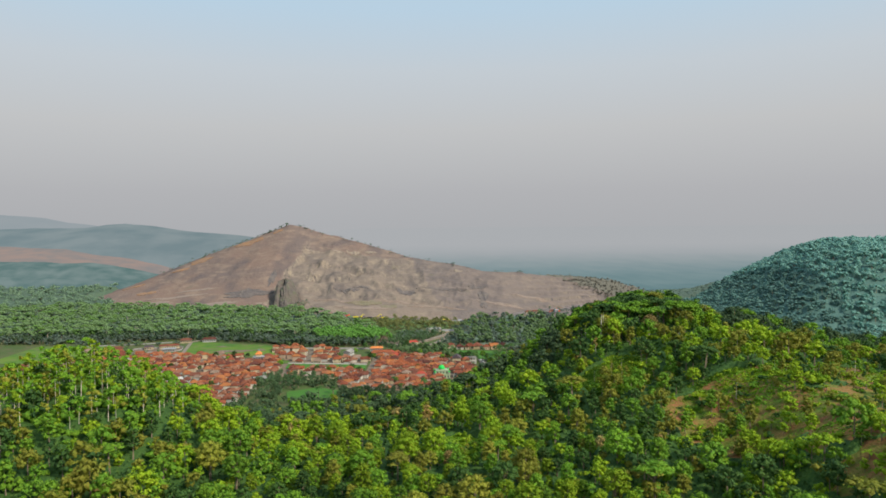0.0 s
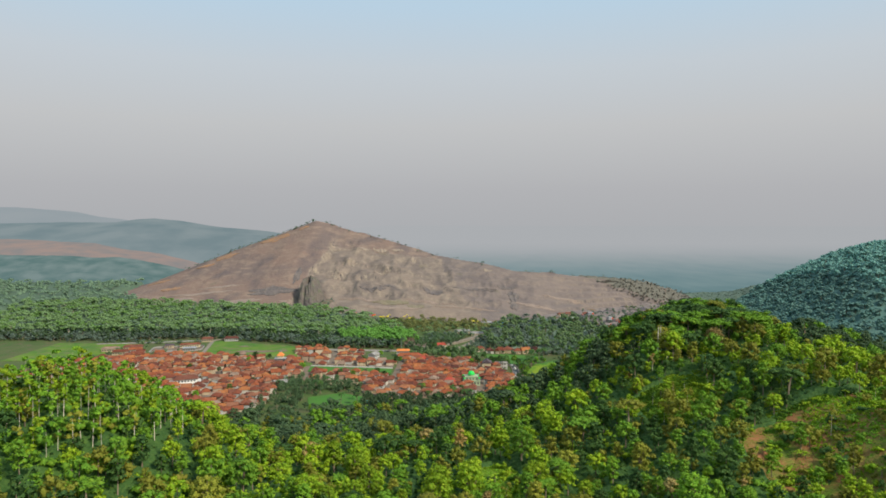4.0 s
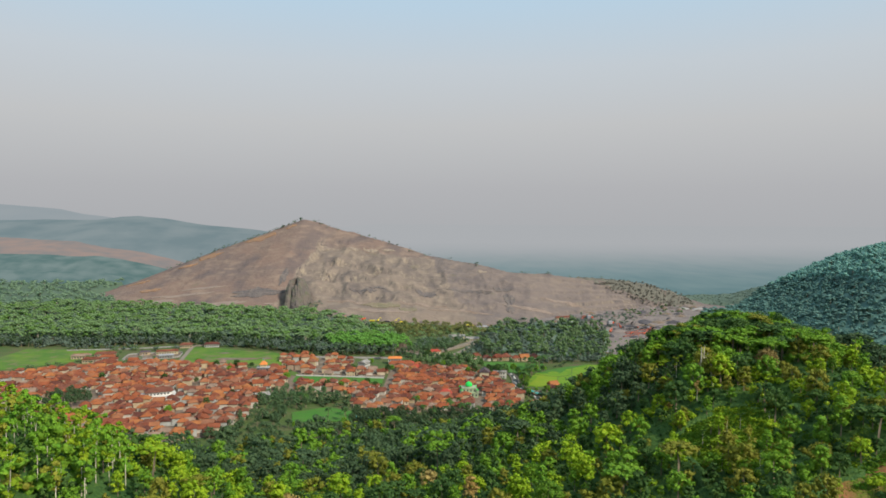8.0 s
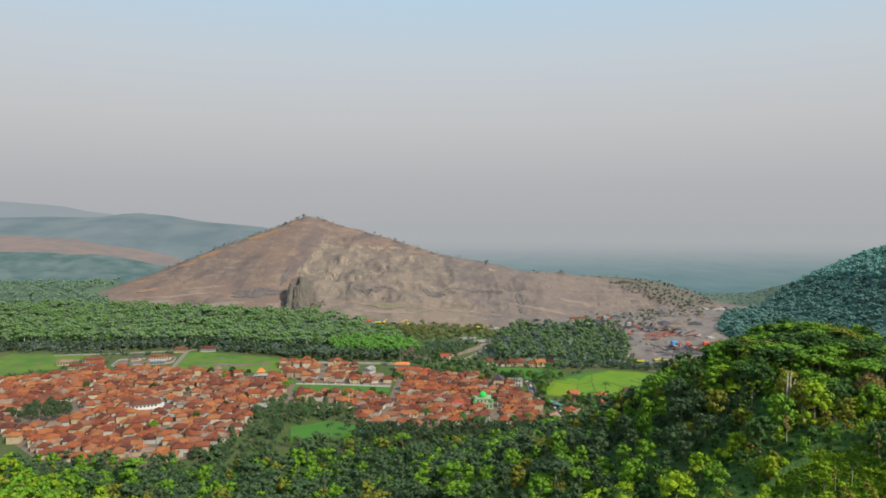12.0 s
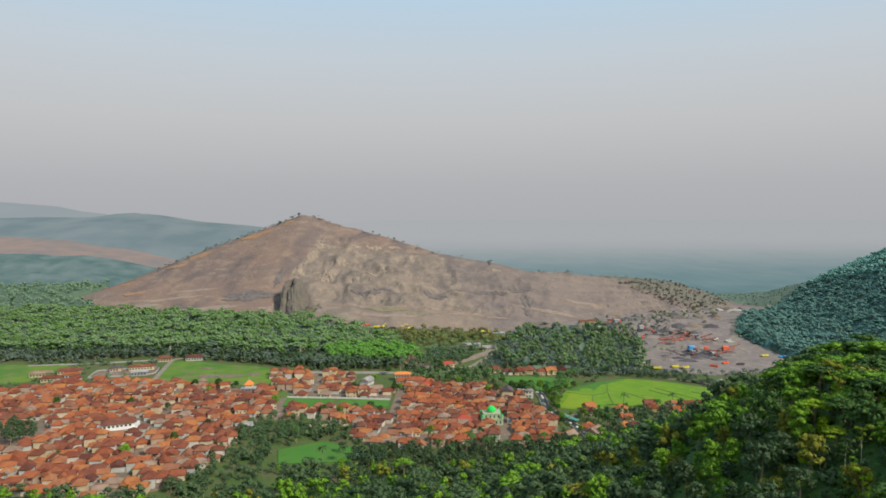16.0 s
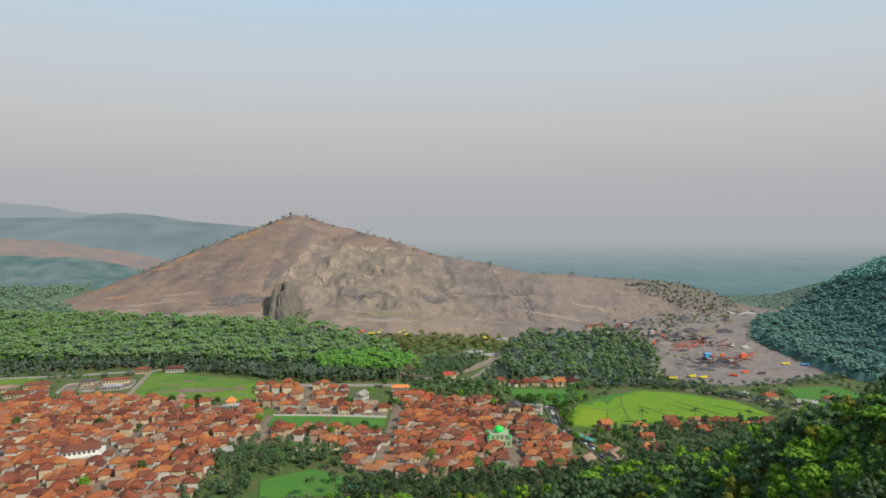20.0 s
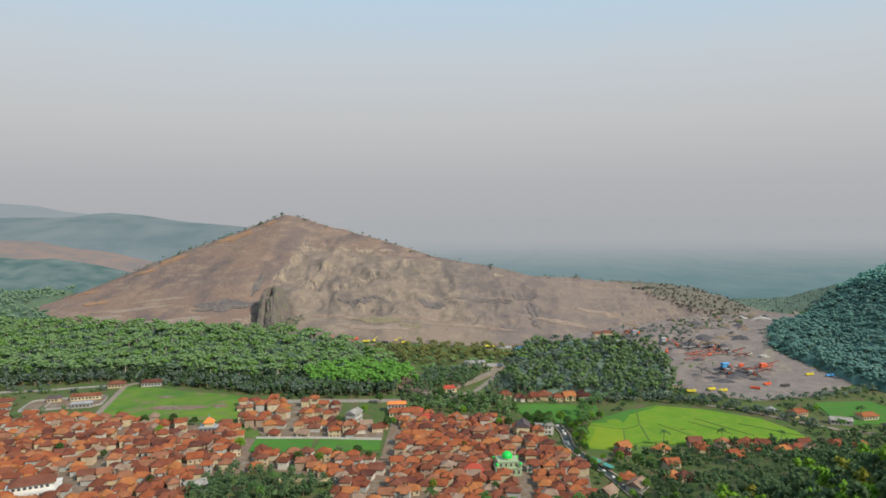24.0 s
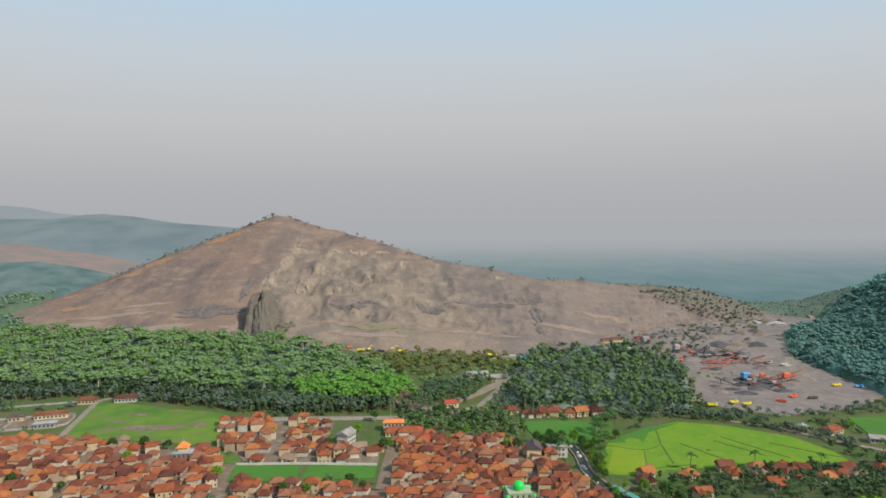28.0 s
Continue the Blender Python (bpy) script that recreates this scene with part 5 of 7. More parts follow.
# ---- houses ----
def roof_shape(w, d, z, rise, over, hip):
    """A tiled roof with thickness: hipped (hip > 0) or gabled, ridge along x."""
    a, b = w / 2 + over, d / 2 + over
    rx = max(a - hip, 0.3)
    t = 0.22
    v = [(-a, -b, z), (a, -b, z), (a, b, z), (-a, b, z), (-rx, 0, z + rise), (rx, 0, z + rise),
         (-a, -b, z - t), (a, -b, z - t), (a, b, z - t), (-a, b, z - t)]
    q = [(0, 1, 5, 4), (2, 3, 4, 5), (1, 2, 5, 5), (3, 0, 4, 4), (6, 7, 1, 0), (7, 8, 2, 1), (8, 9, 3, 2), (9, 6, 0, 3), (9, 8, 7, 6)]
    # triangles are kept as quads with a point on the eave
    v += [((a, 0, z)), ((-a, 0, z))]
    q[2], q[3] = (1, 10, 5, 5), (3, 11, 4, 4)
    q = [f for f in q if len(set(f)) == 4] + [(1, 10, 2, 5), (3, 11, 0, 4)]
    return np.array(v, float), np.array(q)


def house_set(i):
    """Wall, roof, ridge, windows and door of one kind of house."""
    r = np.random.default_rng(40 + i)
    w, d, h = 6.4 + 2.6 * r.random(), 5.6 + 1.6 * r.random(), 3.0 + (2.7 if i in (2, 4, 7, 9) else 0.9 * r.random())
    hip = 0.0 if i % 5 == 0 else 2.2 + 1.5 * r.random()
    rise, over = 1.9 + 0.8 * r.random(), 0.65
    wall = [box(-w / 2, w / 2, -d / 2, d / 2, -0.8, h)]
    if hip == 0.0:
        for sx in (-1, 1):
            x = sx * (w / 2 - 0.02)
            wall.append((np.array([(x, -d / 2, h), (x, 0, h), (x, d / 2, h), (x, 0, h + rise * 0.84)]), np.array([(0, 1, 2, 3)])))
    roof = [roof_shape(w, d, h, rise, over, hip)]
    if i % 2:
        pw = w * 0.45
        roof.append(spread((roof_shape(pw, 2.2, h * 0.92, 0.7, 0.3, 0.8)), w * 0.18, -d / 2 - 1.0, 0))
        wall += [box(w * 0.18 + sx * (pw / 2 - 0.1) - 0.09, w * 0.18 + sx * (pw / 2 - 0.1) + 0.09, -d / 2 - 1.95, -d / 2 - 1.77, -0.8, h * 0.92) for sx in (-1, 1)]
    if i % 3 == 0:
        ww, side = d * 0.62, (1 if i % 2 else -1)
        wall.append(box(side * w * 0.25 - ww / 2, side * w * 0.25 + ww / 2, -d / 2 - 2.4, 0, -0.8, h - 0.1))
        roof.append(spread(roof_shape(d + 2.4, ww, h - 0.1, rise * 0.85, 0.6, 0.0), side * w * 0.25, -1.3, 0, 1.0, 1.5708))
    rx = max(w / 2 + over - hip, 0.3)
    ridge = tube([(-rx, 0, h + rise + 0.03), (0, 0, h + rise + 0.02), (rx, 0, h + rise + 0.03)], [0.16] * 3, 5)
    f = -d / 2 - 0.03
    win = [box(x - 0.55, x + 0.55, f, f + 0.06, 1.0, 2.2) for x in (-w * 0.28, w * 0.34)]
    if h > 5:
        win += [box(x - 0.55, x + 0.55, f, f + 0.06, 3.8, 5.0) for x in (-w * 0.28, w * 0.34)]
    side = [box(w / 2 - 0.03, w / 2 + 0.03, -0.5, 0.6, 1.0, 2.2)]
    door = box(-0.45, 0.45, f - 0.01, f + 0.06, -0.1, 2.05)
    return {"wall": join(wall), "roof": join(roof), "ridge": ridge, "windows": win + side, "door": door, "size": (w, d, h)}


HOUSES = [house_set(i) for i in range(12)]
MODEL = {}


def house(i, x, y, turn, label, s=1.0, roof="tiles", wall="plaster", group="village houses"):
    key = (i, roof, wall)
    if key not in MODEL:
        k = HOUSES[i]
        MODEL[key] = (mesh("wall", *k["wall"], wall), mesh("roof", *k["roof"], roof), mesh("ridge", *k["ridge"], roof), [mesh("window", *w, "window_glass") for w in k["windows"]], mesh("door", *k["door"], "door_wood"))
    wl_, rf, rd, wins, dr = MODEL[key]
    ob = new("house")
    ob.matrix_basis = Matrix.LocRotScale((x, y, float(height(x, y)) + 0.2), Euler((0, 0, turn)), (s, s, s))
    put("wall", wl_, ob)
    top = put("roof", rf, ob)
    put("ridge_cap", rd, top)
    for w in wins[:4] if len(wins) > 4 else wins[:2]:
        put("window", w, ob)
    put("door", dr, ob)
    return tagged(ob, label, "house", group)


def lanes(poly, turn, gap_x, gap_y, jitter, keep, avoid=()):
    """House places in rows within an outline."""
    c, s = math.cos(turn), math.sin(turn)
    xs, ys = [p[0] for p in poly], [p[1] for p in poly]
    mx, my = (min(xs) + max(xs)) / 2, (min(ys) + max(ys)) / 2
    out = []
    for j, v in enumerate(np.arange(-170, 170, gap_y)):
        for i, u in enumerate(np.arange(-190, 190, gap_x)):
            if i % 9 == 8 and rng.random() < 0.7:
                continue
            a, b = u + rng.normal(scale=jitter) + (j % 2) * gap_x * 0.4, v + rng.normal(scale=jitter)
            x, y = mx + a * c - b * s, my + a * s + b * c
            if inside(poly, np.array([x]), np.array([y]))[0] and rng.random() < keep and all(math.hypot(x - p[0], y - p[1]) > p[2] for p in avoid):
                out.append((x, y, turn + rng.choice((0, 0, 1.571, 3.1416, 1.571)) + rng.normal(scale=0.10)))
    return out


AVOID = [(-241, 645, 17), (15, 693, 12), (-190, 745, 12), (-310, 625, 24), (-157, 691, 6)]
spots = lanes(VILLAGE_A, 0.22, 9.2, 8.5, 0.7, 0.97, AVOID) + lanes(VILLAGE_B, -0.05, 9.4, 8.7, 0.7, 0.97, AVOID) + lanes(VILLAGE_C, 0.1, 10.4, 10.2, 1.0, 0.94, AVOID)
spots.sort(key=lambda p: math.hypot(p[0] + 60, (p[1] - 600)))
rest = {}
ROOF_WORDS = ("gabled village house with orange clay tiles", "hipped village house with terracotta tiles", "village house with weathered red-brown tiles", "cream-walled village house with a tiled roof")
for n, (x, y, t) in enumerate(spots):
    i = int(rng.integers(12))
    if n < 300:
        house(i, x, y, t, ROOF_WORDS[0 if i % 5 == 0 else 1 + i % 2 + (i > 8)], 0.82 + 0.2 * rng.random())
    else:
        rest.setdefault("all", []).append((i, x, y, t, 0.82 + 0.2 * rng.random()))
walls, roofs = [], []
for i, x, y, t, s in rest.get("all", []):
    z = float(height(x, y)) + 0.2
    walls.append(spread(HOUSES[i]["wall"], x, y, z, s, t))
    roofs.append(spread(HOUSES[i]["roof"], x, y, z, s, t))
if walls:
    ob = tagged(new("village_houses", mesh("village_houses", *join(roofs), "tiles_many")), "crowded village houses with terracotta roofs", "houses", kind="stuff")
    put("walls", mesh("walls", *join(walls), "plaster_many"), ob)


# ---- single buildings ----
def at(x, y, turn=0.0, s=1.0, up=0.2):
    return Matrix.LocRotScale((x, y, float(height(x, y)) + up), Euler((0, 0, turn)), (s, s, s))


def arc_dome(r, z, sides=12, rings=6, swell=1.08):
    v, q = [], []
    for i in range(rings + 1):
        f = i / rings * math.pi / 2
        rr = max(r * math.cos(f) * (1 + (swell - 1) * math.sin(2 * f)), 0.02)
        v += [(rr * math.cos(a), rr * math.sin(a), z + r * 1.15 * math.sin(f)) for a in np.arange(sides) * 2 * math.pi / sides]
    for i in range(rings):
        q += [(i * sides + j, i * sides + (j + 1) % sides, (i + 1) * sides + (j + 1) % sides, (i + 1) * sides + j) for j in range(sides)]
    return np.array(v), np.array(q)


def mosque(x, y, turn):
    ob = thing("mosque", "pale green mosque with bright green domes", "mosque", at(x, y, turn))
    put("lower_storey", mesh("lower_storey", *box(-8, 8, -7, 7, -0.8, 4.2), "pale_green"), ob)
    put("upper_storey", mesh("upper_storey", *box(-6.2, 6.2, -5.4, 5.4, 4.2, 7.8), "pale_green"), ob)
    put("cornice", mesh("cornice", *join([box(-8.3, 8.3, -7.3, 7.3, 4.05, 4.4), box(-6.5, 6.5, -5.7, 5.7, 7.7, 8.1)]), "pale_green"), ob)
    put("drum", mesh("drum", *tube([(0, 0, 8.0), (0, 0, 9.2)], [3.0, 3.0], 12), "pale_green"), ob)
    d = put("dome", mesh("dome", *arc_dome(3.3, 9.1), "green_paint", True), ob, label="bright green main dome")
    put("finial", mesh("finial", *tube([(0, 0, 12.8), (0, 0, 14.4)], [0.12, 0.05], 5), "pale_green"), d)
    for sx in (-1, 1):
        for sy in (-1, 1):
            put("turret", mesh("turret", *tube([(sx * 7.2, sy * 6.2, 4.2), (sx * 7.2, sy * 6.2, 6.6)], [0.8, 0.8], 8), "pale_green"), ob)
            put("small_dome", mesh("small_dome", *spread(arc_dome(1.05, 6.6, 8, 4), sx * 7.2, sy * 6.2, 0), "green_paint", True), ob, label="small green dome")
    for u in np.linspace(-6, 6, 5):
        put("window", mesh("window", *box(u - 0.6, u + 0.6, -7.06, -6.98, 1.0, 3.2), "window_glass"), ob)
    for u in np.linspace(-4.6, 4.6, 4):
        put("window", mesh("window", *box(u - 0.5, u + 0.5, -5.46, -5.38, 5.2, 7.0), "window_glass"), ob)


def block(name, x, y, turn, w, d, storeys, roof, wall, label, rise=2.2, hip=3.5, setback=0.0, over=0.7, category="building"):
    """A larger building: storeys with bands of windows, and a tiled or sheet roof."""
    ob = thing(name, label, category, at(x, y, turn))
    z = 0.0
    for k in range(storeys):
        w2, d2 = w / 2 - setback * k, d / 2 - setback * k
        st = put("storey", mesh("storey", *box(-w2, w2, -d2, d2, z - (0.8 if k == 0 else 0), z + 3.3), wall), ob)
        put("ledge", mesh("ledge", *box(-w2 - 0.35, w2 + 0.35, -d2 - 0.35, d2 + 0.35, z + 3.1, z + 3.35), wall), st)
        for u in np.arange(-w2 + 1.4, w2 - 0.8, 2.6):
            put("window", mesh("window", *box(u - 0.75, u + 0.75, -d2 - 0.05, -d2 + 0.03, z + 1.0, z + 2.4), "window_glass"), st)
        for u in np.arange(-d2 + 1.4, d2 - 0.8, 2.6):
            put("window", mesh("window", *box(w2 - 0.03, w2 + 0.05, u - 0.75, u + 0.75, z + 1.0, z + 2.4), "window_glass"), st)
        z += 3.3
    rf = put("roof", mesh("roof", *roof_shape(2 * w2, 2 * d2, z + 0.25, rise, over, hip), roof), ob)
    rx = max(w2 + over - hip, 0.3)
    put("ridge_cap", mesh("ridge_cap", *tube([(-rx, 0, z + 0.28 + rise), (0, 0, z + 0.27 + rise), (rx, 0, z + 0.28 + rise)], [0.2] * 3, 5), roof), rf)
    return ob


mosque(15, 693, 0.08)
block("white_hall", -243, 640, 0.45, 26, 17, 2, "tiles", "white_paint", "white two-storey hall with a red tiled roof", 2.6, 4.0, 3.0, 1.1)
ob = block("turret_house", -182, 737, 0.1, 11, 9, 2, "grey_sheet", "concrete", "unplastered two-storey house with an orange turret", 0.6, 2.0)
put("turret_roof", mesh("turret_roof", *spread(roof_shape(6.5, 6.0, 9.6, 3.4, 0.4, 3.2), 0, 0, 0), "orange_sheet"), ob, label="orange pyramid turret roof")
put("turret", mesh("turret", *box(-2.8, 2.8, -2.6, 2.6, 6.6, 9.6), "cream"), ob)
put("finial", mesh("finial", *tube([(0, 0, 12.8), (0, 0, 15)], [0.5, 0.2], 6), "teal_sheet"), ob)
block("sheet_roofed_house", -157, 691, 0.1, 10, 8, 1, "orange_sheet", "cream", "house with a bright orange metal roof", 1.0, 0.0)
block("long_house", -53, 803, 0.05, 24, 10, 1, "tiles", "cream", "long cream house with a tiled roof", 2.4, 3.0)
block("long_house", -60, 812, 0.05, 14, 8, 2, "orange_sheet", "plaster", "two-storey house with an orange roof", 1.4, 2.0)
block("villa", -35, 789, -0.1, 12, 9, 1, "red_tiles", "white", "white villa with a red hipped roof", 2.6, 4.4)
block("villa", -46, 806, -0.1, 13, 9, 1, "red_tiles", "plaster", "villa with a red hipped roof", 2.4, 4.2)
block("gabled_house", 34, 768, 1.5, 11, 9, 2, "dark_tiles", "cream", "tall cream house with a dark gabled roof", 3.2, 0.0)
block("flat_house", 50, 772, 0.1, 12, 8, 2, "pale_sheet", "white", "pale two-storey house with a flat roof", 0.4, 1.0)
block("metal_roofed_house", -90, 783, 1.2, 11, 8, 2, "pale_sheet", "white", "white house with a pale metal gabled roof", 2.0, 0.0)
block("metal_roofed_house", -160, 648, 0.6, 11, 8, 1, "pale_sheet", "white", "house with a pale metal gabled roof", 2.0, 0.0)
block("dark_roofed_house", -6, 686, 0.0, 14, 11, 1, "red_tiles", "plaster", "house with a broad dark red hipped roof", 3.6, 6.4)
block("green_roofed_shed", -300, 692, 0.2, 9, 5, 1, "green_paint", "concrete", "shed with a bright green roof", 0.6, 0.0)
block("roadside_house", -306, 868, 0.2, 13, 8, 1, "tiles", "plaster", "roadside house with orange tiles", 1.8, 2.4)
block("roadside_house", -278, 873, 0.2, 16, 8, 1, "tiles", "plaster", "long roadside house with orange tiles", 1.8, 2.4)
block("long_shed", 10, 976, 0.15, 20, 9, 1, "pale_sheet", "cream", "long pale shed beside the country road", 2.0, 0.0, category="shed")
block("long_shed", 30, 968, 0.15, 16, 9, 1, "pale_sheet", "cream", "pale shed beside the country road", 2.0, 0.0, category="shed")
block("teal_shed", -366, 934, 0.1, 24, 9, 1, "teal_sheet", "concrete", "teal-roofed shed at the wood's edge", 1.6, 0.0, category="shed")
block("red_roofed_house", -18, 880, 0.3, 12, 8, 1, "red_tiles", "cream", "small red-roofed house under trees", 2.0, 2.4)
block("quarry_office", 190, 914, 0.0, 16, 8, 1, "grey_sheet", "cream", "cream quarry office with a grey roof", 1.4, 0.0)
block("riverside_house", 88, 668, 0.9, 12, 9, 1, "tiles", "white", "white-gabled riverside house with red tiles", 2.8, 0.0)
block("roadside_shed", 262, 822, 0.4, 14, 9, 1, "tiles", "plaster", "roadside house with an orange tiled roof", 2.2, 3.0)
block("roadside_shed", 284, 800, -0.3, 15, 8, 1, "pale_sheet", "concrete", "open shed with a pale metal roof", 1.8, 0.0, category="shed")
block("roadside_shed", 312, 812, 0.2, 14, 9, 1, "tiles", "plaster", "house by the far rice field", 2.0, 2.6)
block("roadside_shed", 316, 785, 0.2, 15, 9, 1, "dark_tiles", "plaster", "dark-roofed house by the road", 2.0, 2.6)
for k, (x, y, t) in enumerate(((42, 860, 0.1), (55, 862, -0.2), (64, 868, 1.4), (76, 864, 0.05), (86, 868, 0.3), (99, 869, 1.7), (30, 866, 0.5))):
    house((3, 6, 1, 8, 10, 5, 11)[k], x, y, t, "low orange-tiled house beyond the rice field", 1.1 + 0.12 * (k % 3), group="field houses")
SCATTERED = ((121, 707, 0.2), (112, 680, 0.9), (118, 676, 0.4), (161, 705, 0.1), (152, 737, 0.1), (164, 732, 0.3), (177, 735, 0.0), (181, 725, 0.1), (193, 737, -0.2), (124, 738, 0.8), (95, 729, 0.2), (221, 737, 0.2),
             (243, 735, 0.1), (256, 730, 0.3), (152, 750, 0.0), (195, 714, 0.4), (206, 721, 0.2), (169, 743, 0.1), (186, 745, 0.2), (99, 740, 0.5), (86, 682, 0.9), (218, 722, 0.2), (68, 657, 0.8))
for k, (x, y, t) in enumerate(SCATTERED):
    house((0, 1, 3, 5, 6, 8, 10, 11)[k % 8], x, y, t, "village house with terracotta tiles among garden trees", 1.1, group="scattered houses")

# walled yard west of the sports field
for line in ([(-345, 792), (-352, 822), (-298, 838), (-291, 808), (-345, 792)], [(-330, 797), (-336, 826)]):
    strip("yard_wall", line, 0.5, "concrete", "pale concrete boundary wall of a yard", 1.5, 0.5, category="wall")
patch("yard", [(-344, 793), (-351, 821), (-299, 836), (-292, 808)], "soil", "bare earth yard inside the walls", 0.3)
block("yard_shed", -312, 828, 0.28, 22, 6, 1, "tiles", "cream", "long tiled shed in the walled yard", 1.4, 1.6, category="shed")
block("yard_shed", -334, 822, 0.28, 10, 6, 1, "dark_tiles", "plaster", "dark-roofed shed in the walled yard", 1.4, 1.6, category="shed")
block("yard_shed", -304, 806, 0.28, 14, 7, 1, "grey_sheet", "concrete", "grey shed in the walled yard", 0.8, 1.0, category="shed")
for x, y, w in ((-372, 812, 20), (-392, 800, 18), (-362, 796, 14), (-372, 782, 16)):
    block("long_house", x, y, 0.28, w, 8, 1, "tiles", "plaster", "long house with red-brown tiles", 1.8, 2.4)

strip("roadside_wall", [(-180, 818), (-128, 828), (-62, 839)], 0.6, "concrete", "pale roadside wall", 1.6, 0.5, category="wall")
strip("plot_wall", [(-150, 735), (-112, 740), (-66, 743)], 0.5, "white", "white plot wall above the rice", 1.4, 0.5, category="wall")
strip("plot_wall", [(-118, 664), (-86, 668), (-84, 700)], 0.5, "cream", "cream plot wall at the village edge", 1.8, 0.5, category="wall")
patch("village_pond", [(-78, 606), (-58, 608), (-56, 616), (-76, 614)], "teal_sheet", "small pale green fish pond", 0.6)
patch("earth_bank", [(-60, 872), (-38, 868), (-34, 900), (-46, 935), (-62, 925), (-66, 895)], "soil", "bare earth bank beside the road", 1.6)
strip("footbridge", [(58, 716), (86, 718)], 1.5, "road", "narrow concrete footbridge", 1.6, 0.3, fn=lambda x, y: np.full(np.shape(x), -3.2), category="bridge")

# Made-up stones: they stand in for white patches of unclear nature along the river.
def boulder(x, y, r, seed):
    a = np.linspace(0, 2 * np.pi, 9, endpoint=False)
    v = [np.stack([r * k * (1 + 0.5 * fbm(np.cos(a) + seed, np.sin(a) + f, 3)) * np.cos(a), 0.75 * r * k * (1 + 0.5 * fbm(np.cos(a) + seed, np.sin(a) - f, 3)) * np.sin(a), np.full(9, r * f)], 1) for f, k in ((-0.6, 1.0), (0.15, 1.05), (0.5, 0.7), (0.68, 0.1))]
    q = [(i * 9 + j, i * 9 + (j + 1) % 9, (i + 1) * 9 + (j + 1) % 9, (i + 1) * 9 + j) for i in range(3) for j in range(9)]
    thing("boulder", "pale boulder standing in for a white patch in the river", "boulder", at(x, y, seed, 1, 0.4), "river boulders", data=mesh("boulder", np.concatenate(v), q, "white", True))


for k, (x, y, r_) in enumerate(((62.5, 752, 2.0), (64.5, 771, 2.2), (61.5, 736, 1.6), (63.5, 748, 1.3), (65, 778, 1.5), (63, 790, 1.6), (66, 727, 1.2), (72.5, 712, 1.3), (76, 700, 1.4), (79.5, 690, 1.6), (82, 676, 1.2), (83, 664, 1.4))):
    boulder(x, y, r_, k * 1.9)


def awning(x, y, turn, w, d, label):
    """A long sheet roof on posts, open at the sides."""
    ob = thing("awning", label, "awning", at(x, y, turn))
    put("roof", mesh("roof", *roof_shape(w, d, 2.7, 0.7, 0.3, 0.0), "teal_sheet"), ob)
    for sx in (-1, 0, 1):
        for sy in (-1, 1):
            put("post", mesh("post", *tube([(sx * (w / 2 - 0.3), sy * (d / 2 - 0.3), -0.8), (sx * (w / 2 - 0.3), sy * (d / 2 - 0.3), 2.6)], [0.09, 0.09], 5), "dark_steel"), ob)
    put("stall", mesh("stall", *box(-w / 2 + 0.8, w / 2 - 0.8, 0.2, d / 2 - 0.5, -0.6, 1.1), "door_wood"), ob)


awning(74.5, 712, -1.2, 8, 3.4, "teal sheet awning beside the river lane")
awning(80, 703, -1.1, 7, 3.4, "teal sheet awning beside the footbridge")
awning(88.5, 672, -1.35, 13, 4, "teal sheet awning beside the riverside house")


def pavilion(x, y, turn):
    ob = thing("pavilion", "small white open pavilion at the roadside", "pavilion", at(x, y, turn))
    put("base", mesh("base", *box(-2.6, 2.6, -2.6, 2.6, -0.8, 0.5), "white_paint"), ob)
    for sx in (-2, 2):
        for sy in (-2, 2):
            put("column", mesh("column", *tube([(sx, sy, 0.4), (sx, sy, 3.6)], [0.26, 0.24], 6), "white_paint"), ob)
    rf = put("roof", mesh("roof", *roof_shape(5.4, 5.4, 3.6, 1.9, 0.5, 2.9), "grey_sheet"), ob)
    put("finial", mesh("finial", *tube([(0, 0, 5.3), (0, 0, 6.3)], [0.16, 0.05], 5), "white_paint"), rf)


pavilion(244, 829, 0.3)


def minibus(x, y, turn):
    ob = thing("minibus", "red and white minibus parked on the grass", "minibus", at(x, y, turn, 1, 0.3))
    body = put("body", mesh("body", *box(-2.6, 2.6, -0.95, 0.95, 0.45, 1.35, 0.05), "red_tiles"), ob)
    put("roof", mesh("roof", *box(-2.4, 2.2, -0.9, 0.9, 1.36, 2.15, 0.16), "white_paint"), ob)
    for x0 in (-1.7, -0.4, 0.9):
        put("window", mesh("window", *box(x0 - 0.5, x0 + 0.5, -0.93, -0.78, 1.4, 1.95), "window_glass"), body)
    for wx in (-1.7, 1.7):
        for sy in (-0.8, 0.8):
            put("wheel", mesh("wheel", *tube([(wx, sy - 0.12, 0.36), (wx, sy + 0.12, 0.36)], [0.36, 0.36], 9), "dark_steel"), ob)


minibus(196, 682, 0.1)
ob = thing("radio_mast", "thin grey radio mast among the houses", "mast", at(-64, 842))
put("pole", mesh("pole", *tube([(0, 0, -0.8), (0, 0, 9), (0, 0, 19)], [0.22, 0.16, 0.07], 6), "grey_sheet"), ob)
for z in (14, 16.5):
    put("crossarm", mesh("crossarm", *tube([(-1.1, 0, z), (1.1, 0, z)], [0.06, 0.06], 4), "grey_sheet"), ob)

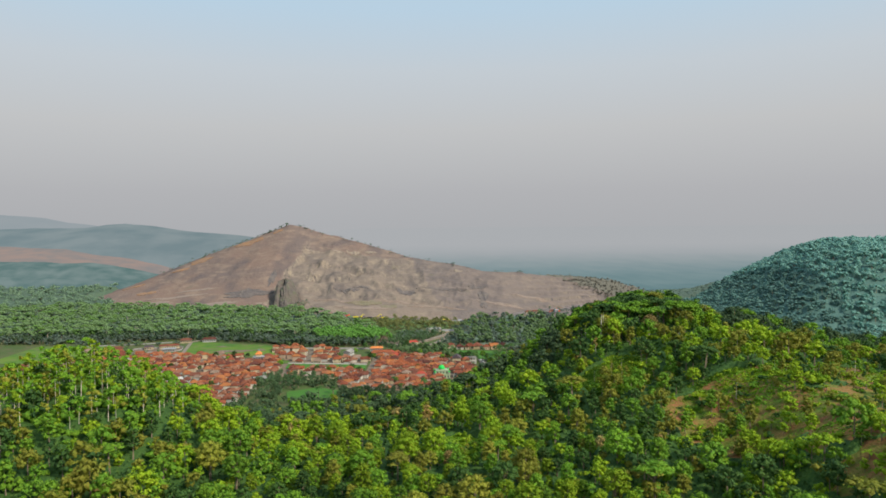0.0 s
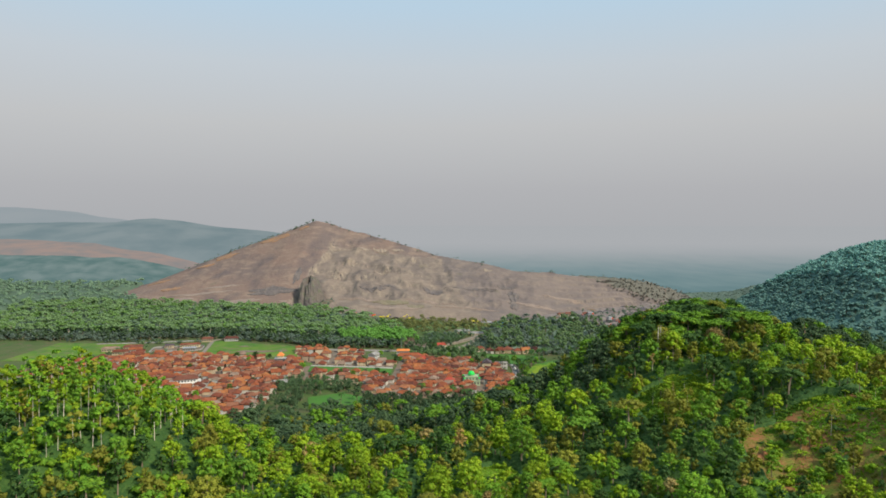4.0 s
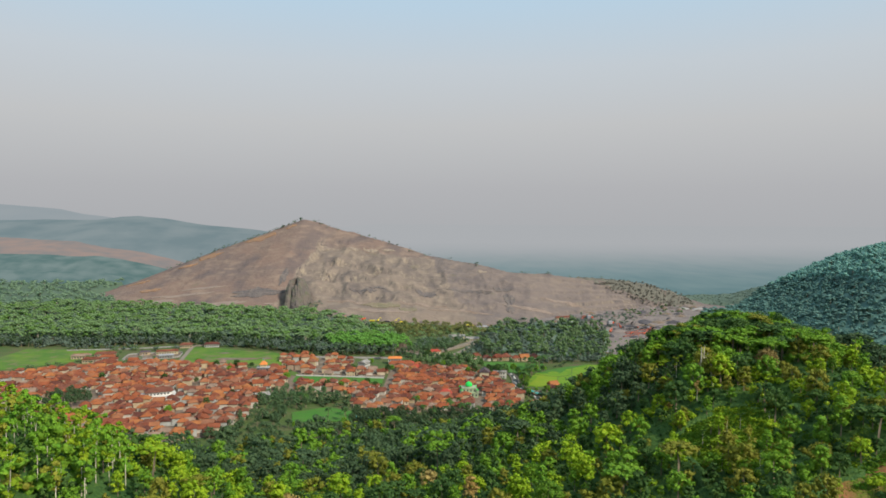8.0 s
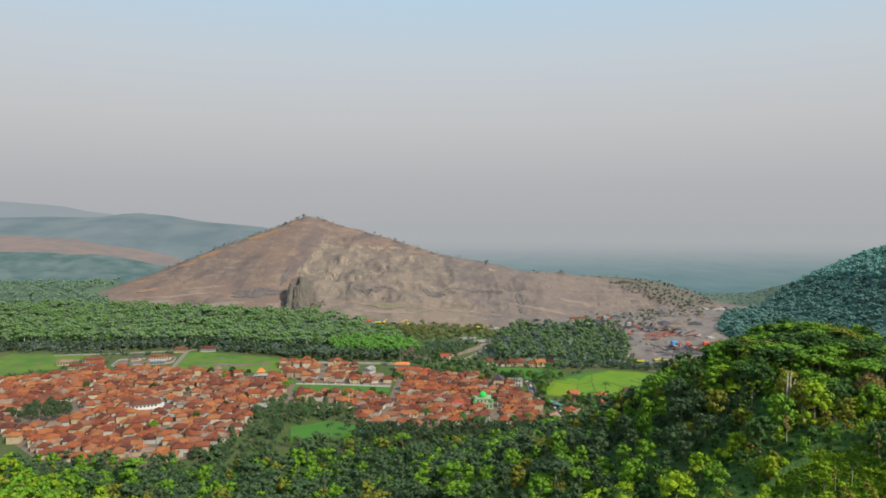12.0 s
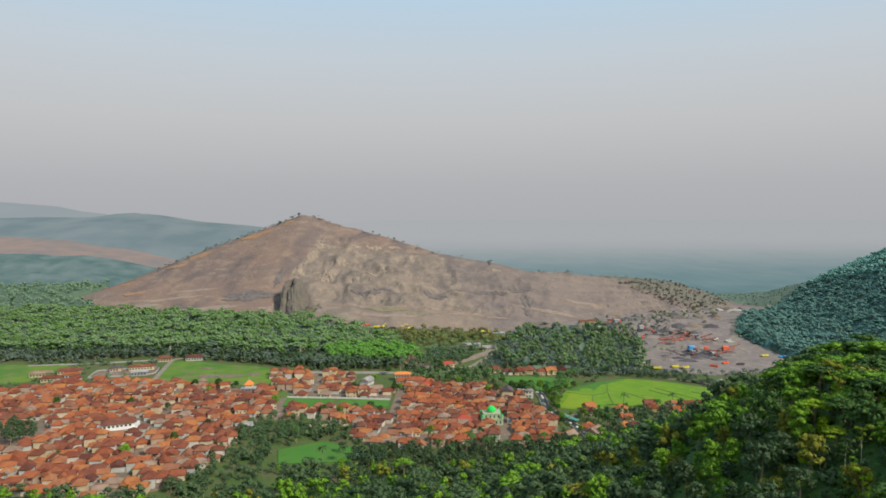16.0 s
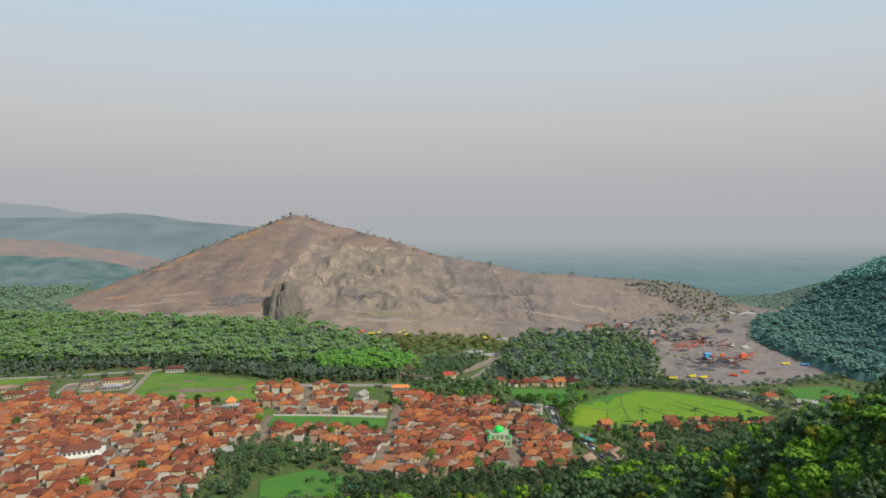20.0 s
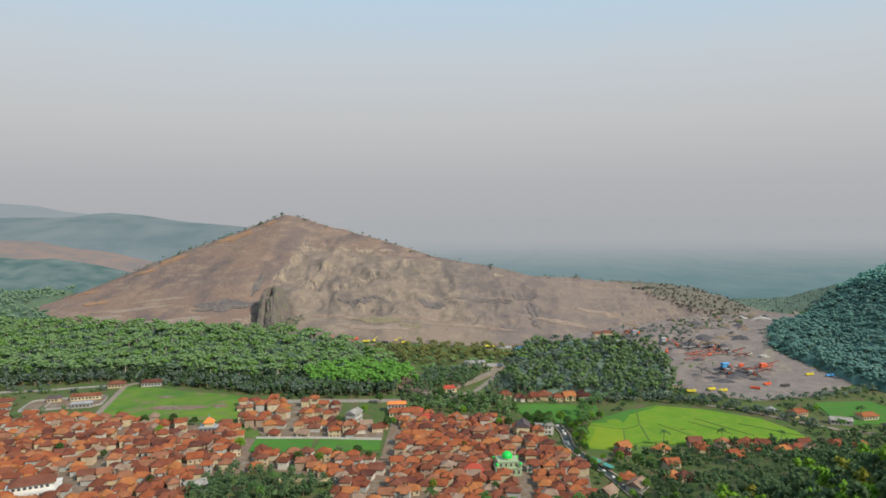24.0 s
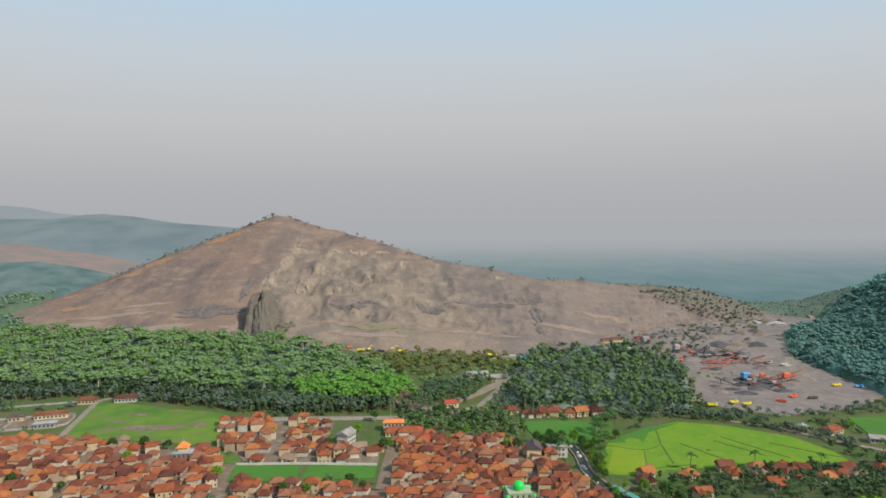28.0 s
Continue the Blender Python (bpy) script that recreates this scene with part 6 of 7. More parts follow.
# trees along the river lane
for k in range(26):
    f = k / 25
    tree("round", k % 4, "dark_green" if k % 2 else "mid_green", "bark", 80 - 10 * f + rng.normal(scale=2.5) + (22 if f < 0.3 else 0) * (0.3 - f) * 3, 812 - 80 * f, 0.55 + 0.4 * rng.random(), "dark green tree on the river bank", "tree", MIDDLE["round"], "river trees")
for k in range(30):
    f = k / 29
    tree("round", k % 4, ("dark_green", "mid_green", "dark_green")[k % 3], "bark", float(np.interp(722 - 130 * f, (600, 650, 690, 722), (96, 92, 88, 78))) + rng.normal(scale=2.0) + (4 if k % 2 else -14), 722 - 130 * f, 0.45 + 0.4 * rng.random(), "dark green tree beside the river channel", "tree", MIDDLE["round"], "river trees")
for x, y, s_ in ((47, 777, 1.3), (52, 786, 1.2), (44, 786, 1.1), (57, 792, 1.2), (40, 794, 1.0), (36, 782, 0.8), (50, 800, 1.0)):
    tree("round", 2, "dark_green", "bark", x, y, s_, "broad dark tree beside the river", "tree", MIDDLE["round"], "river trees")

# field banks
for line in ([(84, 797), (112, 786), (128, 797), (136, 836)], [(112, 786), (104, 752), (98, 742)], [(128, 797), (124, 762)], [(104, 752), (135, 760)], [(190, 775), (168, 806)], [(204, 770), (176, 814)], [(160, 768), (142, 800)], [(238, 770), (205, 800)]):
    strip("field_bank", line, 0.9, "bund", "grassy bank between rice plots", 0.75, 0.4, category="bank")


# ---- the quarry plant ----
def wheel(x, y, r, w):
    return tube([(x, y - w / 2, r), (x, y + w / 2, r)], [r, r], 8)


def dump_truck(x, y, turn, paint, label):
    ob = thing("dump_truck", label, "truck", at(x, y, turn, 1, 0.5), "quarry trucks")
    put("chassis", mesh("chassis", *box(-4, 3.6, -0.6, 0.6, 0.7, 1.1), "dark_steel"), ob)
    put("bed", mesh("bed", *join([box(-4.2, 1.6, -1.25, 1.25, 1.1, 1.3), box(-4.2, 1.6, -1.3, -1.15, 1.3, 2.6), box(-4.2, 1.6, 1.15, 1.3, 1.3, 2.6), box(1.5, 1.7, -1.3, 1.3, 1.3, 2.9), box(-4.3, -4.1, -1.3, 1.3, 1.3, 2.4)]), paint), ob)
    cab = put("cab", mesh("cab", *box(1.9, 3.9, -1.2, 1.2, 0.9, 2.9, 0.12), paint), ob)
    put("windscreen", mesh("windscreen", *box(3.78, 3.86, -1.0, 1.0, 1.8, 2.6), "window_glass"), cab)
    for wx in (-3.0, -1.8, 2.8):
        for sy in (-1, 1):
            put("wheel", mesh("wheel", *wheel(wx, sy * 1.05, 0.52, 0.4), "dark_steel"), ob)


def excavator(x, y, turn, label, paint="orange_steel", s=1.0):
    ob = thing("excavator", label, "excavator", at(x, y, turn, s, 0.5), "quarry excavators")
    for sy in (-1, 1):
        put("track", mesh("track", *box(-2, 2, sy * 1.3 - 0.35, sy * 1.3 + 0.35, 0, 0.9, 0.15), "dark_steel"), ob)
    put("body", mesh("body", *box(-2.2, 1.2, -1.3, 1.3, 1.0, 2.3, 0.1), paint), ob)
    cab = put("cab", mesh("cab", *box(0.1, 1.7, 0.2, 1.3, 1.1, 3.1, 0.12), paint), ob)
    put("cab_window", mesh("cab_window", *box(1.58, 1.64, 0.4, 1.1, 1.9, 2.9), "window_glass"), cab)
    put("boom", mesh("boom", *tube([(1.0, -0.3, 1.9), (3.2, -0.3, 5.0), (5.6, -0.3, 4.8)], [0.4, 0.42, 0.25], 4), paint), ob)
    arm = put("stick", mesh("stick", *tube([(5.5, -0.3, 4.9), (6.6, -0.3, 3.0), (6.3, -0.3, 1.5)], [0.3, 0.26, 0.2], 4), paint), ob)
    put("bucket", mesh("bucket", *box(5.6, 6.7, -0.9, 0.3, 0.4, 1.5, 0.15), "dark_steel"), arm)


def conveyor(x, y, turn, length, top, label, paint="orange_steel"):
    ob = thing("conveyor", label, "conveyor", at(x, y, turn, 1, 0.5), "quarry conveyors")
    put("boom", mesh("boom", *join([tube([(0, sy * 0.7, 0.8), (length, sy * 0.7, top)], [0.22, 0.22], 4) for sy in (-1, 1)] +
                                   [tube([(length * f, -0.7, 0.8 + (top - 0.8) * f), (length * f, 0.7, 0.8 + (top - 0.8) * f)], [0.12, 0.12], 4) for f in np.linspace(0.05, 0.95, 9)]), paint), ob)
    put("belt", mesh("belt", *tube([(0, 0, 0.9), (length, 0, top + 0.1)], [0.62, 0.62], 4), "dark_steel"), ob)
    for f in (0.35, 0.75):
        h = 0.8 + (top - 0.8) * f
        for sy in (-1, 1):
            put("leg", mesh("leg", *tube([(length * f - 0.6, sy * 1.1, -0.8), (length * f, sy * 0.7, h)], [0.16, 0.14], 4), paint), ob)


def crusher(x, y, turn, paint, label, s=1.0):
    ob = thing("crusher_plant", label, "crusher", at(x, y, turn, s, 0.4), "quarry plant")
    for sx in (-3.4, 3.4):
        for sy in (-2.2, 2.2):
            put("leg", mesh("leg", *box(sx - 0.25, sx + 0.25, sy - 0.25, sy + 0.25, -0.8, 3.2), "dark_steel"), ob)
    put("deck", mesh("deck", *box(-4.4, 4.4, -3, 3, 3.2, 3.5), "dark_steel"), ob)
    h = put("housing", mesh("housing", *box(-3.6, 2.4, -2.6, 2.6, 3.5, 7.2), paint), ob)
    put("roof", mesh("roof", *roof_shape(6.4, 5.4, 7.3, 1.2, 0.4, 0.0), paint), h)
    put("hopper", mesh("hopper", *box(2.6, 5.2, -1.6, 1.6, 4.2, 6.4, -0.5), "orange_steel"), ob)
    put("stair", mesh("stair", *tube([(-6.4, 0, -0.6), (-3.8, 0, 3.4)], [0.35, 0.35], 4), "dark_steel"), ob)


def heap(x, y, rx, ry, h, mat, label, seed):
    a = np.linspace(0, 2 * np.pi, 16, endpoint=False)
    v, q = [], []
    for f, r in ((-0.15, 1.08), (0.0, 1.0), (0.45, 0.66), (0.8, 0.33), (1.0, 0.04)):
        nz = 1 + 0.6 * fbm(np.cos(a) * 1.5 + seed, np.sin(a) * 1.5 + f * 2)
        v.append(np.stack([rx * r * nz * np.cos(a), ry * r * nz * np.sin(a), np.full(16, h * f)], 1))
    q = [(i * 16 + j, i * 16 + (j + 1) % 16, (i + 1) * 16 + (j + 1) % 16, (i + 1) * 16 + j) for i in range(4) for j in range(16)]
    thing("stockpile", label, "heap", at(x, y, 0, 1, 0.3), "quarry stockpiles", data=mesh("stockpile", np.concatenate(v), q, mat, True))


YARD_BACK = [(226, 1040), (290, 1035), (320, 1065), (352, 1120), (380, 1175), (440, 1230), (480, 1290), (400, 1285), (300, 1235), (200, 1165), (150, 1095), (190, 1075)]
for k in range(330):
    x, y = 150 + 340 * rng.random(), 1030 + 260 * rng.random()
    if inside(YARD_BACK, np.array([x]), np.array([y]))[0]:
        heap(x, y, 4 + 9 * rng.random(), 3 + 5 * rng.random(), 1.2 + 4 * rng.random() ** 2, ("gravel", "coal", "soil", "dark_rock", "gravel")[k % 5], ("grey", "dark grey", "brown", "blackish", "dusty grey")[k % 5] + " heap of quarried stone in the yard", 60 + k * 1.7)
for k in range(34):
    x, y = 214 + 100 * rng.random(), 930 + 85 * rng.random()
    heap(x, y, 4 + 7 * rng.random(), 3 + 4 * rng.random(), 1.0 + 2.6 * rng.random(), ("coal", "gravel", "dark_rock")[k % 3], ("dark", "grey", "blackish")[k % 3] + " low heap of crushed stone", 160 + k * 1.3)
for k in range(26):
    x, y = -160 + 260 * rng.random(), 1040 + 22 * rng.random()
    heap(x, y, 3 + 5 * rng.random(), 2.5 + 3 * rng.random(), 0.8 + 2.4 * rng.random(), ("soil", "gravel", "dark_rock")[k % 3], ("brown", "grey", "dark grey")[k % 3] + " heap of broken stone on the quarry floor", 230 + k * 1.9)
belt("yard_scrub", [(150, 1090), (226, 1050), (262, 1070), (300, 1130), (270, 1170), (200, 1150)], 9, COARSE, ("shrub", "round", "upright"), "dusty_dark", "haze-tinted scrub among the quarry heaps", (0.3, 0.9), 0.6)
belt("yard_scrub", [(280, 1170), (330, 1150), (372, 1180), (440, 1260), (400, 1280), (300, 1230)], 10, COARSE, ("shrub", "round"), "dusty_green", "haze-tinted scrub among the far quarry heaps", (0.3, 0.8), 0.45)
belt("yard_scrub", [(220, 975), (262, 985), (268, 1000), (224, 1000)], 7, COARSE, ("shrub",), "dusty_green", "haze-tinted scrub in the quarry yard", (0.2, 0.45), 0.6)
strip("yard_track", [(235, 905), (262, 925), (300, 930), (335, 960), (330, 1010), (294, 1057), (262, 1062)], 6, "road", "pale truck track across the quarry yard", 0.62, 0.2)
strip("yard_track", [(205, 905), (214, 950), (236, 985), (262, 1010)], 5, "road", "pale truck track across the quarry yard", 0.62, 0.2)
crusher(266, 970, 0.2, "blue_paint", "blue crushing plant on steel legs")
crusher(236, 1072, 0.4, "grey_sheet", "grey crushing plant on steel legs")
crusher(214, 1110, 0.1, "grey_sheet", "dusty grey crushing plant on steel legs")
crusher(306, 972, 0.1, "orange_steel", "orange-red crushing plant on steel legs", 0.85)
crusher(286, 978, -0.1, "orange_steel", "orange-red screening plant on steel legs", 0.6)
for k in range(14):
    x, y = (238 + 62 * rng.random(), 1005 + 90 * rng.random()) if k < 9 else (244 + 50 * rng.random(), 945 + 25 * rng.random())
    crusher(x, y, 6.28 * rng.random(), ("grey_sheet", "dark_steel", "dark_rock")[k % 3], "dusty grey screening plant among the heaps", 0.45 + 0.25 * rng.random())
    conveyor(x + 4, y - 3, 6.28 * rng.random(), 12 + 8 * rng.random(), 4 + 3 * rng.random(), "dusty conveyor among the heaps" if k % 3 else "orange conveyor among the heaps", "dark_steel" if k % 3 else "orange_steel")
conveyor(284, 970, 0.1, 34, 6, "orange steel conveyor beside the crusher")
conveyor(216, 1036, 1.9, 18, 9, "orange steel conveyor at the yard's edge")
conveyor(252, 1026, 0.0, 40, 4, "long orange steel conveyor in the quarry yard")
conveyor(292, 962, 0.2, 22, 6, "orange steel conveyor beside the crusher")
conveyor(214, 1024, 2.0, 16, 8, "orange steel conveyor in the quarry yard", )
conveyor(238, 1008, 0.1, 30, 5, "long orange steel conveyor in the quarry yard")
conveyor(246, 1022, 0.3, 24, 6, "long orange steel conveyor in the quarry yard")
conveyor(300, 978, 0.05, 26, 7, "orange steel conveyor beside the crusher")
conveyor(246, 1030, 0.15, 38, 6, "long orange steel conveyor in the quarry yard")
conveyor(262, 962, 1.2, 16, 6, "dark dusty conveyor among the heaps", "dark_steel")
conveyor(270, 950, 2.9, 20, 5, "dark dusty conveyor among the heaps", "dark_steel")
conveyor(300, 1060, 2.7, 20, 6, "dusty steel conveyor in the quarry yard", "dark_steel")
conveyor(196, 1112, 0.4, 24, 8, "red steel conveyor in the quarry yard")
conveyor(250, 955, 2.6, 18, 6, "dark dusty conveyor in the quarry yard", "dark_steel")
conveyor(282, 948, 0.6, 16, 6, "dark dusty conveyor in the quarry yard", "dark_steel")
conveyor(262, 1060, 0.9, 22, 7, "dusty steel conveyor in the quarry yard", "dark_steel")
for k, (x, y, rx, ry, h) in enumerate(((248, 930, 13, 8, 3.2), (266, 946, 15, 9, 4.5), (284, 936, 11, 7, 3.0), (258, 956, 10, 8, 4.0), (276, 958, 12, 7, 3.6), (240, 1040, 12, 9, 4), (270, 1085, 16, 8, 5), (232, 1090, 14, 9, 5), (252, 1110, 16, 7, 4))):
    heap(x, y, rx, ry, h, "coal" if k < 5 else "gravel", "dark grey heap of crushed stone" if k < 5 else "grey heap of crushed stone", k * 3.1)
for k, (x, y, rx, ry, h) in enumerate(((461, 1202, 16, 6, 4), (430, 1238, 18, 6, 5), (406, 1250, 12, 5, 4), (330, 1020, 8, 4, 2))):
    heap(x, y, rx, ry, h, "concrete", "pale heap of crushed limestone", 40 + k * 2.7)
dump_truck(224, 900, 0.3, "yellow_paint", "yellow dump truck parked in the quarry yard")
dump_truck(233, 895, 0.3, "yellow_paint", "yellow dump truck parked in the quarry yard")
dump_truck(203, 893, 0.0, "yellow_paint", "yellow dump truck beside the quarry office")
dump_truck(266, 903, 2.6, "orange_steel", "red dump truck in the quarry yard")
dump_truck(284, 917, 0.5, "orange_steel", "orange dump truck in the quarry yard")
dump_truck(298, 911, 0.1, "dark_steel", "dark dump truck in the quarry yard")
dump_truck(342, 950, 0.2, "yellow_paint", "yellow dump truck at the yard's edge")
dump_truck(360, 946, 0.2, "blue_paint", "blue dump truck at the yard's edge")
dump_truck(316, 1026, 0.5, "white", "white dump truck on the haul road")
dump_truck(328, 1018, 0.4, "white", "white dump truck on the haul road")
dump_truck(262, 1050, 0.3, "white", "white dump truck in the quarry")
dump_truck(-109, 1048, 0.2, "yellow_paint", "yellow dump truck on the quarry floor")
dump_truck(-133, 1049, 0.4, "orange_steel", "orange dump truck on the quarry floor")
dump_truck(-88, 1046, 2.8, "dark_steel", "dark dump truck on the quarry floor")
dump_truck(-66, 1050, 0.6, "yellow_paint", "yellow dump truck on the quarry floor")
dump_truck(-122, 1056, 1.2, "orange_steel", "orange dump truck on the quarry floor")
excavator(-76, 1056, 0.2, "yellow excavator on the quarry floor", "yellow_paint")
excavator(-101, 1052, 0.9, "yellow excavator on the quarry floor", "yellow_paint")
excavator(-146, 1052, 2.4, "orange excavator on the quarry floor")
excavator(228, 1036, 1.0, "orange excavator in the quarry")
excavator(250, 1066, 2.2, "orange excavator in the quarry")
excavator(272, 1024, 0.4, "orange excavator in the quarry")
for x, y, w in ((183, 1123, 14), (170, 1118, 12), (212, 1126, 12)):
    block("quarry_hut", x, y, 0.2, w, 7, 1, "tiles", "cream", "tiled hut among the quarry heaps", 1.8, 2.2, category="hut")
for x, y, w, r_ in ((47, 1040, 14, "grey_sheet"), (66, 1040, 16, "blue_paint"), (90, 1044, 10, "pale_sheet"), (30, 1042, 8, "yellow_paint")):
    block("quarry_shed", x, y, 0.1, w, 7, 1, r_, "cream", "small shed at the quarry's edge", 1.4, 0.0, category="shed")
ob = thing("silo_tower", "cream concrete tower at the quarry", "tower", at(176, 1040, 0.2))
put("shaft", mesh("shaft", *box(-3, 3, -3, 3, -1, 13), "cream"), ob)
put("cap", mesh("cap", *box(-3.4, 3.4, -3.4, 3.4, 13, 14), "concrete"), ob)
for z in (3, 7, 10.5):
    put("window", mesh("window", *box(-0.8, 0.8, -3.06, -2.98, z, z + 1.4), "window_glass"), ob)

# ---- single trees ----
PALM_SPOTS = [(81, 794), (86, 804), (92, 812), (97, 822), (84, 784), (78, 772), (104, 832), (116, 857), (122, 864), (129, 871), (141, 879), (110, 862), (150, 884), (-125, 637), (-117, 649), (-120, 630), (-6, 617), (7, 614), (-31, 633),
              (20, 620), (34, 622), (-17, 606), (-2, 626), (12, 628), (-24, 618), (46, 626), (-95, 590), (-82, 595), (-60, 600), (150, 720), (130, 750), (210, 745), (172, 752), (240, 748), (262, 765), (300, 800)]
PALM_SPOTS += [(77, 762), (79, 772), (82, 786), (86, 798), (74, 752), (70, 742), (90, 816), (95, 826), (100, 838), (106, 846), (112, 852), (88, 822), (54, 772), (50, 764)]
for x, y in zip(rng.uniform(-190, -62, 34), rng.uniform(846, 872, 34)):
    PALM_SPOTS.append((x, y))
for x, y in zip(rng.uniform(40, 180, 26), rng.uniform(872, 915, 26)):
    PALM_SPOTS.append((x, y))
for k, (x, y) in enumerate(PALM_SPOTS):
    far_off = y > 838
    tree("palm", k % 4, "wood_dark" if far_off else "dark_green", "bark", x, y, (1.15 if far_off else 1.35) * (0.8 + 0.4 * rng.random()),
         "grey-green coconut palm at the wood's edge" if far_off else "green coconut palm below the village", "palm_tree", PALMS, "coconut palms")
for k, (x, y, s) in enumerate(((-258, 771, 0.9), (-234, 757, 1.0), (-214, 757, 1.1), (-214, 733, 1.0), (-206, 756, 0.7), (-199, 757, 0.8), (-153, 708, 1.2), (-263, 701, 0.9), (-64, 768, 1.1), (-60, 772, 0.9), (-41, 770, 0.8), (57, 780, 1.2), (66, 795, 1.3), (70, 788, 1.1), (24, 775, 1.2),
                               (18, 780, 1.0), (-100, 770, 0.9), (-112, 690, 1.1), (-100, 694, 0.9), (-78, 706, 1.1), (-70, 700, 0.9), (-84, 798, 1.0), (-25, 850, 1.3), (-75, 830, 1.2), (-8, 806, 1.0), (98, 700, 1.5), (104, 694, 1.3), (90, 714, 1.1), (-204, 856, 0.8), (-320, 700, 1.0), (-290, 720, 0.8), (-230, 690, 0.8),
                               (-195, 615, 1.0), (-215, 590, 1.0), (-250, 580, 0.9), (-185, 650, 0.8), (-30, 660, 0.8), (5, 660, 0.8), (-10, 730, 0.7), (-140, 790, 0.8), (-155, 765, 0.8), (-120, 800, 0.7), (282, 830, 0.8), (300, 770, 1.0), (270, 760, 1.1), (330, 770, 1.0))):
    tree("round", k % 4, "dark_green" if k % 3 else "mid_green", "bark", x, y, s * 0.9, "dark green round garden tree among the houses", "tree", MIDDLE["round"], "village trees")
for k in range(60):
    cx, cy, rx, ry = CLEARINGS[k % 10]
    x, y = cx + rng.uniform(-1, 1) * rx * 0.8, cy + rng.uniform(-1, 1) * ry * 0.8
    tree("banana", k % 3, "lime", "bark", x, y, 0.9 + 0.5 * rng.random(), "banana plant with torn green leaves on the hillside", "banana_plant", BANANAS, "banana plants")
for k in range(40):
    cx, cy, rx, ry = CLEARINGS[k % 10]
    x, y = cx + rng.uniform(-1, 1) * rx * 0.9, cy + rng.uniform(-1, 1) * ry * 0.9
    tree("shrub", k % 4, ("lime", "mid_green", "olive")[k % 3], "bark", x, y, 0.22 + 0.3 * rng.random(), "low leafy bush in the hillside clearing", "bush", MIDDLE["shrub"], "clearing bushes")
# mixed trees on the knoll's near side
SIDE = np.random.default_rng(91)
for k in range(46):
    u, w = SIDE.random(2)
    x, y = 72 + 32 * u, 326 + 44 * w + 10 * u
    kind = ("slender", "umbrella", "round", "slender", "upright")[k % 5]
    leaf = ("olive", "lime", "mid_green", "lime", "olive", "mid_green", "dark_green")[k % 7]
    tree(kind, k % 5, leaf, "pale_bark" if kind == "slender" else "bark", x, y, 0.72 + 0.5 * SIDE.random(), LEAF_WORDS[leaf] + KIND_WORDS[kind], "tree", group="hillside trees")
for x, y, sz, leaf in ((89.6, 329.2, 1.45, "olive"), (110.8, 333.4, 1.35, "dry"), (81, 322, 0.9, "dry")):
    tree("round" if sz > 1 else "slender", 2, leaf, "pale_bark", x, y, sz, LEAF_WORDS[leaf] + " tall tree with a pale stem on the knoll", "tree", group="hillside trees")
# grass drifts, banana plants and young trees on the open slope below them
x, y = SIDE.uniform(60, 132, 9000), SIDE.uniform(268, 330, 9000)
for leaf, off in (("lime", 5), ("mid_green", 60)):
    k = fbm(x / 11 + off, y / 11, 3) > 0.0
    turf = leaves(np.stack([x[k], y[k], height(x[k], y[k]) + 0.7], 1), np.full((k.sum(), 3), 0.55), k.sum() * 3, 0.5, SIDE)
    tagged(new("tall_grass", mesh("tall_grass", *turf, leaf)), "tufts of tall grass on the open slope of the knoll", "grass", kind="stuff")
for k in range(54):
    x, y = SIDE.uniform(66, 132), SIDE.uniform(276, 328)
    if k % 3 == 0:
        tree("banana", k % 3, "lime", "bark", x, y, 1.0 + 0.5 * SIDE.random(), "banana plant with torn green leaves on the hillside", "banana_plant", BANANAS, "banana plants")
    else:
        kind, leaf = ("slender", "upright", "shrub")[k % 4 % 3], ("olive", "mid_green", "lime", "dark_green")[k % 4]
        tree(kind, k % 4, leaf, "pale_bark" if kind == "slender" else "bark", x, y, 0.45 + 0.45 * SIDE.random(), LEAF_WORDS[leaf] + KIND_WORDS[kind], "tree" if kind != "shrub" else "shrub", group="hillside trees")
snag = new("dead_tree")
snag.matrix_basis = pose(86.5, 333.7, float(height(86.5, 333.7))) @ Matrix.Diagonal((1.3, 1.3, 1.58, 1))
put("trunk", mesh("trunk", *tube([(0, 0, -0.5), (0.1, 0, 4), (0.25, 0.1, 9.5)], [0.34, 0.28, 0.12], 7), "pale_bark", True), snag)
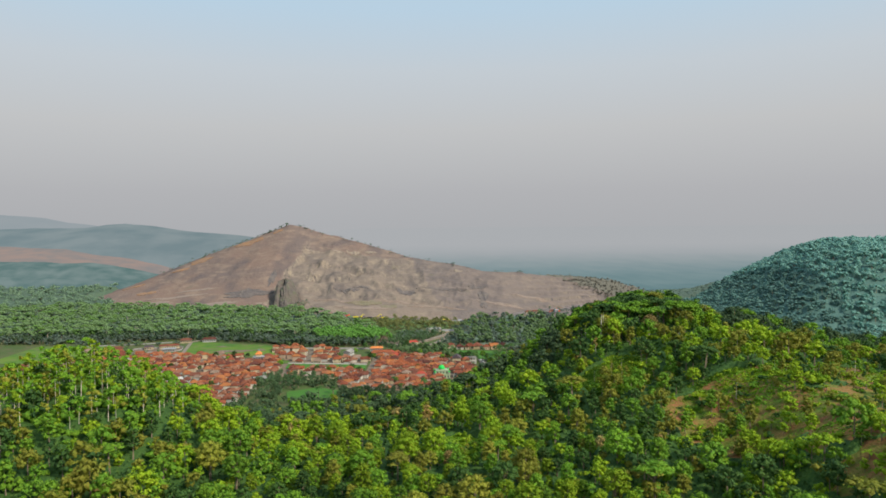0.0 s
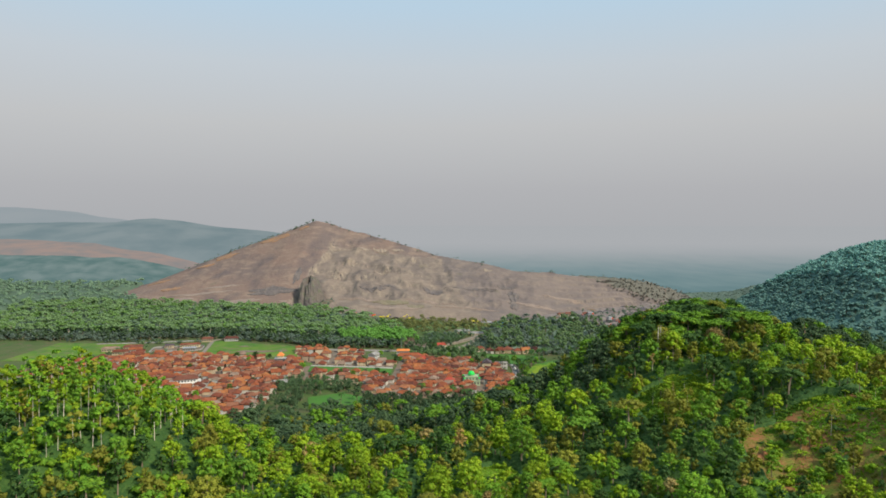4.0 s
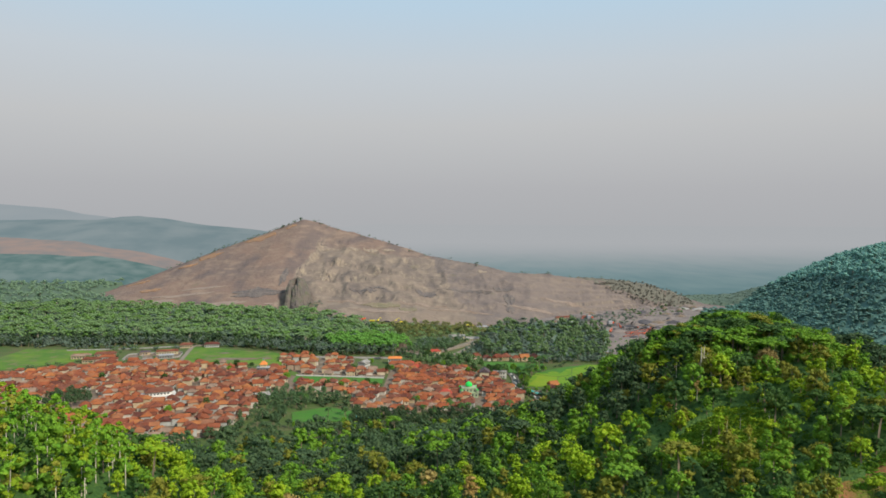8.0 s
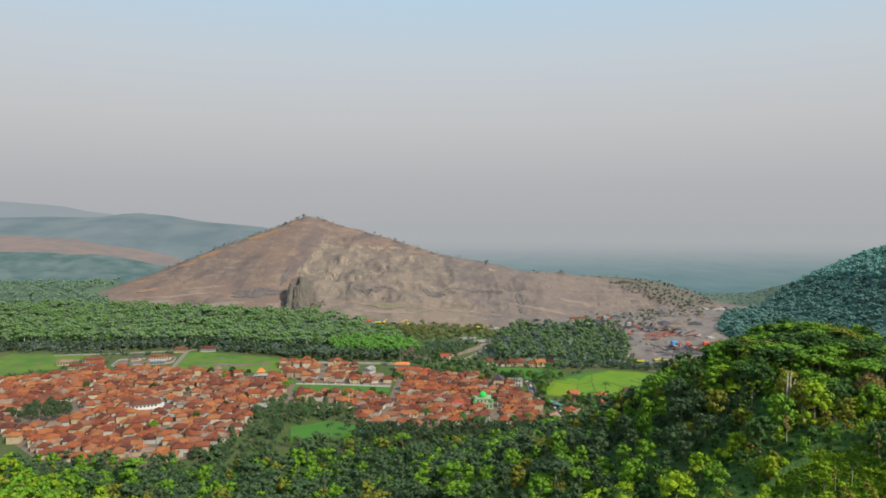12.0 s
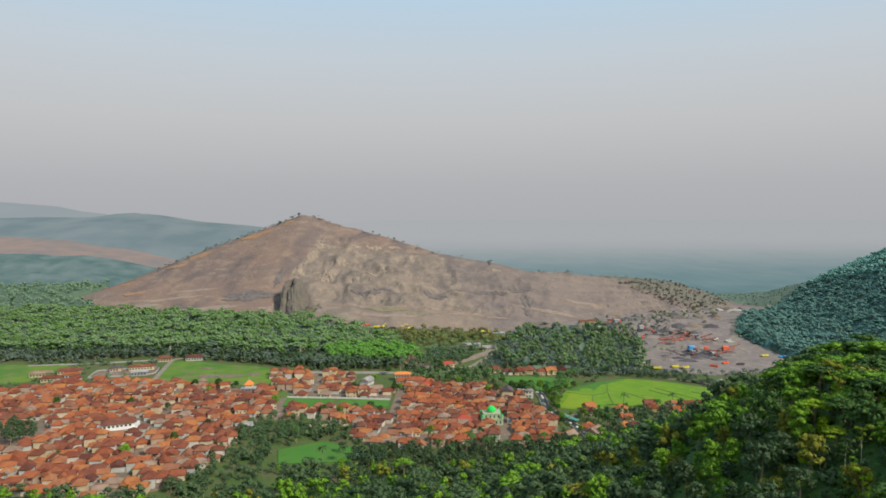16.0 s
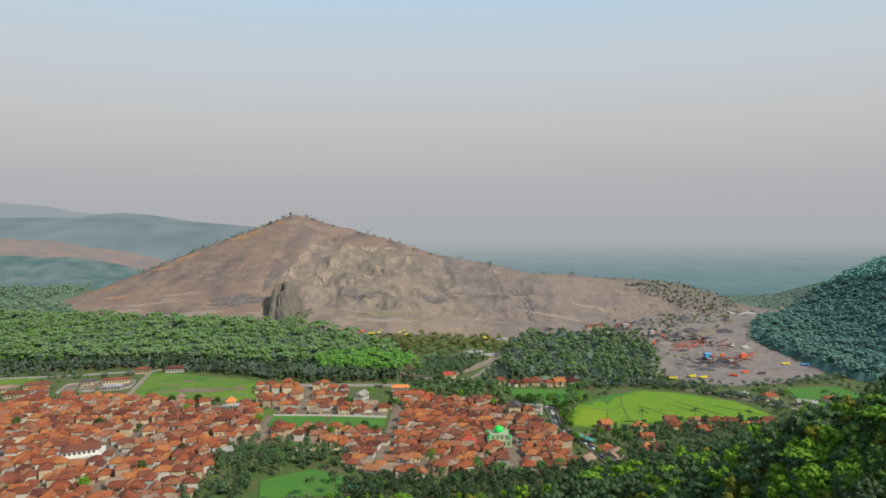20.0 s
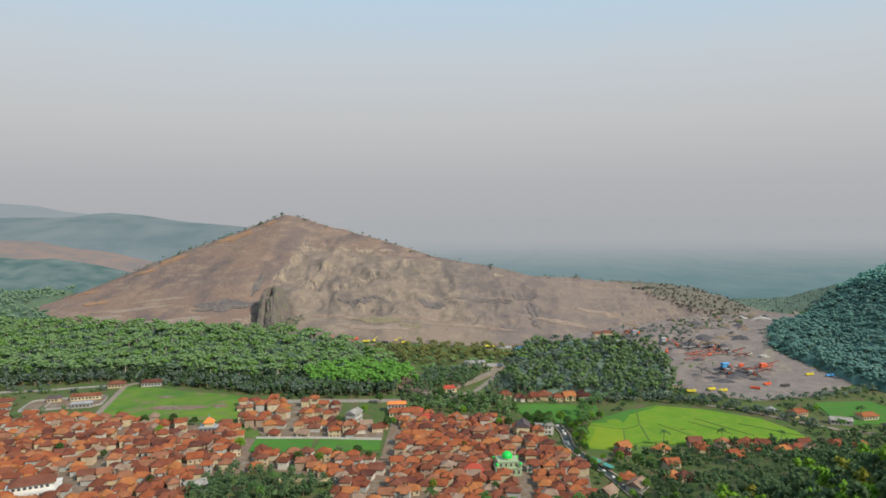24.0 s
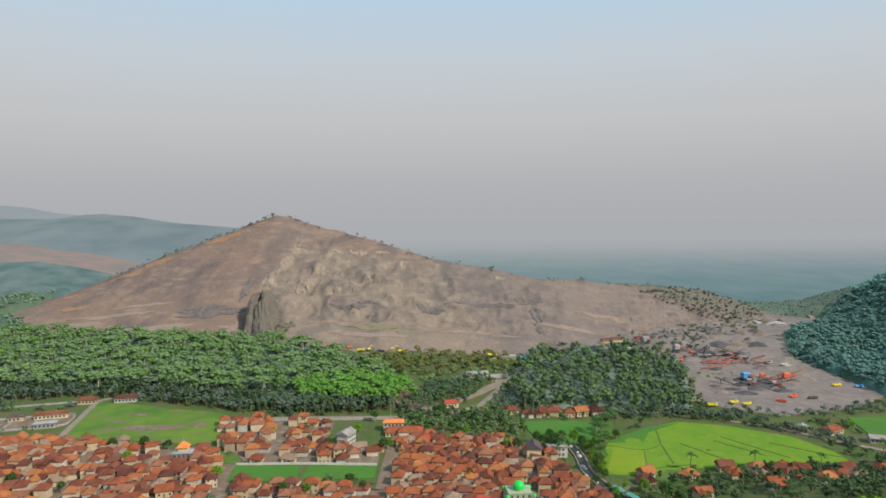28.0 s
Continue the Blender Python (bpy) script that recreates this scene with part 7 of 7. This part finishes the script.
put("limb", mesh("limb", *tube([(0.12, 0, 4.2), (0.9, 0.1, 6), (1.05, 0.2, 10)], [0.2, 0.17, 0.05], 6), "pale_bark", True), snag)
put("limb", mesh("limb", *tube([(0.8, 0.1, 5.6), (1.5, 0, 7), (1.9, -0.1, 8.4)], [0.13, 0.1, 0.04], 6), "pale_bark", True), snag)
tagged(snag, "pale bare dead tree standing among green ones", "tree")
crest = []
for x in np.concatenate([rng.uniform(-520, -285, 120), rng.uniform(-285, -60, 40), rng.uniform(-60, 330, 50)]):
    cy = float(np.interp(x, CX, CY))
    crest.append((("round", "shrub", "umbrella")[rng.integers(3)], x, cy + rng.uniform(-10, 8), (0.36 if -340 < x < -230 else 0.22) + 0.42 * rng.random() ** 2))
wood_of("crest_trees", COARSE, crest, "dusty_dark", "bark", "dark scrubby trees along the mountain's crest", mountain_z)
belt("slope_scrub", [(-720, 1160), (-560, 1120), (-430, 1090), (-440, 1110), (-560, 1160), (-700, 1230)], 10, COARSE, ("shrub", "round"), "dusty_green", "haze-tinted scrub on the mountain's lower slope", (0.5, 0.9), 0.7, ground=lambda x, y: np.maximum(mountain_z(x, y), height(x, y)))
undergrowth("slope_undergrowth", [(232, 1306), (290, 1290), (340, 1282), (410, 1290), (452, 1304), (440, 1330), (330, 1322)], 4, 1.2, 3.0, "dry_scrub", "dry grey-green scrub on the eastern end of the mountain", ground=lambda x, y: np.maximum(mountain_z(x, y), height(x, y)), tufts=2500, leaf=0.9)
belt("slope_scrub", [(262, 1292), (330, 1262), (400, 1278), (446, 1300), (440, 1328), (330, 1318)], 6.5, SOFT, ("shrub", "round"), "dry_scrub", "dry grey-green scrub on the eastern end of the mountain", (0.35, 0.7), 0.95, ground=lambda x, y: np.maximum(mountain_z(x, y), height(x, y)))
belt("slope_scrub", [(-268, 1076), (-196, 1076), (-188, 1100), (-205, 1120), (-215, 1092), (-262, 1092)], 7, COARSE, ("shrub", "round"), "dusty_dark", "haze-tinted scrub round the foot of the rock buttress", (0.3, 0.7), 0.8, ground=lambda x, y: np.maximum(mountain_z(x, y), height(x, y)))
